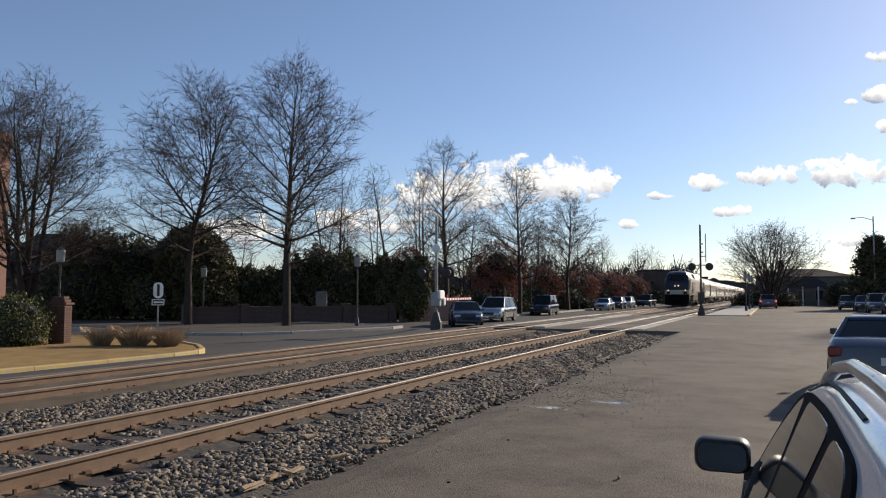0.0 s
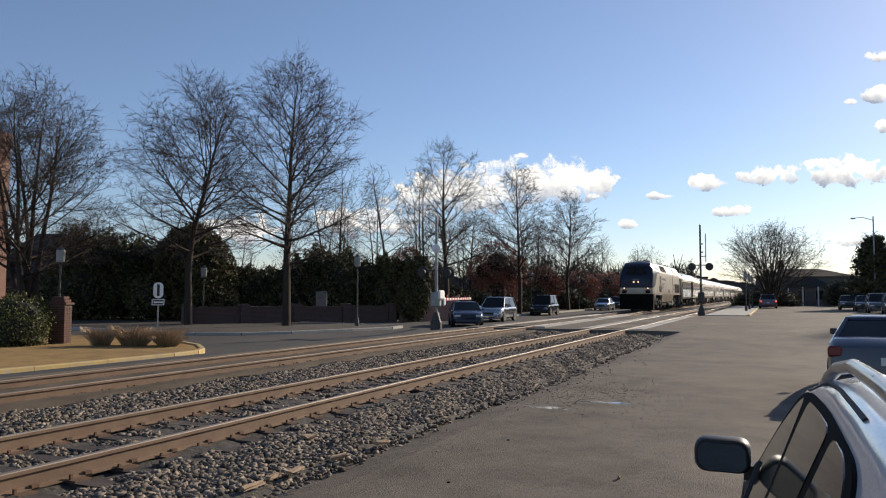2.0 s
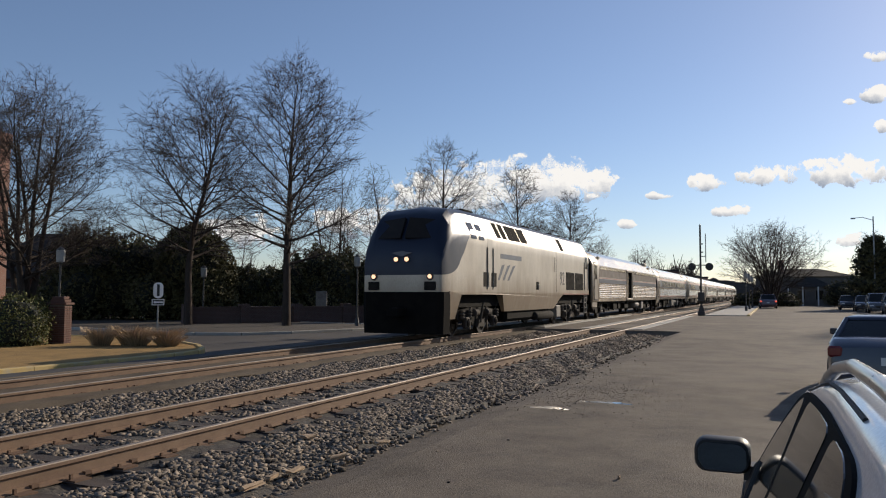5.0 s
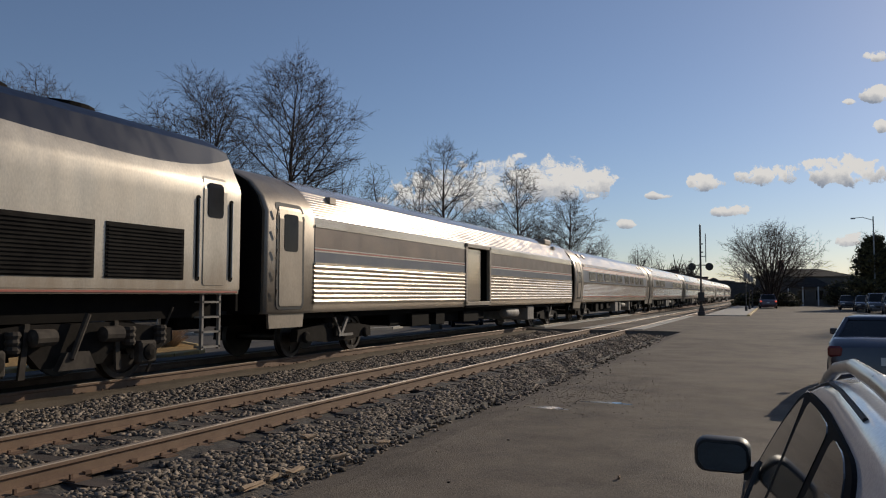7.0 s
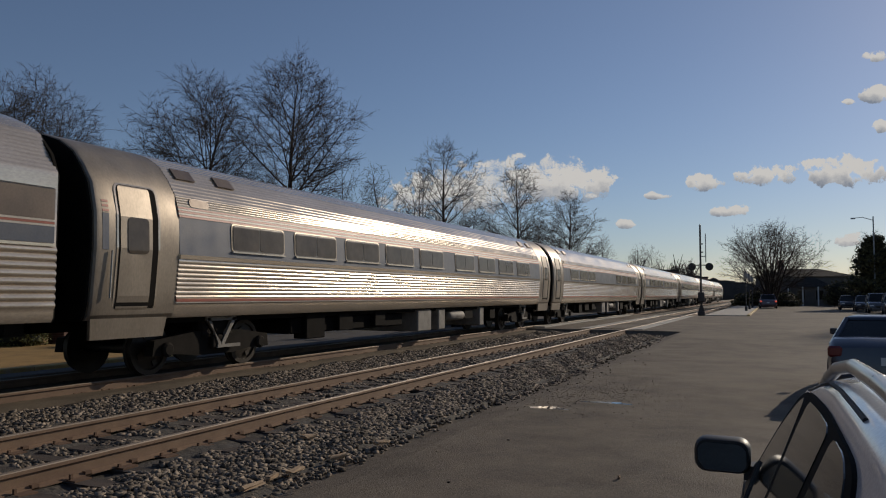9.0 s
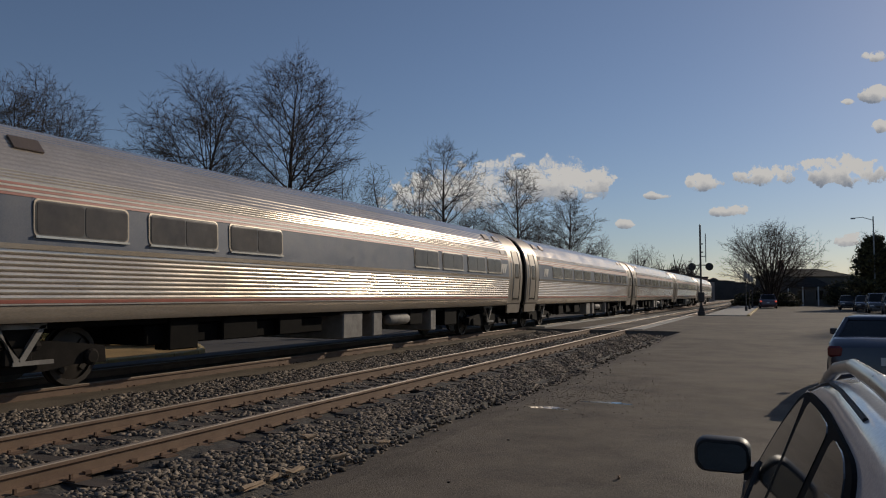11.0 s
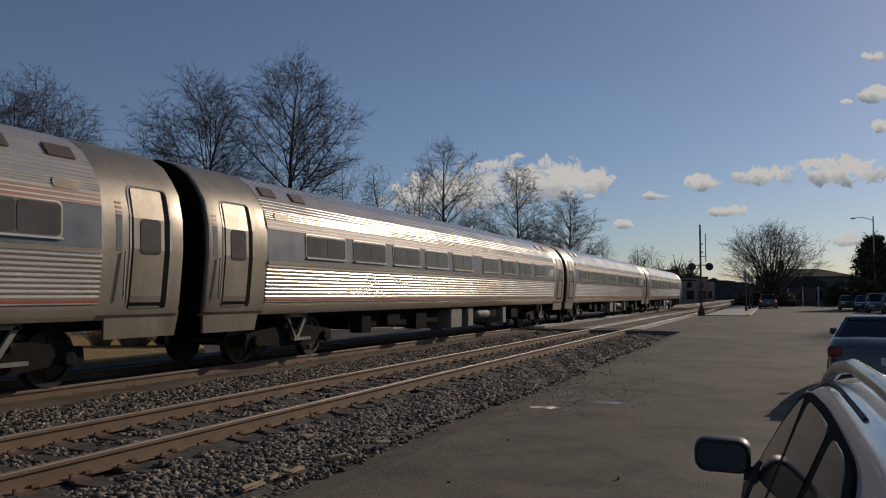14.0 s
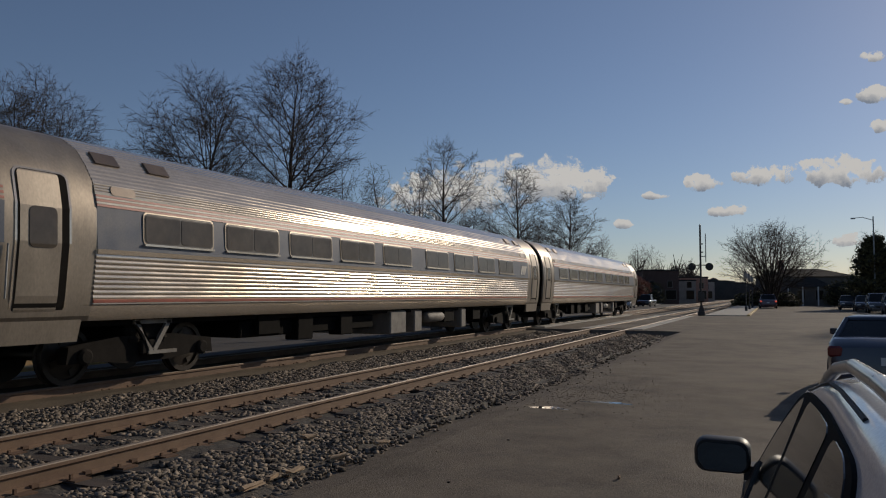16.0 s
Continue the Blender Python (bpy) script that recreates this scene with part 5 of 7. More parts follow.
def near_wagon():
    """The silver-white estate car parked beside the camera: cabin with a curved roof edge, side glass, pillars, mirror and roof rails."""
    paint = car_paint("pale_silver_paint", (0.80, 0.82, 0.86), 0.2, 0.0)
    rail_paint = car_paint("rail_grey_paint", (0.13, 0.14, 0.16), 0.35, 0.3)
    car = thing("estate_car", pose(0.83, 0.0, -0.2), "pale silver estate car with roof rails parked on asphalt", "car")
    belt = 1.035

    def flank(z):
        """Half the cabin's width at a height: the sides lean inwards."""
        return 0.744 + 0.40 * (1.478 - z)

    def brow(y):
        """Height of the side windows' upper edge."""
        return 1.487 - 0.014 * (y - 0.9) ** 2 - 0.055 * smoothstep(1.6, 2.15, y)
    rings = []
    for y, q, hood in ((0.24, 0.88, 0.80), (0.30, 0.945, 1.0), (0.42, 0.98, 1.03), (0.8, 0.995, 1.04), (1.5, 1, 1.04), (2.2, 1, 1.04), (2.7, 1, 1.04), (3.0, 0.995, 1.035), (3.4, 0.98, 1.0), (3.8, 0.955, 0.95), (4.1, 0.91, 0.86), (4.28, 0.84, 0.72), (4.32, 0.78, 0.55)):
        o = [(0.80, 0.2), (0.90, 0.28), (0.935, 0.5), (0.95, 0.5 + 0.4 * (hood - 0.5)), (0.945, hood - 0.12), (0.93, hood - 0.04), (0.90, hood), (0.4, hood + 0.02)]
        rings.append([(x * q, y, z) for x, z in o + [(-x, z) for x, z in reversed(o)]])
    part("body", Geo().loft(rings), paint, car, smooth=40)

    def section(y, top, k=1.0, arch=1.0):
        z1 = brow(y) if top is None else top
        f = flank(z1)
        o = [(flank(belt) - 0.012, belt - 0.03), (flank(0.5 * (belt + z1)) - 0.004, 0.5 * (belt + z1)), (f, z1 - 0.006)]
        o += [(f - d, z1 + z * arch) for d, z in ((0.005, 0.010), (0.014, 0.020), (0.032, 0.030), (0.09, 0.043), (0.2, 0.056), (0.42, 0.068), (f, 0.074))]
        return [(x * k, y, z) for x, z in o + [(-x, z) for x, z in reversed(o[:-1])]]
    part("cabin", Geo().loft([section(0.33, 1.36, 0.95), section(0.38, 1.42, 0.975), section(0.48, 1.465, 0.99)] + [section(y, None) for y in (0.65, 0.9, 1.2, 1.5, 1.8, 2.0, 2.12)]), paint, car, smooth=50)
    part("windscreen", Geo().loft([section(2.124, 1.415, 0.992, 0.9), section(2.36, 1.31, 0.99, 0.25), section(2.6, 1.17, 0.985, 0.15), section(2.84, 1.03, 0.98, 0.1)]), CAR_GLASS, car, "dark sloping windscreen", smooth=40)
    part("rear_window", Geo().prism(rounded(1.2, 0.34, 0.08, 4, 0, 1.24), "y", 0.318, 0.36), CAR_GLASS, car)
    for s in (-1, 1):
        sur = [(0.52, belt - 0.005), (2.86, belt - 0.005), (2.60, 1.195), (2.44, 1.29), (2.28, 1.362), (2.12, 1.420), (1.95, 1.448), (1.5, brow(1.5) - 0.012), (1.05, brow(1.05) - 0.014), (0.97, 1.462), (0.88, 1.415), (0.78, 1.32), (0.66, 1.19)]
        part("window_surround", hug(eased(sur), s, 0.003, flank), CHARCOAL, car, "black window surround")
        for outline, name in (([(1.90, 1.055), (2.78, 1.055), (2.56, 1.19), (2.40, 1.283), (2.24, 1.352), (2.09, 1.408), (1.955, 1.436)], "dark tinted front door window"),
                              ([(1.44, 1.055), (1.83, 1.055), (1.885, 1.437), (1.60, 1.455), (1.33, 1.462), (1.35, 1.40)], "dark tinted rear door window"),
                              ([(0.60, 1.06), (1.36, 1.06), (1.27, 1.40), (1.25, 1.463), (1.10, 1.466), (1.01, 1.452), (0.92, 1.40), (0.74, 1.24)], "dark tinted rear quarter window")):
            part("side_window", hug(eased(outline), s, 0.005, flank), CAR_GLASS, car, name)
        part("belt_trim", Geo().box(min(s * 0.90, s * 0.935), max(s * 0.90, s * 0.935), 0.55, 2.85, belt - 0.014, belt + 0.012, 0.004), RUBBER, car)
        # roof seam and rail on two feet
        seam = Geo()
        pts = [(s * (flank(brow(y)) - 0.016), y, brow(y) + 0.021) for y in (1.12, 1.3, 1.5, 1.7, 1.8, 1.9, 2.0, 2.08)]
        for a, b in zip(pts, pts[1:]):
            seam.tube(a, b, 0.0042, n=6)
        part("roof_seam", seam, RUBBER, car)
        rail = Geo()
        pts = [(s * (flank(brow(y)) - 0.042), y, brow(y) + z) for y, z in ((0.55, 0.03), (0.62, 0.052), (0.8, 0.060), (1.2, 0.062), (1.55, 0.060), (1.8, 0.056), (1.92, 0.047), (2.02, 0.028))]
        for a, b in zip(pts, pts[1:]):
            rail.tube(a, b, 0.0135, 0.0135, 10)
        for p in pts[1:-1]:
            rail.lathe([(0.004, -0.012), (0.0135, -0.005), (0.0135, 0.005), (0.004, 0.012)], p, "y", 10)
        part("roof_rail", rail, rail_paint, car, "dark grey roof rail", smooth=60)
        mx, my, mz = s * 0.993, 2.70, 1.148
        rings2 = []
        for y, q in ((my - 0.055, 0.96), (my - 0.045, 1.04), (my + 0.01, 1.05), (my + 0.06, 0.86), (my + 0.09, 0.45)):
            rings2.append([(u, y, v) for u, v in rounded(0.166 * q, 0.104 * q, 0.036 * q, 4, mx, mz)])
        hs = part("door_mirror", Geo().loft(rings2), BLACK, car, "door mirror in a dark housing", smooth=50)
        gl = bpy.data.materials.get("mirror_glass") or material("mirror_glass", (0.40, 0.45, 0.48), 0.02, 1.0, color2=(0.36, 0.41, 0.44), scale=1, fine=3)
        glass = Geo().prism(rounded(0.148, 0.088, 0.03, 4, 0, 0), "y", -0.005, 0.004)
        g_ob = part("mirror_glass", glass, gl, hs)
        g_ob.matrix_basis = pose(mx, my - 0.056, mz - 0.002, 3, 0, s * 4)
        part("mirror_arm", Geo().loft([[(s * x, y, z) for y, z in ((my - 0.03, mz - 0.075), (my + 0.05, mz - 0.075), (my + 0.05, mz - 0.03), (my - 0.03, mz - 0.03))] for x in (0.86, 0.93)]), BLACK, car)
        part("door_patch", hug([(2.52, belt - 0.004), (2.80, belt - 0.004), (2.66, 1.13), (2.56, 1.16)], s, 0.012, flank), BLACK, car)
        for y in (0.95, 3.45):
            car_wheel(car, s * 0.83, y, 0.33)
            part("wheel_arch", Geo().lathe([(0.37, 0), (0.385, 0.015)], (s * 0.935, y, 0.34), "x", 20), BLACK, car)
        for y in (1.42, 2.2):
            part("door_handle", Geo().box(min(s * 0.935, s * 0.972), max(s * 0.935, s * 0.972), y, y + 0.18, 0.86, 0.89, 0.008), paint, car)
        part("door_seam", Geo().box(min(s * 0.94, s * 0.953), max(s * 0.94, s * 0.953), 1.862, 1.87, 0.35, 0.98), RUBBER, car)
        part("head_lamp", Geo().box(s * 0.62 - 0.16, s * 0.62 + 0.16, 4.05, 4.26, 0.60, 0.74, 0.03), LAMP_CLEAR, car)
        part("tail_lamp", Geo().box(s * 0.80 - 0.09, s * 0.80 + 0.09, 0.235, 0.36, 0.78, 0.98, 0.03), TAIL_RED, car)
    return car


# ---- street furniture ----
def crossing_signal(m, height, arm, label):
    """A level-crossing mast with twin flashing lamps on round black targets, a relay box and a gate."""
    s = thing("crossing_signal", m, label, "crossing signal", "level-crossing signals")
    part("mast", Geo().tube((0, 0, 0), (0, 0, height), 0.075, 0.065, 10).lathe([(0.085, height), (0.02, height + 0.09)], (0, 0, 0), "z", 10), GALV if arm else LAMP_POST, s, smooth=40)
    part("base", Geo().box(-0.24, 0.24, -0.24, 0.24, -0.1, 0.32, 0.04).prism([(-0.2, 0.32), (0.2, 0.32), (0.09, 0.75), (-0.09, 0.75)], "y", -0.14, 0.14), LAMP_POST, s)
    zl = height * 0.50 if arm else height * 0.54
    part("crossarm", Geo().tube((-0.75, 0, zl + 0.12), (0.75, 0, zl + 0.12), 0.035, n=8), LAMP_POST, s)
    for q in (-1, 1):
        tgt = part("lamp_target", Geo().lathe([(0.02, -0.02), (0.27, -0.02), (0.28, 0.0), (0.27, 0.02), (0.02, 0.02)], (q * 0.60, -0.10, zl), "y", 20), BLACK, s, "round black lamp target")
        part("lamp_hood", Geo().lathe([(0.14, -0.30), (0.15, -0.28), (0.15, 0.0), (0.1, 0.02)], (q * 0.60, -0.12, zl), "y", 16), BLACK, tgt)
        part("lamp_housing", Geo().lathe([(0.06, 0.02), (0.15, 0.04), (0.13, 0.22), (0.05, 0.26)], (q * 0.60, -0.10, zl), "y", 14), BLACK, tgt)
    z = 1.35
    part("gate_mechanism", Geo().box(-0.22, 0.22, -0.32, 0.28, z - 0.35, z + 0.35, 0.05), LAMP_POST if not arm else GALV, s)
    if arm:
        part("counterweight", Geo().box(0.22, 0.34, -0.75, 0.35, z + 0.0, z + 0.42, 0.05).box(0.22, 0.34, 0.2, 0.6, z - 0.3, z + 0.12, 0.05), WHITE_PAINT, s, "white gate counterweight arm")
        a = part("gate_arm", Geo().box(0.24, 0.30, 0.3, arm, z - 0.06, z + 0.06, 0.01), WHITE_PAINT, s, "lowered white gate arm with red bands")
        n = int(arm / 0.8)
        for k in range(n):
            y = 0.7 + k * (arm - 0.9) / n
            part("red_band", Geo().box(0.236, 0.304, y, y + 0.38, z - 0.064, z + 0.064), RED_PAINT, a)
        for k in range(3):
            y = 1.2 + k * (arm - 1.8) / 2
            part("arm_lamp", Geo().box(0.24, 0.30, y, y + 0.12, z + 0.066, z + 0.22, 0.02), RED_PAINT, a)
        # white crescent bell and boards high on the mast
        part("bell", Geo().lathe([(0.05, -0.1), (0.2, -0.06), (0.22, 0.0), (0.05, 0.04)], (0, -0.05, height * 0.72), "y", 14), WHITE_PAINT, s)
    else:
        part("raised_arm", Geo().box(0.34, 0.40, -0.03, 0.03, 3.9, 6.0, 0.01).box(0.05, 0.36, -0.03, 0.03, 4.3, 4.36), GALV, s)
        for zz in (4.6, 5.2):
            part("bracket", Geo().box(-0.02, 0.2, -0.03, 0.03, zz, zz + 0.08), LAMP_POST, s)
    return s


def street_lantern(m, height, label="slim dark lamp post with a pale lantern"):
    s = thing("street_lamp", m, label, "street lamp", "street lamps")
    part("post", Geo().lathe([(0.12, -0.1), (0.12, 0.3), (0.07, 0.4), (0.05, 0.6), (0.045, height - 0.75), (0.09, height - 0.7), (0.05, height - 0.66)], n=10), LAMP_POST, s, smooth=40)
    part("lantern", Geo().lathe([(0.10, height - 0.66), (0.17, height - 0.62), (0.19, height - 0.15), (0.16, height - 0.1)], n=8), FROSTED, s, "pale glass lantern")
    part("cap", Geo().lathe([(0.2, height - 0.1), (0.12, height - 0.03), (0.03, height + 0.05)], n=8), LAMP_POST, s)
    return s


def polyline_strip(pts, width, z0, z1, c=0.02):
    """A bar of even width that follows points on the ground."""
    rings = []
    P = [Vector((*p, 0)) for p in pts]
    for k, p in enumerate(P):
        d = (P[min(k + 1, len(P) - 1)] - P[max(k - 1, 0)]).normalized()
        n = Vector((-d.y, d.x, 0)) * width / 2
        rings.append([(p.x - n.x, p.y - n.y, z0), (p.x + n.x, p.y + n.y, z0), (p.x + n.x, p.y + n.y, z1 - c), (p.x + n.x * 0.8, p.y + n.y * 0.8, z1), (p.x - n.x * 0.8, p.y - n.y * 0.8, z1), (p.x - n.x, p.y - n.y, z1 - c)])
    return Geo().loft(rings)


def brick_face(name, color, color2, mortar):
    """Bricks at true size, for walls that stay far from the camera."""
    m = material(name, color, 0.85, color2=color2, scale=2, fine=40)
    n, l = m.node_tree.nodes, m.node_tree.links
    b = n["Principled BSDF"]
    old = b.inputs["Base Color"].links[0].from_socket
    co, t, sep, cb, ad = n.new("ShaderNodeTexCoord"), n.new("ShaderNodeTexBrick"), n.new("ShaderNodeSeparateXYZ"), n.new("ShaderNodeCombineXYZ"), n.new("ShaderNodeMath")
    l.new(co.outputs["Object"], sep.inputs[0])
    l.new(sep.outputs["X"], ad.inputs[0])
    l.new(sep.outputs["Y"], ad.inputs[1])
    l.new(ad.outputs[0], cb.inputs[0])
    l.new(sep.outputs["Z"], cb.inputs[1])
    l.new(cb.outputs[0], t.inputs["Vector"])
    t.inputs["Scale"].default_value = 1.0
    t.inputs["Brick Width"].default_value, t.inputs["Row Height"].default_value, t.inputs["Mortar Size"].default_value = 0.21, 0.075, 0.006
    l.new(old, t.inputs["Color1"])
    t.inputs["Color2"].default_value = rgb(color2)
    t.inputs["Mortar"].default_value = rgb(mortar)
    l.new(t.outputs["Color"], b.inputs["Base Color"])
    return m


def taller(car, k):
    """Raises everything above the floor line in proportion."""
    for ob in car.children_recursive:
        if ob.type == "MESH" and ob.name.split(".")[0] not in ("wheelset", "painted_number"):
            for v in ob.data.vertices:
                if v.co.z > 1.1:
                    v.co.z = 1.1 + (v.co.z - 1.1) * k


# ---- structure ----
build_ground()
build_ballast()
build_track(NEAR_TRACK, "railway track with rusty rails on crushed stone")
build_track(FAR_TRACK, "second railway track half sunk in pale dirt")

# dirt that fills the far track and its shoulder up to near the rail heads
for x0, x1 in ((-13.1, -11.77), (-11.55, -10.25), (-10.03, -9.5)):
    g = Geo()
    ys = [-20 + 1.1 * k for k in range(49)]
    rng = random.Random(int(-x0 * 7))
    rows = [[(x0 + (x1 - x0) * u + rng.gauss(0, 0.03) * (0 < u < 1) + (rng.gauss(0, 0.06) if (x1 > -9.9 and u == 1) else 0), min(y, CROSS_NEAR - 0.2), -0.10 + rng.gauss(0, 0.012) - (0.06 if (x1 > -9.9 and u == 1) or (x0 < -13 and u == 0) else 0)) for u in (0, 0.25, 0.5, 0.75, 1)] for y in ys]
    part_ob = part("trackside_dirt", Geo().loft(rows, closed=False, caps=False), DIRT, smooth=80)
    tagged(part_ob, "pale compacted dirt along the rails", "dirt", kind="structure")

# level crossing: panels between and beside the rails
for centre in (NEAR_TRACK, FAR_TRACK):
    for x0, x1, mat in ((centre - 0.66, centre + 0.66, ASPHALT), (centre + 0.81, centre + 1.35, CONCRETE), (centre - 1.35, centre - 0.81, CONCRETE)):
        cp = thing("crossing_surface", pose(0, 0, 0), "crossing panels laid level with the rails", "crossing panel", "level crossing", "structure")
        for k in range(10):
            y0 = CROSS_NEAR + k * 2.34
            part("panel", Geo().box(x0, x1, y0 + 0.01, y0 + 2.33, -0.12, -0.012 - 0.004 * (k % 3) + (FAR_RISE if centre == FAR_TRACK else 0), 0.008), mat, cp)

ISLAND = [(-15.3, -12), (-15.3, 4), (-15.25, 10), (-15.15, 14), (-15.1, 16.2), (-15.25, 17.3), (-15.8, 18.2), (-17.0, 19.4), (-19.5, 20.9), (-22.5, 21.6), (-27, 21.6), (-34, 19.5), (-42, 15)]
sheet("island", ISLAND + [(-42, -12)], -0.5, -0.19, DRY_GRASS, "island of brown dormant grass behind a yellow kerb", "grass")
kb = thing("island_kerb", pose(0, 0, 0), "worn yellow-painted concrete kerb round the island", "kerb", kind="structure")
dense = []
for a, b in zip(ISLAND, ISLAND[1:]):
    n = max(1, int(math.hypot(b[0] - a[0], b[1] - a[1]) / 1.5))
    dense += [(a[0] + (b[0] - a[0]) * k / n, a[1] + (b[1] - a[1]) * k / n) for k in range(n)]
for k in range(len(dense) - 1):
    a, b = Vector(dense[k]), Vector(dense[k + 1])
    b = a + (b - a) * 0.992
    part("kerb_stone", polyline_strip([a, b], 0.17, -0.5, -0.16 + 0.004 * (k % 3)), KERB_YELLOW, kb)

VERGE = [(-60, 31), (-38, 29), (-28, 27.2), (-23.5, 26.6), (-21.6, 27.4), (-20.4, 29.4), (-19.2, 32.8), (-18.4, 35.6), (-18.6, 37.2), (-21, 38.6), (-30, 40.5)]
sheet("verge", VERGE + [(-60, 44)], -0.6, -0.27, SHADED_EARTH, "bare earth verge along the street, tree shade in its colour", "verge")
vk = thing("verge_kerb", pose(0, 0, 0), "pale concrete kerb along the verge", "kerb", kind="structure")
for a, b in zip(VERGE, VERGE[1:]):
    n = max(1, int(math.hypot(b[0] - a[0], b[1] - a[1]) / 3))
    for k in range(n):
        p, q = Vector(a) + (Vector(b) - Vector(a)) * k / n, Vector(a) + (Vector(b) - Vector(a)) * (k + 0.99) / n
        part("kerb_stone", polyline_strip([p, q], 0.16, -0.6, -0.24), CONCRETE, vk)
sheet("far_verge", [(-21.5, 52), (-20.0, 54), (-20.4, 120), (-20.4, 300), (-90, 300), (-90, 46)], -0.6, -0.29, SHADED_EARTH, "dark ground under the trees, their shade in its colour", "verge")
sheet("pavement_strip", [(-20.3, 54), (-19.9, 54), (-20.2, 260), (-20.5, 260)], -0.6, -0.23, CONCRETE, "pale kerb along the parked cars", "kerb")
sheet("platform", [(-4.6, 58.2), (-1.75, 58.2), (-1.75, 240), (-4.6, 240)], -0.4, 0.03, CONCRETE, "low pale concrete platform beside the track", "platform")
part("platform_edge", polyline_strip([(-1.65, 58.2), (-1.65, 150)], 0.2, -0.3, 0.09), KERB_YELLOW)
tagged(bpy.data.objects["platform_edge"], "yellow-painted platform kerb beside the lot", "kerb", kind="structure")

# shallow puddle on the lot, by the ballast's foot
WATER = material("puddle_water", (0.06, 0.058, 0.055), 0.03, color2=(0.05, 0.05, 0.05), scale=2, fine=8, spec=0.6)
rng = random.Random(9)
for name, cx, cy, rx, ry, z, mat, label in (("puddle", -3.08, 11.0, 0.28, 0.12, 0.002, WATER, "small shallow puddle on asphalt"), ("puddle", -2.4, 11.9, 0.36, 0.09, 0.002, WATER, "small shallow puddle on asphalt")):
    n = 26
    o = []
    for k in range(n):
        a = 2 * math.pi * k / n
        q = 1 + 0.22 * math.sin(3 * a + cx) + 0.13 * math.sin(7 * a + cy) + rng.gauss(0, 0.05)
        o.append((cx + rx * q * math.cos(a), cy + ry * q * math.sin(a)))
    sheet(name, o, -0.215, -0.2 + z, mat, label, "puddle")

SCRAP = material("weathered_wood_scrap", (0.42, 0.30, 0.19), 0.9, color2=(0.30, 0.21, 0.13), scale=8, fine=40)
rng = random.Random(77)
for x, y, w, l in ((-4.9, 7.42, 0.11, 0.15), (-4.15, 5.45, 0.05, 0.3), (-4.15, 6.1, 0.06, 0.24), (-4.1, 6.75, 0.05, 0.2), (-4.05, 7.6, 0.07, 0.16), (-4.2, 5.8, 0.05, 0.18), (-1.32, 7.05, 0.02, 0.03)):
    g = Geo().box(-w / 2, w / 2, -l / 2, l / 2, 0, 0.035, 0.008)
    g.v = [(a + rng.gauss(0, 0.008), b + rng.gauss(0, 0.01), c + rng.gauss(0, 0.005)) for a, b, c in g.v]
    ob = part("wood_scrap", g, SCRAP)
    ob.matrix_basis = pose(x, y, -0.165 if x < -4.5 else -0.2, 0, 0, rng.uniform(-20, 20))
    tagged(ob, "splintered pale scrap of wood on the gravel", "wood scrap", "wood scraps")

# ---- far buildings ----
# Backlit shade of the wall is put into this darker brick colour.
BRICK_DARK = brick_face("shaded_brick", (0.10, 0.052, 0.04), (0.075, 0.04, 0.031), (0.13, 0.11, 0.1))
BRICK_WARM = brick_face("warm_brick", (0.40, 0.20, 0.14), (0.33, 0.16, 0.11), (0.36, 0.3, 0.26))
SHINGLE = material("grey_shingles", (0.055, 0.05, 0.047), 0.95, spec=0.1, color2=(0.04, 0.037, 0.035), scale=1.5, fine=12, stretch=(1, 1, 3))
RENDER_GREY = material("grey_wall_render", (0.12, 0.11, 0.095), 0.9, color2=(0.16, 0.15, 0.14), scale=1, fine=30)
PALE_WALL = material("pale_shop_front", (0.36, 0.32, 0.28), 0.8, color2=(0.28, 0.25, 0.22), scale=1, fine=30)


def building(name, m, w, d, h, roof, wall, label, windows=(), rise=1.8, chimney=None):
    """A house front along x with real window recesses, a hipped or flat roof and eaves."""
    b = thing(name, m, label, "building")
    part("wall", Geo().box(-w / 2, w / 2, 0, d, -0.6, h), wall, b)
    if roof == "hip":
        e = 0.45
        g = Geo().add([(-w / 2 - e, -e, h), (w / 2 + e, -e, h), (w / 2 + e, d + e, h), (-w / 2 - e, d + e, h), (-w / 2 + d / 2.2, d / 2, h + rise), (w / 2 - d / 2.2, d / 2, h + rise)],
                      [(0, 1, 5, 4), (1, 2, 5), (2, 3, 4, 5), (3, 0, 4), (0, 3, 2, 1)])
        part("roof", g, SHINGLE, b)
    else:
        part("roof", Geo().box(-w / 2 - 0.1, w / 2 + 0.1, -0.1, d + 0.1, h, h + 0.3, 0.03), SHINGLE, b)
    for x, z, ww, hh in windows:
        wn_ = part("window", Geo().box(x - ww / 2 - 0.08, x + ww / 2 + 0.08, -0.05, 0.06, z - 0.08, z + hh + 0.08), BOX_PALE, b)
        part("pane", Geo().box(x - ww / 2, x + ww / 2, -0.06, 0.05, z, z + hh), DARK_GLASS, wn_)
    if chimney:
        cx, top = chimney
        part("chimney", Geo().box(cx - 0.45, cx + 0.45, d * 0.3, d * 0.3 + 0.9, h, top).box(cx - 0.52, cx + 0.52, d * 0.3 - 0.07, d * 0.3 + 0.97, top - 0.3, top, 0.03), BRICK_WARM, b)
    return b


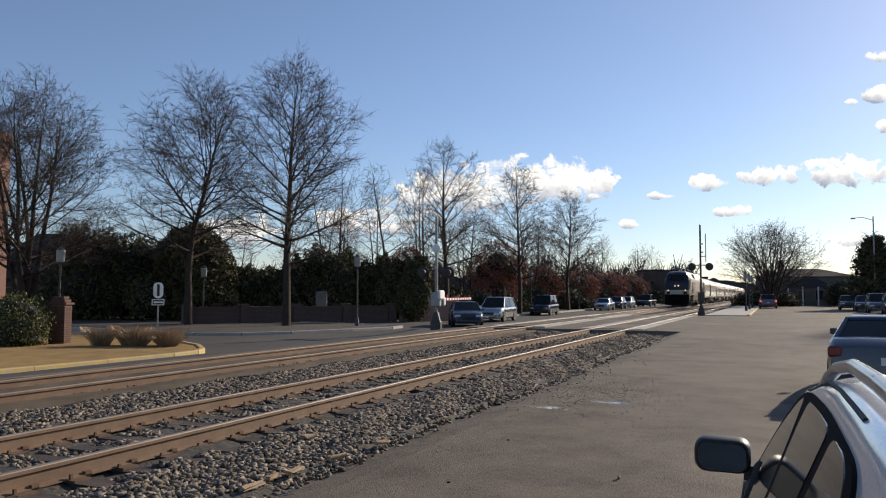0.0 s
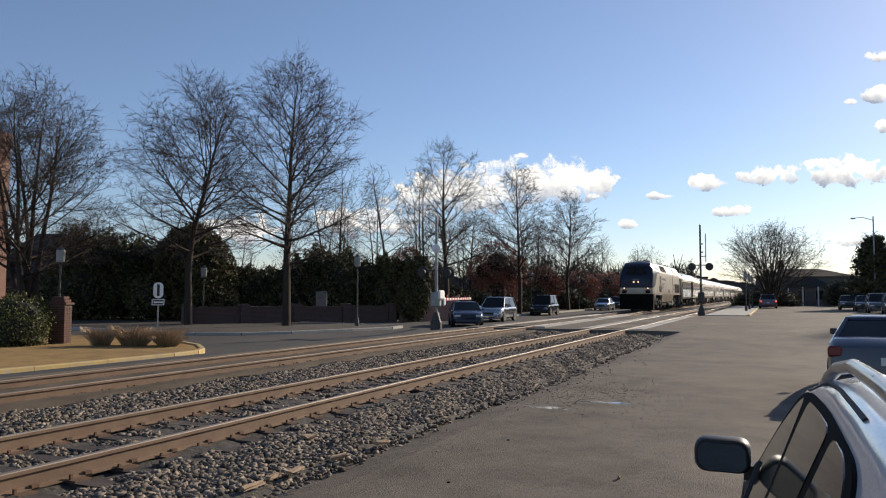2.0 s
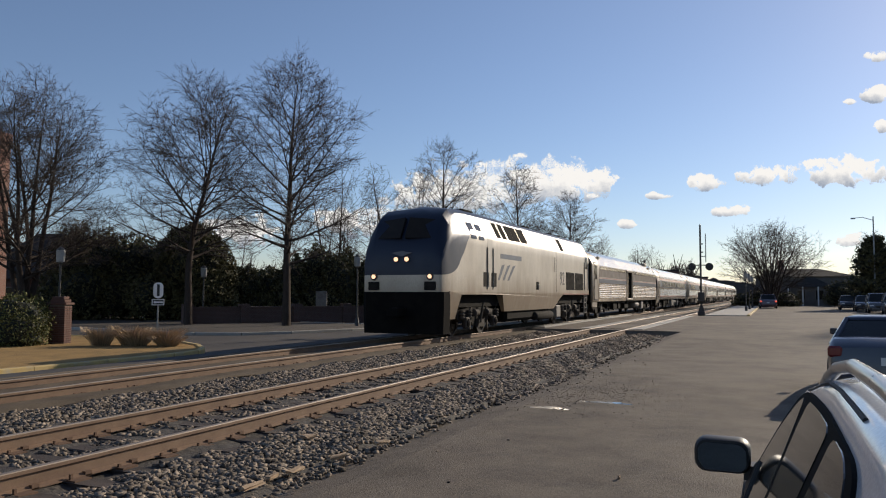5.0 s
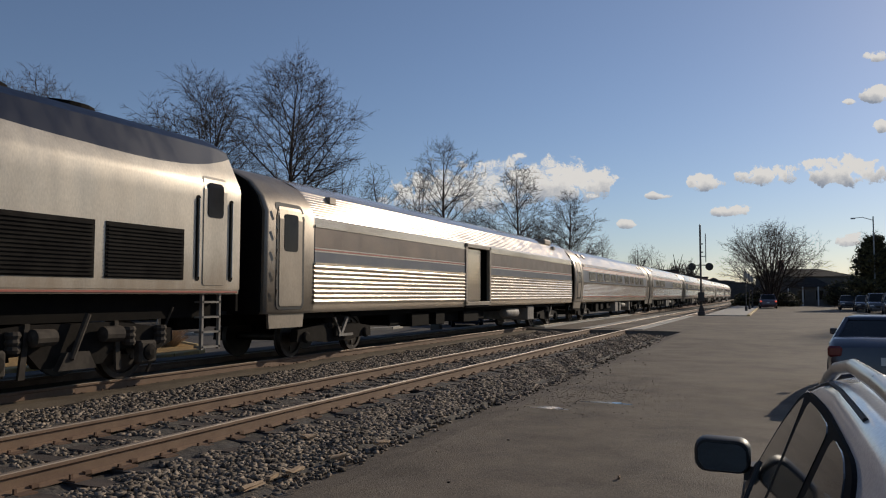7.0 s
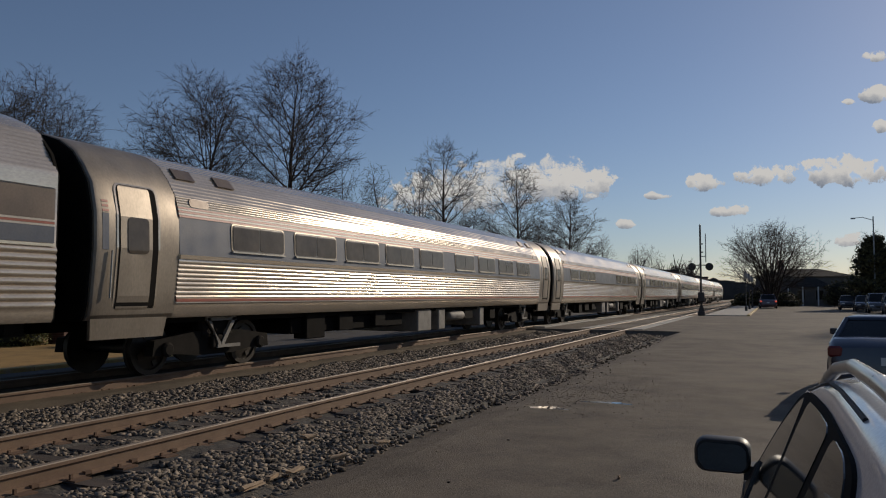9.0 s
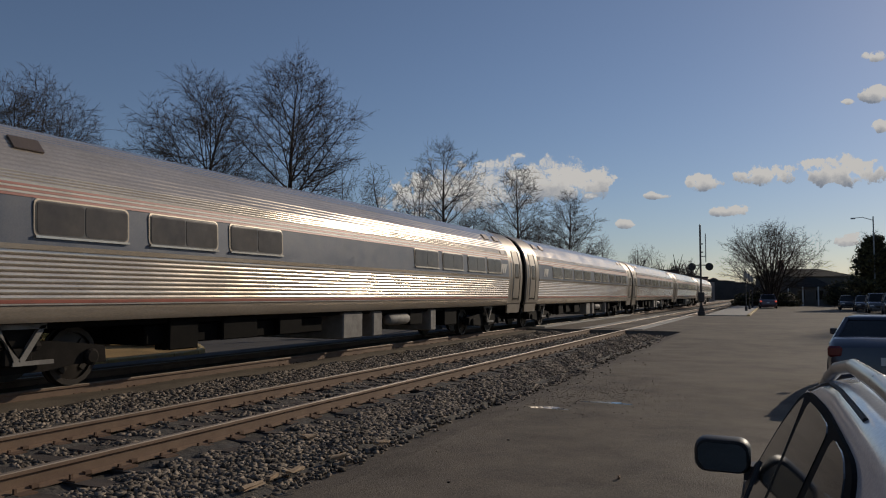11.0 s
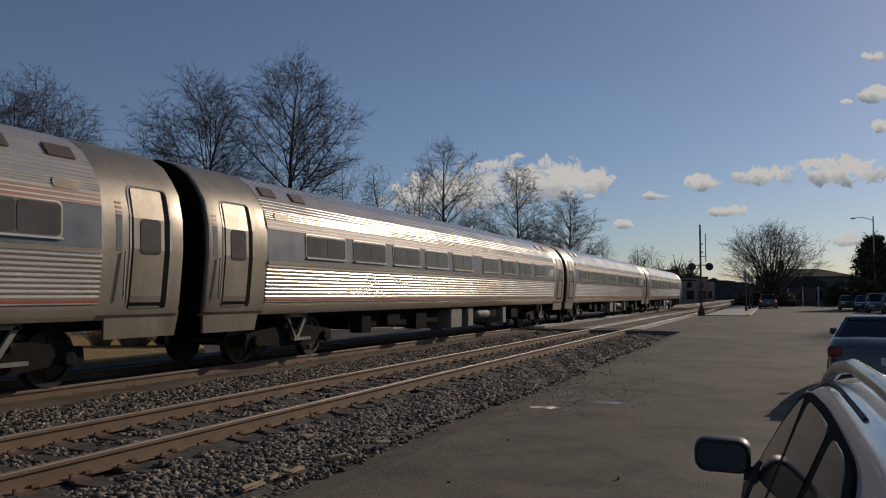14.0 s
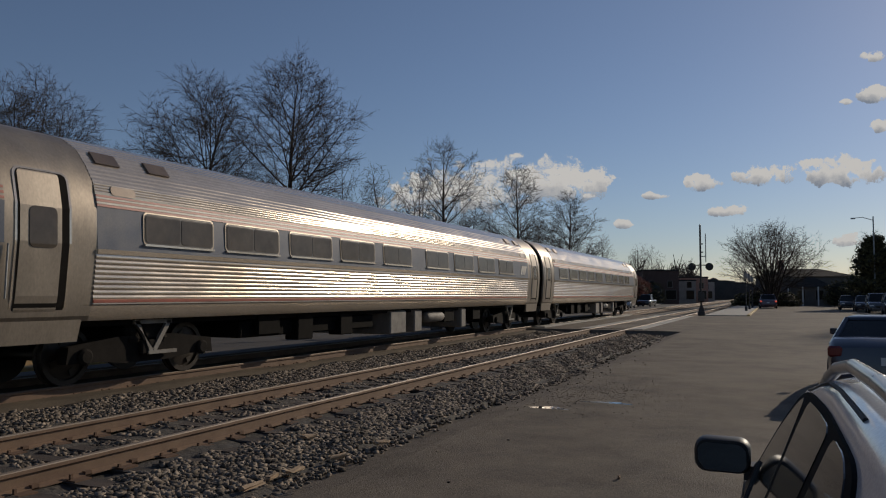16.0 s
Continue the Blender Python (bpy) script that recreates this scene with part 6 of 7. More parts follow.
building("depot_house", pose(4.3, 126, -0.03), 13.5, 10, 4.3, "hip", RENDER_GREY, "dark house with grey hipped roof beyond the car park", [(-4.5, 1.1, 1.2, 1.5), (-1.5, 1.1, 1.2, 1.5), (1.2, 0.1, 1.1, 2.2), (4.2, 1.1, 1.2, 1.5)], 1.3, (-3.2, 6.9))
pch = building("porch_wing", pose(4.9, 121.5, -0.03), 5.2, 4.2, 2.7, "hip", RENDER_GREY, "low porch wing with hipped roof", [(-1.2, 0.9, 1.0, 1.3), (1.2, 0.9, 1.0, 1.3)], 1.4)
for x in (-2.9, -1.0, 1.0, 2.9):
    part("porch_post", Geo().box(x - 0.09, x + 0.09, -0.62, -0.44, -0.1, 2.72, 0.01), WHITE_PAINT, pch)
building("brick_house", pose(-53.5, 43.5, -0.4, 0, 0, 38), 12, 9, 3.0, "hip", BRICK_DARK, "brick house with grey hipped roof behind shrubs", [(-3, 0.9, 1.1, 1.4), (0, 0.9, 1.1, 1.4), (3, 0.9, 1.1, 1.4)], 4.0, None)
ch = thing("brick_stack", pose(-51.9, 37.6, -0.4), "tall warm red brick chimney stack", "chimney")
part("shaft", Geo().box(-0.55, 0.55, -0.55, 0.55, 0, 13.2).box(-0.65, 0.65, -0.65, 0.65, 12.8, 13.6, 0.05), BRICK_WARM, ch)
for k, (x, y, w, h, wall) in enumerate(((-20.5, 156, 7, 6.4, BRICK_DARK), (-17.6, 168, 5.5, 4.6, PALE_WALL), (-16.6, 184, 6, 5.6, BRICK_WARM), (-17.5, 204, 8, 5.0, PALE_WALL))):
    building("shop_building", pose(x, y, -0.2, 0, 0, 18), w, 9, h, "flat", wall, "small main-street shop building with flat roof", [(-w * 0.28, 0.8, w * 0.28, 1.8), (w * 0.28, 0.8, w * 0.28, 1.8), (-w * 0.25, 3.2, 0.9, 1.2), (w * 0.25, 3.2, 0.9, 1.2)])

# low brick wall with piers along the verge
wall = thing("garden_wall", pose(0, 0, 0), "low dark brick wall with square piers along the verge", "wall", kind="structure")
W0, W1 = Vector((-31.0, 34.4)), Vector((-23.4, 45.2))
wd = (W1 - W0).normalized()
wn2 = Vector((-wd.y, wd.x))


def wall_run(a, b, thick, z0, z1, mat, name):
    n = Vector((-(b - a).y, (b - a).x)).normalized() * thick / 2
    o = [tuple(a + n), tuple(b + n), tuple(b - n), tuple(a - n)]
    part(name, Geo().prism(o, "z", z0, z1), mat, wall)


wall_run(W0, W1, 0.3, -0.5, 0.62, BRICK_DARK, "wall_body")
wall_run(W0 - wd * 0.02, W1 + wd * 0.02, 0.4, 0.62, 0.70, BRICK_DARK, "coping")
for k in range(5):
    c = W0 + (W1 - W0) * k / 4
    wall_run(c - wd * 0.28, c + wd * 0.28, 0.56, -0.5, 0.86, BRICK_DARK, "pier")
W2 = Vector((-21.4, 48.4))
wall_run(W1 + wd * 1.6, W2 + wd * 1.2, 0.3, -0.5, 1.1, BRICK_WARM, "wall_body")
for p in (W1 + wd * 0.9, W1 + wd * 1.5, W2 + wd * 1.4):
    wall_run(p - wd * 0.2, p + wd * 0.2, 0.42, -0.5, 1.35, BRICK_WARM, "pier")
UTIL = thing("utility_cabinet", pose(-27.0, 42.3, -0.35, 0, 0, 30), "pale grey utility cabinet beside the wall", "cabinet")
part("cabinet_body", Geo().box(-0.36, 0.36, -0.2, 0.2, 0.0, 2.0, 0.03), BOX_PALE, UTIL)

# ---- island: brick pier, sign, shrub and grass ----
pier = thing("brick_pier", pose(-21.8, 18.2, -0.2, 0, 0, 25), "square brick pier with stepped cap on the island", "pier")
PIER_BRICKS = [Geo().box(-0.078, 0.078, -0.05, 0.05, -0.031, 0.031, 0.004), Geo().box(-0.05, 0.05, -0.05, 0.05, -0.031, 0.031, 0.004)]
core = part("core", Geo().box(-0.24, 0.24, -0.24, 0.24, -0.1, 1.3), MORTAR, pier)
brick_mesh = None
for row in range(17):
    z = 0.02 + 0.074 * row
    for sx, sy, turn in ((0, -1, 0), (0, 1, 180), (1, 0, 90), (-1, 0, 270)):
        off = 0.055 if row % 2 else -0.055
        for k in (-1, 0, 1):
            u = k * 0.165 + off * 0.3
            if brick_mesh is None:
                ob = part("brick", PIER_BRICKS[0], BRICK, pier)
                brick_mesh = ob.data
            else:
                ob = new("brick", brick_mesh)
                ob.parent = pier
            ob.matrix_basis = pose(0, 0, z, 0, 0, turn) @ pose(u, -0.212, 0)
part("cap", Geo().box(-0.32, 0.32, -0.32, 0.32, 1.28, 1.36, 0.015).box(-0.24, 0.24, -0.24, 0.24, 1.36, 1.46, 0.015).box(-0.2, 0.2, -0.2, 0.2, 1.46, 1.56, 0.02), BRICK, pier)

sign = thing("road_sign", pose(-22.6, 23.4, -0.4, 0, 0, 42), "white road sign with a dark bar above a small arrow plate", "road sign")
part("post", Geo().box(-0.03, 0.03, 0.01, 0.05, 0, 2.3, 0.004), GALV, sign)
pl_ = part("sign_plate", Geo().prism(rounded(0.38, 0.62, 0.16, 5, 0, 2.0), "y", -0.006, 0.006), WHITE_PAINT, sign)
part("dark_bar", Geo().box(-0.05, 0.05, -0.010, 0, 1.77, 2.24, 0.0), BLACK, pl_)
ap = part("arrow_plate", Geo().box(-0.235, 0.235, -0.008, 0.006, 1.40, 1.64, 0.004), WHITE_PAINT, sign)
part("plate_border", Geo().box(-0.205, 0.205, -0.011, 0, 1.43, 1.61), [BLACK], ap)
part("arrow", Geo().prism([(-0.18, 1.52), (-0.1, 1.585), (-0.1, 1.55), (0.18, 1.55), (0.18, 1.49), (-0.1, 1.49), (-0.1, 1.455)], "y", -0.018, 0), WHITE_PAINT, ap)

shrub("round_shrub", pose(-22.3, 17.0, -0.25), [(0, 0, 0.75, 1.05, 1.0, 0.95), (0.3, -0.2, 0.5, 0.9, 0.9, 0.7), (-0.6, 0.1, 0.6, 0.9, 0.9, 0.8)], 9000, 0.05, LEAF_CLIPPED, 31, "clipped round evergreen shrub on the island")
for k, (x, y, hgt) in enumerate(((-19.6, 17.9, 0.58), (-19.0, 18.5, 0.6), (-18.45, 18.3, 0.5), (-17.9, 18.9, 0.55), (-17.5, 18.6, 0.34))):
    tuft(pose(x, y, -0.2), 60 + k, 520, hgt, "clump of dry straw-coloured ornamental grass")

street_lantern(pose(-21.0, 36.5, -0.28), 3.9)
street_lantern(pose(-29.2, 24.3, -0.3), 3.8)
street_lantern(pose(-31.6, 36.4, -0.28), 3.4)
street_lantern(pose(-20.9, 69, -0.3), 3.9)
street_lantern(pose(-20.9, 88, -0.3), 3.9)
crossing_signal(pose(-14.5, 32.6, -0.12, 0, 0, 12), 5.2, 8.2, "grey level-crossing mast with lowered white gate")
crossing_signal(pose(-4.85, 58.6, -0.03, 0, 0, 8), 6.6, 0, "dark level-crossing mast with twin black lamp targets")
for k, (x, y, h) in enumerate(((-2.3, 75, 3.6), (-2.25, 84, 3.6), (-2.2, 93, 3.6))):
    street_lantern(pose(x, y, 0.03), h, "thin platform lamp post with small lantern")
lamp = thing("highway_lamp", pose(9.8, 91, -0.03), "tall grey road lamp with a curved arm", "street lamp")
part("mast", Geo().tube((0, 0, 0), (0, 0, 9.8), 0.1, 0.06, 8), GALV, lamp)
part("arm", Geo().tube((0, 0, 9.4), (-1.0, 0, 9.75), 0.035, n=6).tube((-1.0, 0, 9.75), (-1.7, 0, 9.7), 0.03, n=6), GALV, lamp)
part("lamp_head", Geo().box(-2.1, -1.65, -0.12, 0.12, 9.58, 9.72, 0.03), GALV, lamp)

# ---- vehicles ----
near_wagon()
vehicle("parked_sedan", "dark blue saloon with red tail lamps parked on asphalt", pose(1.90, 15.4, -0.2, 0, 0, -7), car_paint("slate_blue_paint", (0.014, 0.018, 0.034), 0.3, 0.1), "sedan", 4.75, 1.84, 1.33, "parked cars")
vehicle("waiting_sedan", "dark blue saloon waiting at the lowered gate", pose(-16.6, 41.5, -0.37, 0, 0, 206), car_paint("navy_paint", (0.03, 0.04, 0.07)), "sedan", 4.6, 1.78, 1.42, "cars in the street")
vehicle("silver_estate", "silver sport-utility car with sun glinting on its bonnet", pose(-17.6, 50.0, -0.37, 0, 0, 184), car_paint("silver_paint", (0.5, 0.5, 0.5), 0.16, 0.8), "suv", 4.6, 1.8, 1.68, "cars in the street")
vehicle("dark_off_roader", "black off-road car parked along the street", pose(-18.9, 66.5, -0.37, 0, 0, 182), car_paint("black_car_paint", (0.02, 0.02, 0.022)), "suv", 4.3, 1.8, 1.8, "cars in the street")
vehicle("silver_sedan", "silver saloon parked along the street", pose(-18.4, 90.5, -0.37, 0, 0, 180), car_paint("light_silver_paint", (0.55, 0.57, 0.58), 0.2, 0.7), "sedan", 4.6, 1.78, 1.45, "cars in the street")
vehicle("dark_hatchback", "dark car parked along the street", pose(-18.4, 98.5, -0.37, 0, 0, 180), car_paint("graphite_paint", (0.05, 0.05, 0.055)), "suv", 4.4, 1.8, 1.6, "cars in the street")
vehicle("pale_hatchback", "pale car parked along the street", pose(-18.5, 106, -0.37, 0, 0, 180), car_paint("pale_paint", (0.5, 0.5, 0.5)), "suv", 4.4, 1.8, 1.6, "cars in the street")
vehicle("black_pickup", "black pickup truck parked by the shops", pose(-17.6, 118, -0.3, 0, 0, 176), car_paint("gloss_black_paint", (0.02, 0.02, 0.02)), "pickup", 5.4, 1.95, 1.85, "cars in the street")
vehicle("leaving_car", "dark red saloon with tail lamps lit in the lot", pose(-0.6, 95, -0.03, 0, 0, 2), car_paint("dark_maroon_paint", (0.07, 0.035, 0.045)), "sedan", 4.8, 1.85, 1.6, "cars in the lot", glow("lit_tail_lamp", (1.0, 0.12, 0.06), 1.0))
for k, (x, y, col, st, h) in enumerate(((7.2, 90, (0.03, 0.03, 0.035), "sedan", 1.5), (7.9, 82, (0.06, 0.06, 0.065), "sedan", 1.5), (8.3, 75.5, (0.16, 0.16, 0.165), "suv", 1.7), (8.9, 69.5, (0.10, 0.12, 0.15), "suv", 1.75))):
    vehicle("lot_car", ("dark saloon", "charcoal saloon", "grey estate car", "blue-grey estate car")[k] + " parked in a row at the lot's edge", pose(x, y, -0.03, 0, 0, 178), car_paint("lot_paint", col), st, 4.6, 1.8, h, "cars in the lot")

# ---- trees and shrubs ----
TREES = [
    # seed, x, y, height, spread, trunk radius, clear stem, stems, density, roundness
    (11, -40.6, 31.4, 14.1, 5.5, 0.36, 0.20, 6, 1.15, 0.9), (12, -30.2, 33.6, 13.9, 4.1, 0.25, 0.27, 1, 1.3, 0.7), (13, -24.6, 35.0, 14.7, 4.2, 0.26, 0.26, 1, 1.3, 0.4),
    (14, -31.2, 51.2, 13.4, 3.4, 0.22, 0.2, 2, 0.62, 0.7), (15, -32.4, 61.7, 13.4, 2.8, 0.18, 0.22, 1, 0.6, 0.5), (16, -22.8, 53.2, 13.3, 3.4, 0.24, 0.25, 1, 1.05, 0.8),
    (17, -27.9, 60.0, 13.0, 3.0, 0.20, 0.2, 2, 0.58, 0.6), (18, -21.3, 66.6, 13.2, 3.4, 0.24, 0.22, 1, 1.1, 0.4), (19, -21.0, 83.4, 12.5, 3.9, 0.22, 0.18, 1, 1.1, 0.5), (20, -0.2, 108, 10.6, 6.6, 0.36, 0.16, 9, 0.72, 1.2)]
made = []
for sd, x, y, h, sp, r, cl, fk, de, rt in TREES:
    t_ = bare_tree("bare_tree", sd, h, sp, "tall leafless street tree with fine grey twigs" if fk == 1 else "many-stemmed leafless tree with a broad crown", r, cl, fk, de, rt, 0.006 if y < 60 else 0.008 if y < 100 else 0.0085)
    t_.matrix_basis = pose(x, y, -0.32)
    made.append(t_)
for src, x, y, s, rz in ((3, -35.5, 66, 0.95, 70), (4, -38, 60, 0.8, 200), (5, -29, 74, 0.85, 100), (4, -25, 80, 0.8, 40), (3, -27, 92, 0.85, 10), (6, -24, 100, 0.75, 150), (4, -24.5, 118, 0.8, 80), (3, -26, 128, 0.8, 20), (6, -29, 136, 0.85, 90), (3, -24, 152, 0.85, 160), (6, -30, 108, 0.8, 30), (4, -46, 58, 0.62, 120),
                         (3, -42, 70, 0.75, 20), (6, -29.5, 186, 0.98, 60), (4, -26.5, 190, 1.0, 20), (5, 11.9, 38, 0.85, 30), (2, 14, 57, 0.85, 200), (3, 16, 104, 0.8, 130), (6, -23, 140, 0.7, 10), (3, -23, 165, 0.7, 200), (6, 14, 135, 0.9, 30), (4, -36, 84, 0.9, 300), (6, -31, 96, 0.85, 260), (3, -33, 56, 0.72, 80), (6, -35, 58, 0.7, 140), (3, -30, 64, 0.75, 250), (6, -27, 67, 0.7, 30), (6, -43, 62, 0.66, 60), (3, -26, 73, 0.7, 110), (6, -23.5, 78, 0.66, 220), (3, -22.6, 92, 0.7, 300), (4, -34, 72, 0.9, 45)):
    c = copy_thing(made[src], pose(x, y, -0.32, 0, 0, rz))
    c.scale = (s, s, s)


def lumps_row(seed, n, w, h, d):
    rng = random.Random(seed)
    out = []
    for k in range(n):
        x = -w / 2 + w * (k + 0.5) / n + rng.uniform(-0.3, 0.3)
        hh = h * rng.uniform(0.78, 1.0)
        out += [(x, rng.uniform(-0.3, 0.3) * d, hh * 0.55, w / n * 0.85, d * 0.6, hh * 0.47), (x + rng.uniform(-0.5, 0.5), rng.uniform(-0.4, 0.4) * d, hh * 0.28, w / n * 0.95, d * 0.7, hh * 0.3)]
    return out


shrub("evergreen_hedge", pose(-40.6, 39.4, -0.35, 0, 0, 24), lumps_row(1, 5, 9.4, 6.7, 4.0), 30000, 0.13, LEAF_DARK, 1, "tall dark rounded evergreen hedge", "hedge")
shrub("evergreen_tree", pose(-35.6, 40.2, -0.35, 0, 0, 24), [(0, 0, 3.3, 2.7, 2.5, 3.0), (-0.4, 0.3, 4.5, 2.1, 1.9, 1.95), (0.7, -0.3, 2.0, 2.2, 2.2, 2.0), (0.3, 0, 1.2, 2.5, 2.3, 1.3)], 26000, 0.13, LEAF_DARK, 2, "dense dark round-topped evergreen tree", "tree", "", 0.2)
EVER = [(-34.0, 46.2, 4.2, 4.2, 3), (-30.8, 47.6, 4.4, 5.5, 4), (-28.4, 50.2, 4.2, 5.4, 5), (-26.2, 51.5, 3.4, 4.9, 6), (-36.5, 50.0, 5.0, 4.0, 15)]
for x, y, w, h, sd in EVER:
    shrub("evergreen_shrub", pose(x, y, -0.35, 0, 0, 26), lumps_row(sd, 3, w, h, 2.6), 15000, 0.13, LEAF_DARK, sd, "dark ragged evergreen shrub behind the wall", "shrub", "shrubs behind the wall")
for x, y, w, h, sd in ((-27.0, 55.0, 3.6, 5.7, 7), (-24.3, 69.0, 5.4, 7.2, 8), (-24.0, 84, 4.2, 5.2, 9), (-22.6, 96, 5.0, 5.0, 10), (-27.5, 78, 5.0, 5.0, 11), (-22.0, 110, 6, 5.2, 12), (-21.8, 128, 6.5, 5.4, 13)):
    shrub("russet_tree", pose(x, y, -0.35, 0, 0, 18), [(0, 0, h * 0.68, w * 0.42, w * 0.4, h * 0.30), (-w * 0.24, 0, h * 0.56, w * 0.32, w * 0.32, h * 0.24), (w * 0.24, 0.2, h * 0.54, w * 0.32, w * 0.32, h * 0.24), (0, 0, h * 0.3, w * 0.4, w * 0.4, h * 0.28)], 9000, 0.11, LEAF_RED, sd, "small tree still holding russet withered leaves", "tree", "russet trees", 0.1, 0.45)
shrub("broadleaf_shrub", pose(-21.9, 46.0, -0.35), [(0, 0, 2.2, 1.0, 1.0, 2.0), (0.3, 0, 3.4, 0.7, 0.7, 1.1), (-0.4, 0, 1.3, 1.1, 1.0, 1.2)], 7000, 0.11, LEAF_DARK, 16, "upright glossy evergreen shrub by the brick piers", "shrub")
for x, y, w, h, sd in ((-25.5, 62, 6, 2.6, 21), (-24.5, 75, 7, 2.8, 22), (-23.5, 90, 9, 3.0, 23), (-22.8, 106, 10, 3.2, 24), (-22.6, 124, 12, 3.6, 25), (-23.0, 146, 14, 4.2, 26), (-40, 56, 9, 3.6, 27), (-48, 52, 9, 3.6, 28)):
    shrub("dark_thicket", pose(x, y, -0.35, 0, 0, 75 if x > -30 else 25), lumps_row(sd, 4, w, h, 2.4), 8000, 0.14, LEAF_DARK, sd, "dark winter thicket along the street", "shrub", "thickets along the street")
def conifer_sprays(seed, height, reach):
    rng = random.Random(seed)
    out = []
    z = 1.2
    while z < height:
        t = z / height
        for k in range(8 if t < 0.7 else 5):
            a, ln = rng.uniform(0, 6.283), reach * (1 - t) ** 0.75 * rng.uniform(0.55, 1.12) + 0.25
            for j in range(4):
                u = (j + 0.7) / 4
                out.append((ln * u * math.cos(a), ln * u * math.sin(a), z - 0.25 * u * ln * 0.4 + 0.25 * u * u * ln, 0.45 + 0.4 * (1 - u), 0.45 + 0.4 * (1 - u), rng.uniform(0.25, 0.6)))
        z += 0.62
    out.append((0, 0, height, 0.22, 0.22, 0.5))
    return out


for x, y, h, r, sd in ((9.9, 92, 7.9, 3.6, 41), (12.6, 94, 8.4, 3.6, 44)):
    shrub("conifer", pose(x, y, -0.05), conifer_sprays(sd, h, r), 19000, 0.14, LEAF_DARK, sd, "big ragged dark conifer beside the lot", "tree", "conifers by the lot", 0.24, 0.5)
shrub("dark_shrub", pose(-1.0, 113, -0.05), lumps_row(42, 4, 7, 2.3, 3), 6000, 0.14, LEAF_DARK, 42, "dark shrubs in front of the house", "shrub")
shrub("dark_shrub", pose(13, 115, -0.05), lumps_row(43, 4, 11, 3.8, 3), 8000, 0.14, LEAF_DARK, 43, "dark shrubs beside the house", "shrub")


def far_woods():
    """A belt of distant leafless wood that closes the horizon."""
    rng = np.random.default_rng(8)
    segs = []
    for k in range(800):
        a = rng.uniform(-1.35, 1.0)
        r = rng.uniform(225, 300)
        x, y = r * math.sin(a) - 10, r * math.cos(a)
        if abs(x + 9) < 16 and y > 0:
            continue
        h = rng.uniform(7, 12) * (0.75 if x > -10 else 1.25)
        segs.append((x, y, -0.5, x + rng.normal(0, 0.4), y, h * 0.55, 0.16, 0.1))
        for j in range(16):
            z = h * rng.uniform(0.2, 0.7)
            b, ln = rng.uniform(0, 6.28), rng.uniform(1.2, 3.0)
            segs.append((x, y, z, x + ln * math.cos(b), y + ln * math.sin(b), z + rng.uniform(0.5, h * 0.4), 0.14, 0.06))
            segs.append((x + 0.5 * ln * math.cos(b), y + 0.5 * ln * math.sin(b), z + 0.7, x + 1.1 * ln * math.cos(b + 0.4), y + 1.1 * ln * math.sin(b + 0.4), z + rng.uniform(1.2, h * 0.4), 0.12, 0.06))
    ob = new("far_woods", tubes_mesh("far_woods", segs, TWIG, 3))
    tagged(ob, "distant belt of leafless grey-brown woodland", "woods", kind="stuff")
    v, f = [], []
    n = 900
    for k in range(n):
        a = -1.6 + 3.0 * k / (n - 1)
        ease = smoothstep(0.02, -0.12, a)
        r = 300
        hgt = 4.6 + 4.2 * ease + 1.1 * noise.noise(Vector((k * 0.07, 0, 0))) + 0.8 * noise.noise(Vector((k * 0.31, 4, 0))) + rng.uniform(-0.35, 0.35)
        v += [(r * math.sin(a), r * math.cos(a), -1), (r * math.sin(a), r * math.cos(a), hgt), ((r + 40) * math.sin(a), (r + 40) * math.cos(a), hgt * 0.9), ((r + 40) * math.sin(a), (r + 40) * math.cos(a), -1)]
    for k in range(n - 1):
        for j in range(3):
            f.append((k * 4 + j, k * 4 + 4 + j, k * 4 + 5 + j, k * 4 + 1 + j))
    ob = new("far_hedge", raw_mesh("far_hedge", np.array(v), np.array(f), material("distant_wood", (0.085, 0.07, 0.06), 0.95, color2=(0.06, 0.052, 0.045), scale=0.3, fine=2)))
    tagged(ob, "low dark tree line on the horizon", "woods", kind="stuff")


far_woods()

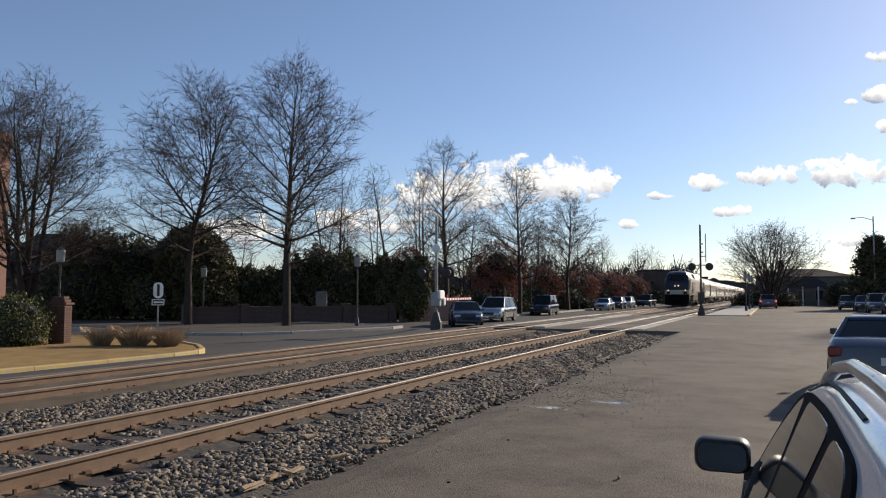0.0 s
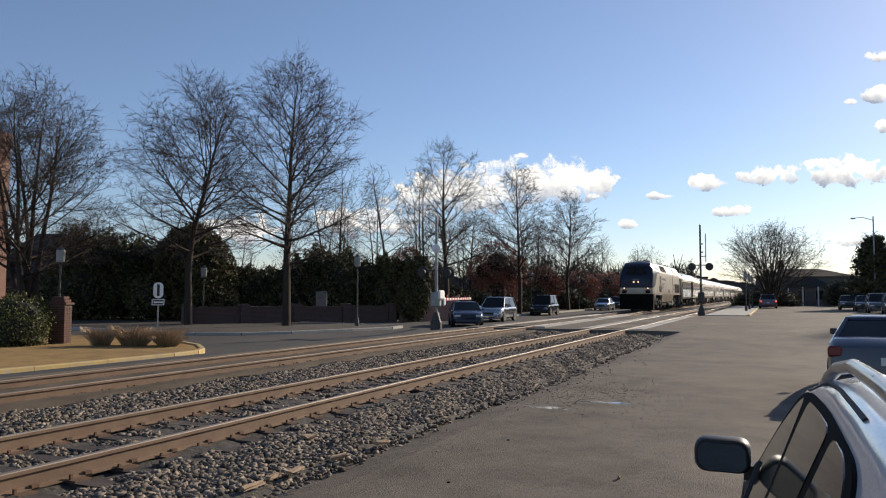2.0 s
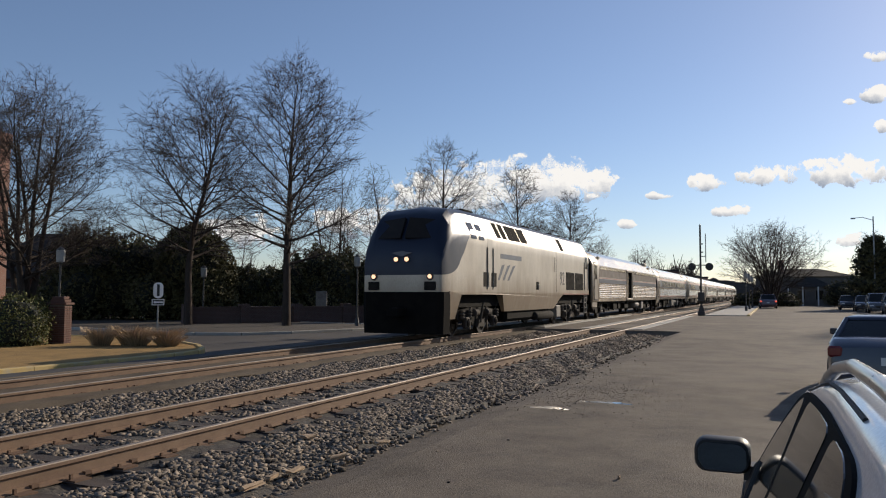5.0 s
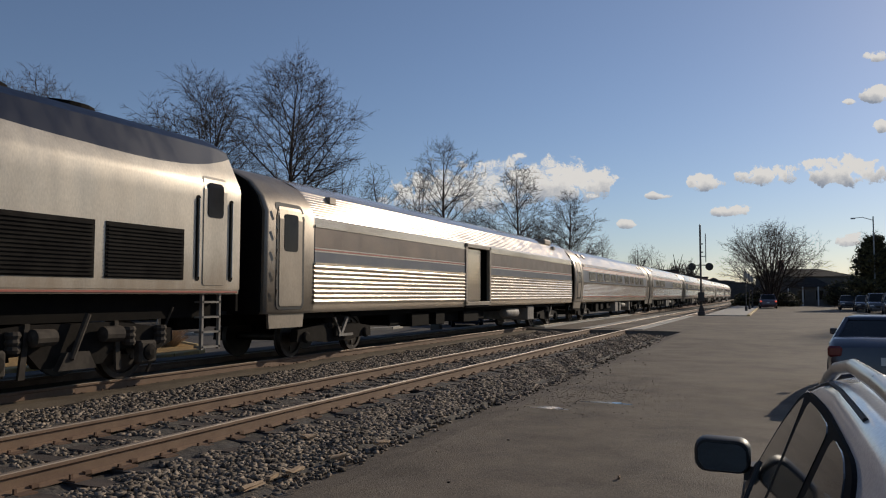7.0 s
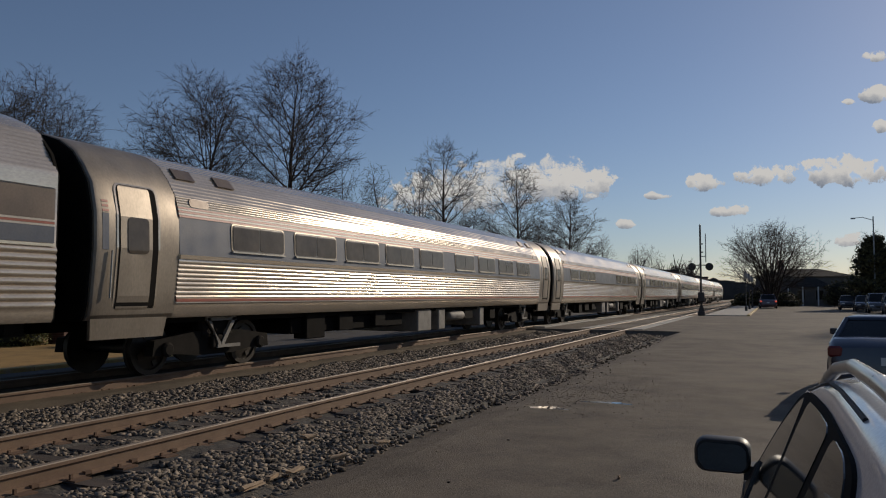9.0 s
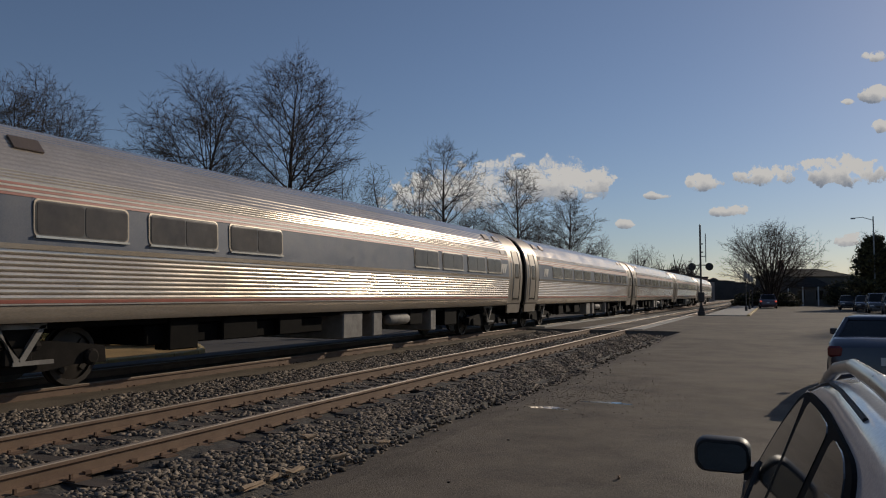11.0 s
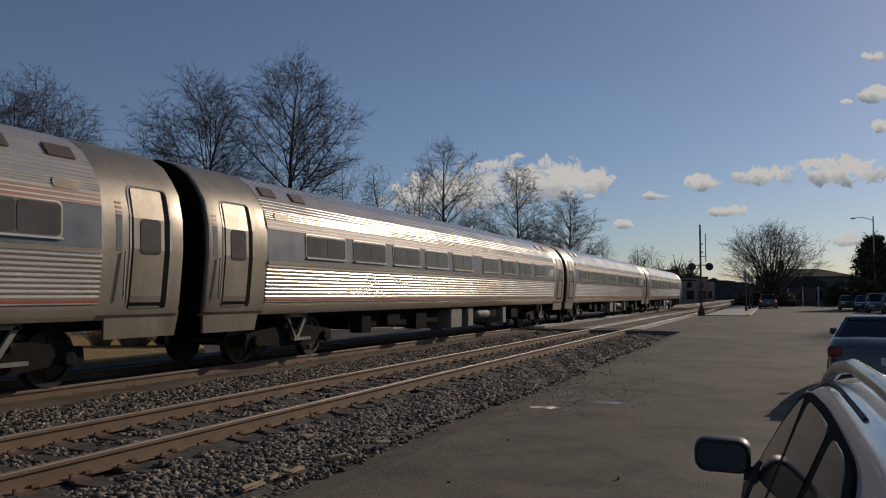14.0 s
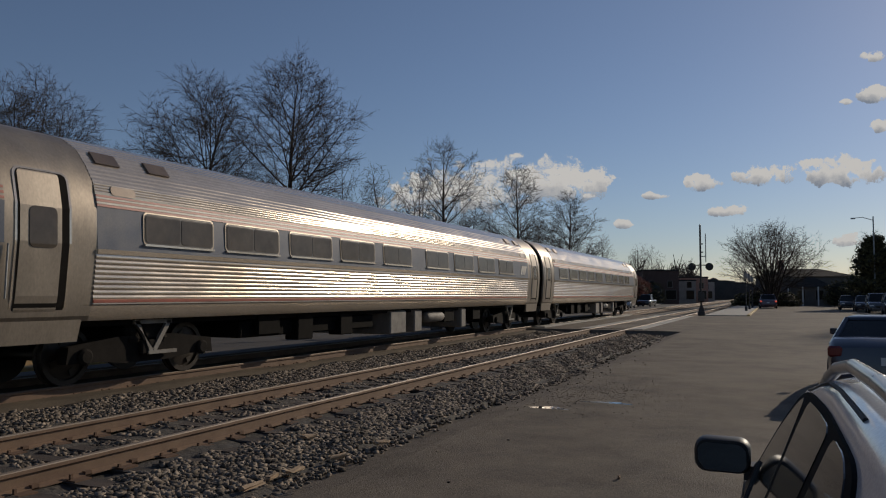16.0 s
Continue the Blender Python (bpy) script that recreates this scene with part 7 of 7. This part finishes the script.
# ---- clouds, far behind everything ----
def cloud_material():
    m = bpy.data.materials.new("cloud")
    m.use_nodes = True
    n, l = m.node_tree.nodes, m.node_tree.links
    for x in list(n):
        n.remove(x)
    out, mixs, em, tr = n.new("ShaderNodeOutputMaterial"), n.new("ShaderNodeMixShader"), n.new("ShaderNodeEmission"), n.new("ShaderNodeBsdfTransparent")
    co, info = n.new("ShaderNodeTexCoord"), n.new("ShaderNodeObjectInfo")
    # UV-like place on the sheet, -1 to 1
    sep = n.new("ShaderNodeSeparateXYZ")
    l.new(co.outputs["UV"], sep.inputs[0])

    def mth(op, a, b=None):
        x = n.new("ShaderNodeMath")
        x.operation = op
        for s, v in zip(x.inputs, (a, b)):
            if isinstance(v, (int, float)):
                s.default_value = v
            elif v is not None:
                l.new(v, s)
        return x.outputs[0]
    off = n.new("ShaderNodeVectorMath")
    off.operation = "MULTIPLY_ADD"
    off.inputs[1].default_value = (1, 1, 1)
    cmb = n.new("ShaderNodeCombineXYZ")
    l.new(mth("MULTIPLY", info.outputs["Random"], 5000.0), cmb.inputs[2])
    l.new(co.outputs["Object"], off.inputs[0])
    l.new(cmb.outputs[0], off.inputs[2])

    def noise_(scale, detail):
        t = n.new("ShaderNodeTexNoise")
        t.inputs["Scale"].default_value, t.inputs["Detail"].default_value, t.inputs["Roughness"].default_value = scale, detail, 0.6
        l.new(off.outputs[0], t.inputs["Vector"])
        return t.outputs[0]
    u = mth("SUBTRACT", mth("MULTIPLY", sep.outputs["X"], 2.0), 1.0)
    v = mth("SUBTRACT", mth("MULTIPLY", sep.outputs["Y"], 2.0), 1.0)
    # flat base: the lower half falls off faster
    low = mth("MULTIPLY", mth("MAXIMUM", mth("MULTIPLY", v, -1.0), 0.0), 0.7)
    r2 = mth("ADD", mth("ADD", mth("MULTIPLY", u, u), mth("MULTIPLY", v, v)), mth("MULTIPLY", low, low))
    body = mth("SUBTRACT", 0.62, r2)
    lump = mth("MULTIPLY", mth("SUBTRACT", noise_(0.020, 10.0), 0.5), 2.9)
    dens = mth("ADD", body, lump)
    a = n.new("ShaderNodeMapRange")
    a.interpolation_type = "SMOOTHSTEP"
    a.inputs["From Min"].default_value, a.inputs["From Max"].default_value = 0.10, 0.34
    l.new(dens, a.inputs["Value"])
    edge = n.new("ShaderNodeMapRange")
    edge.inputs["From Min"].default_value, edge.inputs["From Max"].default_value = 1.0, 0.8
    l.new(r2, edge.inputs["Value"])
    alpha = mth("MULTIPLY", a.outputs[0], edge.outputs[0])
    sh = n.new("ShaderNodeMapRange")
    sh.inputs["From Min"].default_value, sh.inputs["From Max"].default_value = 0.0, 0.65
    l.new(mth("ADD", mth("MULTIPLY", v, -0.75), mth("MULTIPLY", lump, 0.5)), sh.inputs["Value"])
    col = n.new("ShaderNodeMix")
    col.data_type = "RGBA"
    l.new(sh.outputs[0], col.inputs[0])
    col.inputs[6].default_value, col.inputs[7].default_value = (1.0, 0.97, 0.93, 1), (0.36, 0.41, 0.50, 1)
    l.new(col.outputs[2], em.inputs[0])
    em.inputs[1].default_value = 1.08
    l.new(alpha, mixs.inputs[0])
    l.new(tr.outputs[0], mixs.inputs[1])
    l.new(em.outputs[0], mixs.inputs[2])
    l.new(mixs.outputs[0], out.inputs[0])
    return m


CLOUD = cloud_material()
right = Vector((math.cos(YAW), math.sin(YAW), 0))
fore = Vector(aim)
upw = right.cross(fore)
CLOUDS = []
for across, high, w, h in ((0.10, 0.088, 0.17, 0.046), (0.16, 0.086, 0.10, 0.036), (0.02, 0.070, 0.13, 0.038), (0.345, 0.088, 0.036, 0.017), (0.428, 0.098, 0.056, 0.020), (0.53, 0.103, 0.074, 0.031), (0.575, 0.205, 0.03, 0.017), (0.582, 0.163, 0.022, 0.014), (0.287, 0.071, 0.026, 0.008),
                           (0.38, 0.051, 0.040, 0.012), (0.248, 0.033, 0.024, 0.009), (0.537, 0.195, 0.014, 0.006), (0.202, 0.07, 0.020, 0.006), (0.572, 0.255, 0.02, 0.012), (0.54, 0.012, 0.03, 0.014), (-0.09, 0.035, 0.12, 0.03), (-0.26, 0.02, 0.08, 0.03)):
    dist = 2600.0
    me = bpy.data.meshes.new("cloud")
    me.from_pydata([(-w * dist, -h * dist, 0), (w * dist, -h * dist, 0), (w * dist, h * dist, 0), (-w * dist, h * dist, 0)], [], [(0, 1, 2, 3)])
    uv = me.uv_layers.new(name="UVMap")
    for k, q in enumerate(((0, 0), (1, 0), (1, 1), (0, 1))):
        uv.data[k].uv = q
    me.materials.append(CLOUD)
    ob = tagged(new("cloud", me), "white fair-weather cloud with a grey base", "cloud", "clouds", "structure")
    at = Vector(EYE) + (fore + right * across + upw * high) * dist
    CLOUDS.append((ob, at, Matrix((right, upw, -fore)).transposed().to_4x4()))

# ---- train ----
loco, bag = locomotive(), baggage_car()
A = [(4.25, 1.6), (6.3, 1.6), (8.4, 1.6), (10.45, 1.6), (12.55, 1.6), (15.2, 1.6), (17.3, 1.6), (19.4, 1.6), (21.6, 1.6)]
B = [(5.15, 1.6), (7.2, 1.6), (9.3, 1.6), (11.4, 1.6), (14.1, 1.6), (16.2, 1.6), (18.4, 1.6), (20.5, 1.6), (22.5, 1.4)]
D = [(3.8, 1.6), (5.8, 1.6), (7.85, 1.6), (9.9, 1.6), (12.05, 1.6), (14.7, 1.6), (16.85, 1.6), (19.0, 1.6), (21.15, 1.6)]
C = [(4.3, 1.6), (6.4, 1.6), (8.4, 1.6), (16.4, 1.6), (18.4, 1.6), (20.5, 1.6), (22.3, 1.4)]
coaches = [passenger_coach(k, w, k) for k, w in enumerate((A, C, B, A, D, D))]
for car in [bag] + coaches:
    taller(car, 1.045)
taller(loco, 1.022)
for ob in loco.children:
    if ob.name.startswith("painted_number"):
        ob.location.z += 0.02
TRAIN = [(loco, -25.91 - 21.1), (bag, -25.91)] + [(c, COACH * k) for k, c in enumerate(coaches)]


def motions():
    """The train runs by at an even speed; its wheels turn with it; the clouds drift."""
    for car, offset in TRAIN:
        walk(car, [(float(t), pose(FAR_TRACK, JOINT + offset - SPEED * (t - 9.0), FAR_RISE)) for t in range(0, 17)])
    for ob, y, r in WHEELS:
        turn = math.degrees(SPEED / r) / FPS
        walk(ob, [(k / FPS, pose(0, y, r, (turn * k) % 360)) for k in range(0, 16 * FPS + 1)])
    for ob, at, m in CLOUDS:
        walk(ob, [(0.0, Matrix.Translation(at) @ m), (8.0, Matrix.Translation(at - right * 9.0) @ m), (16.0, Matrix.Translation(at - right * 18.0) @ m)])


motions()
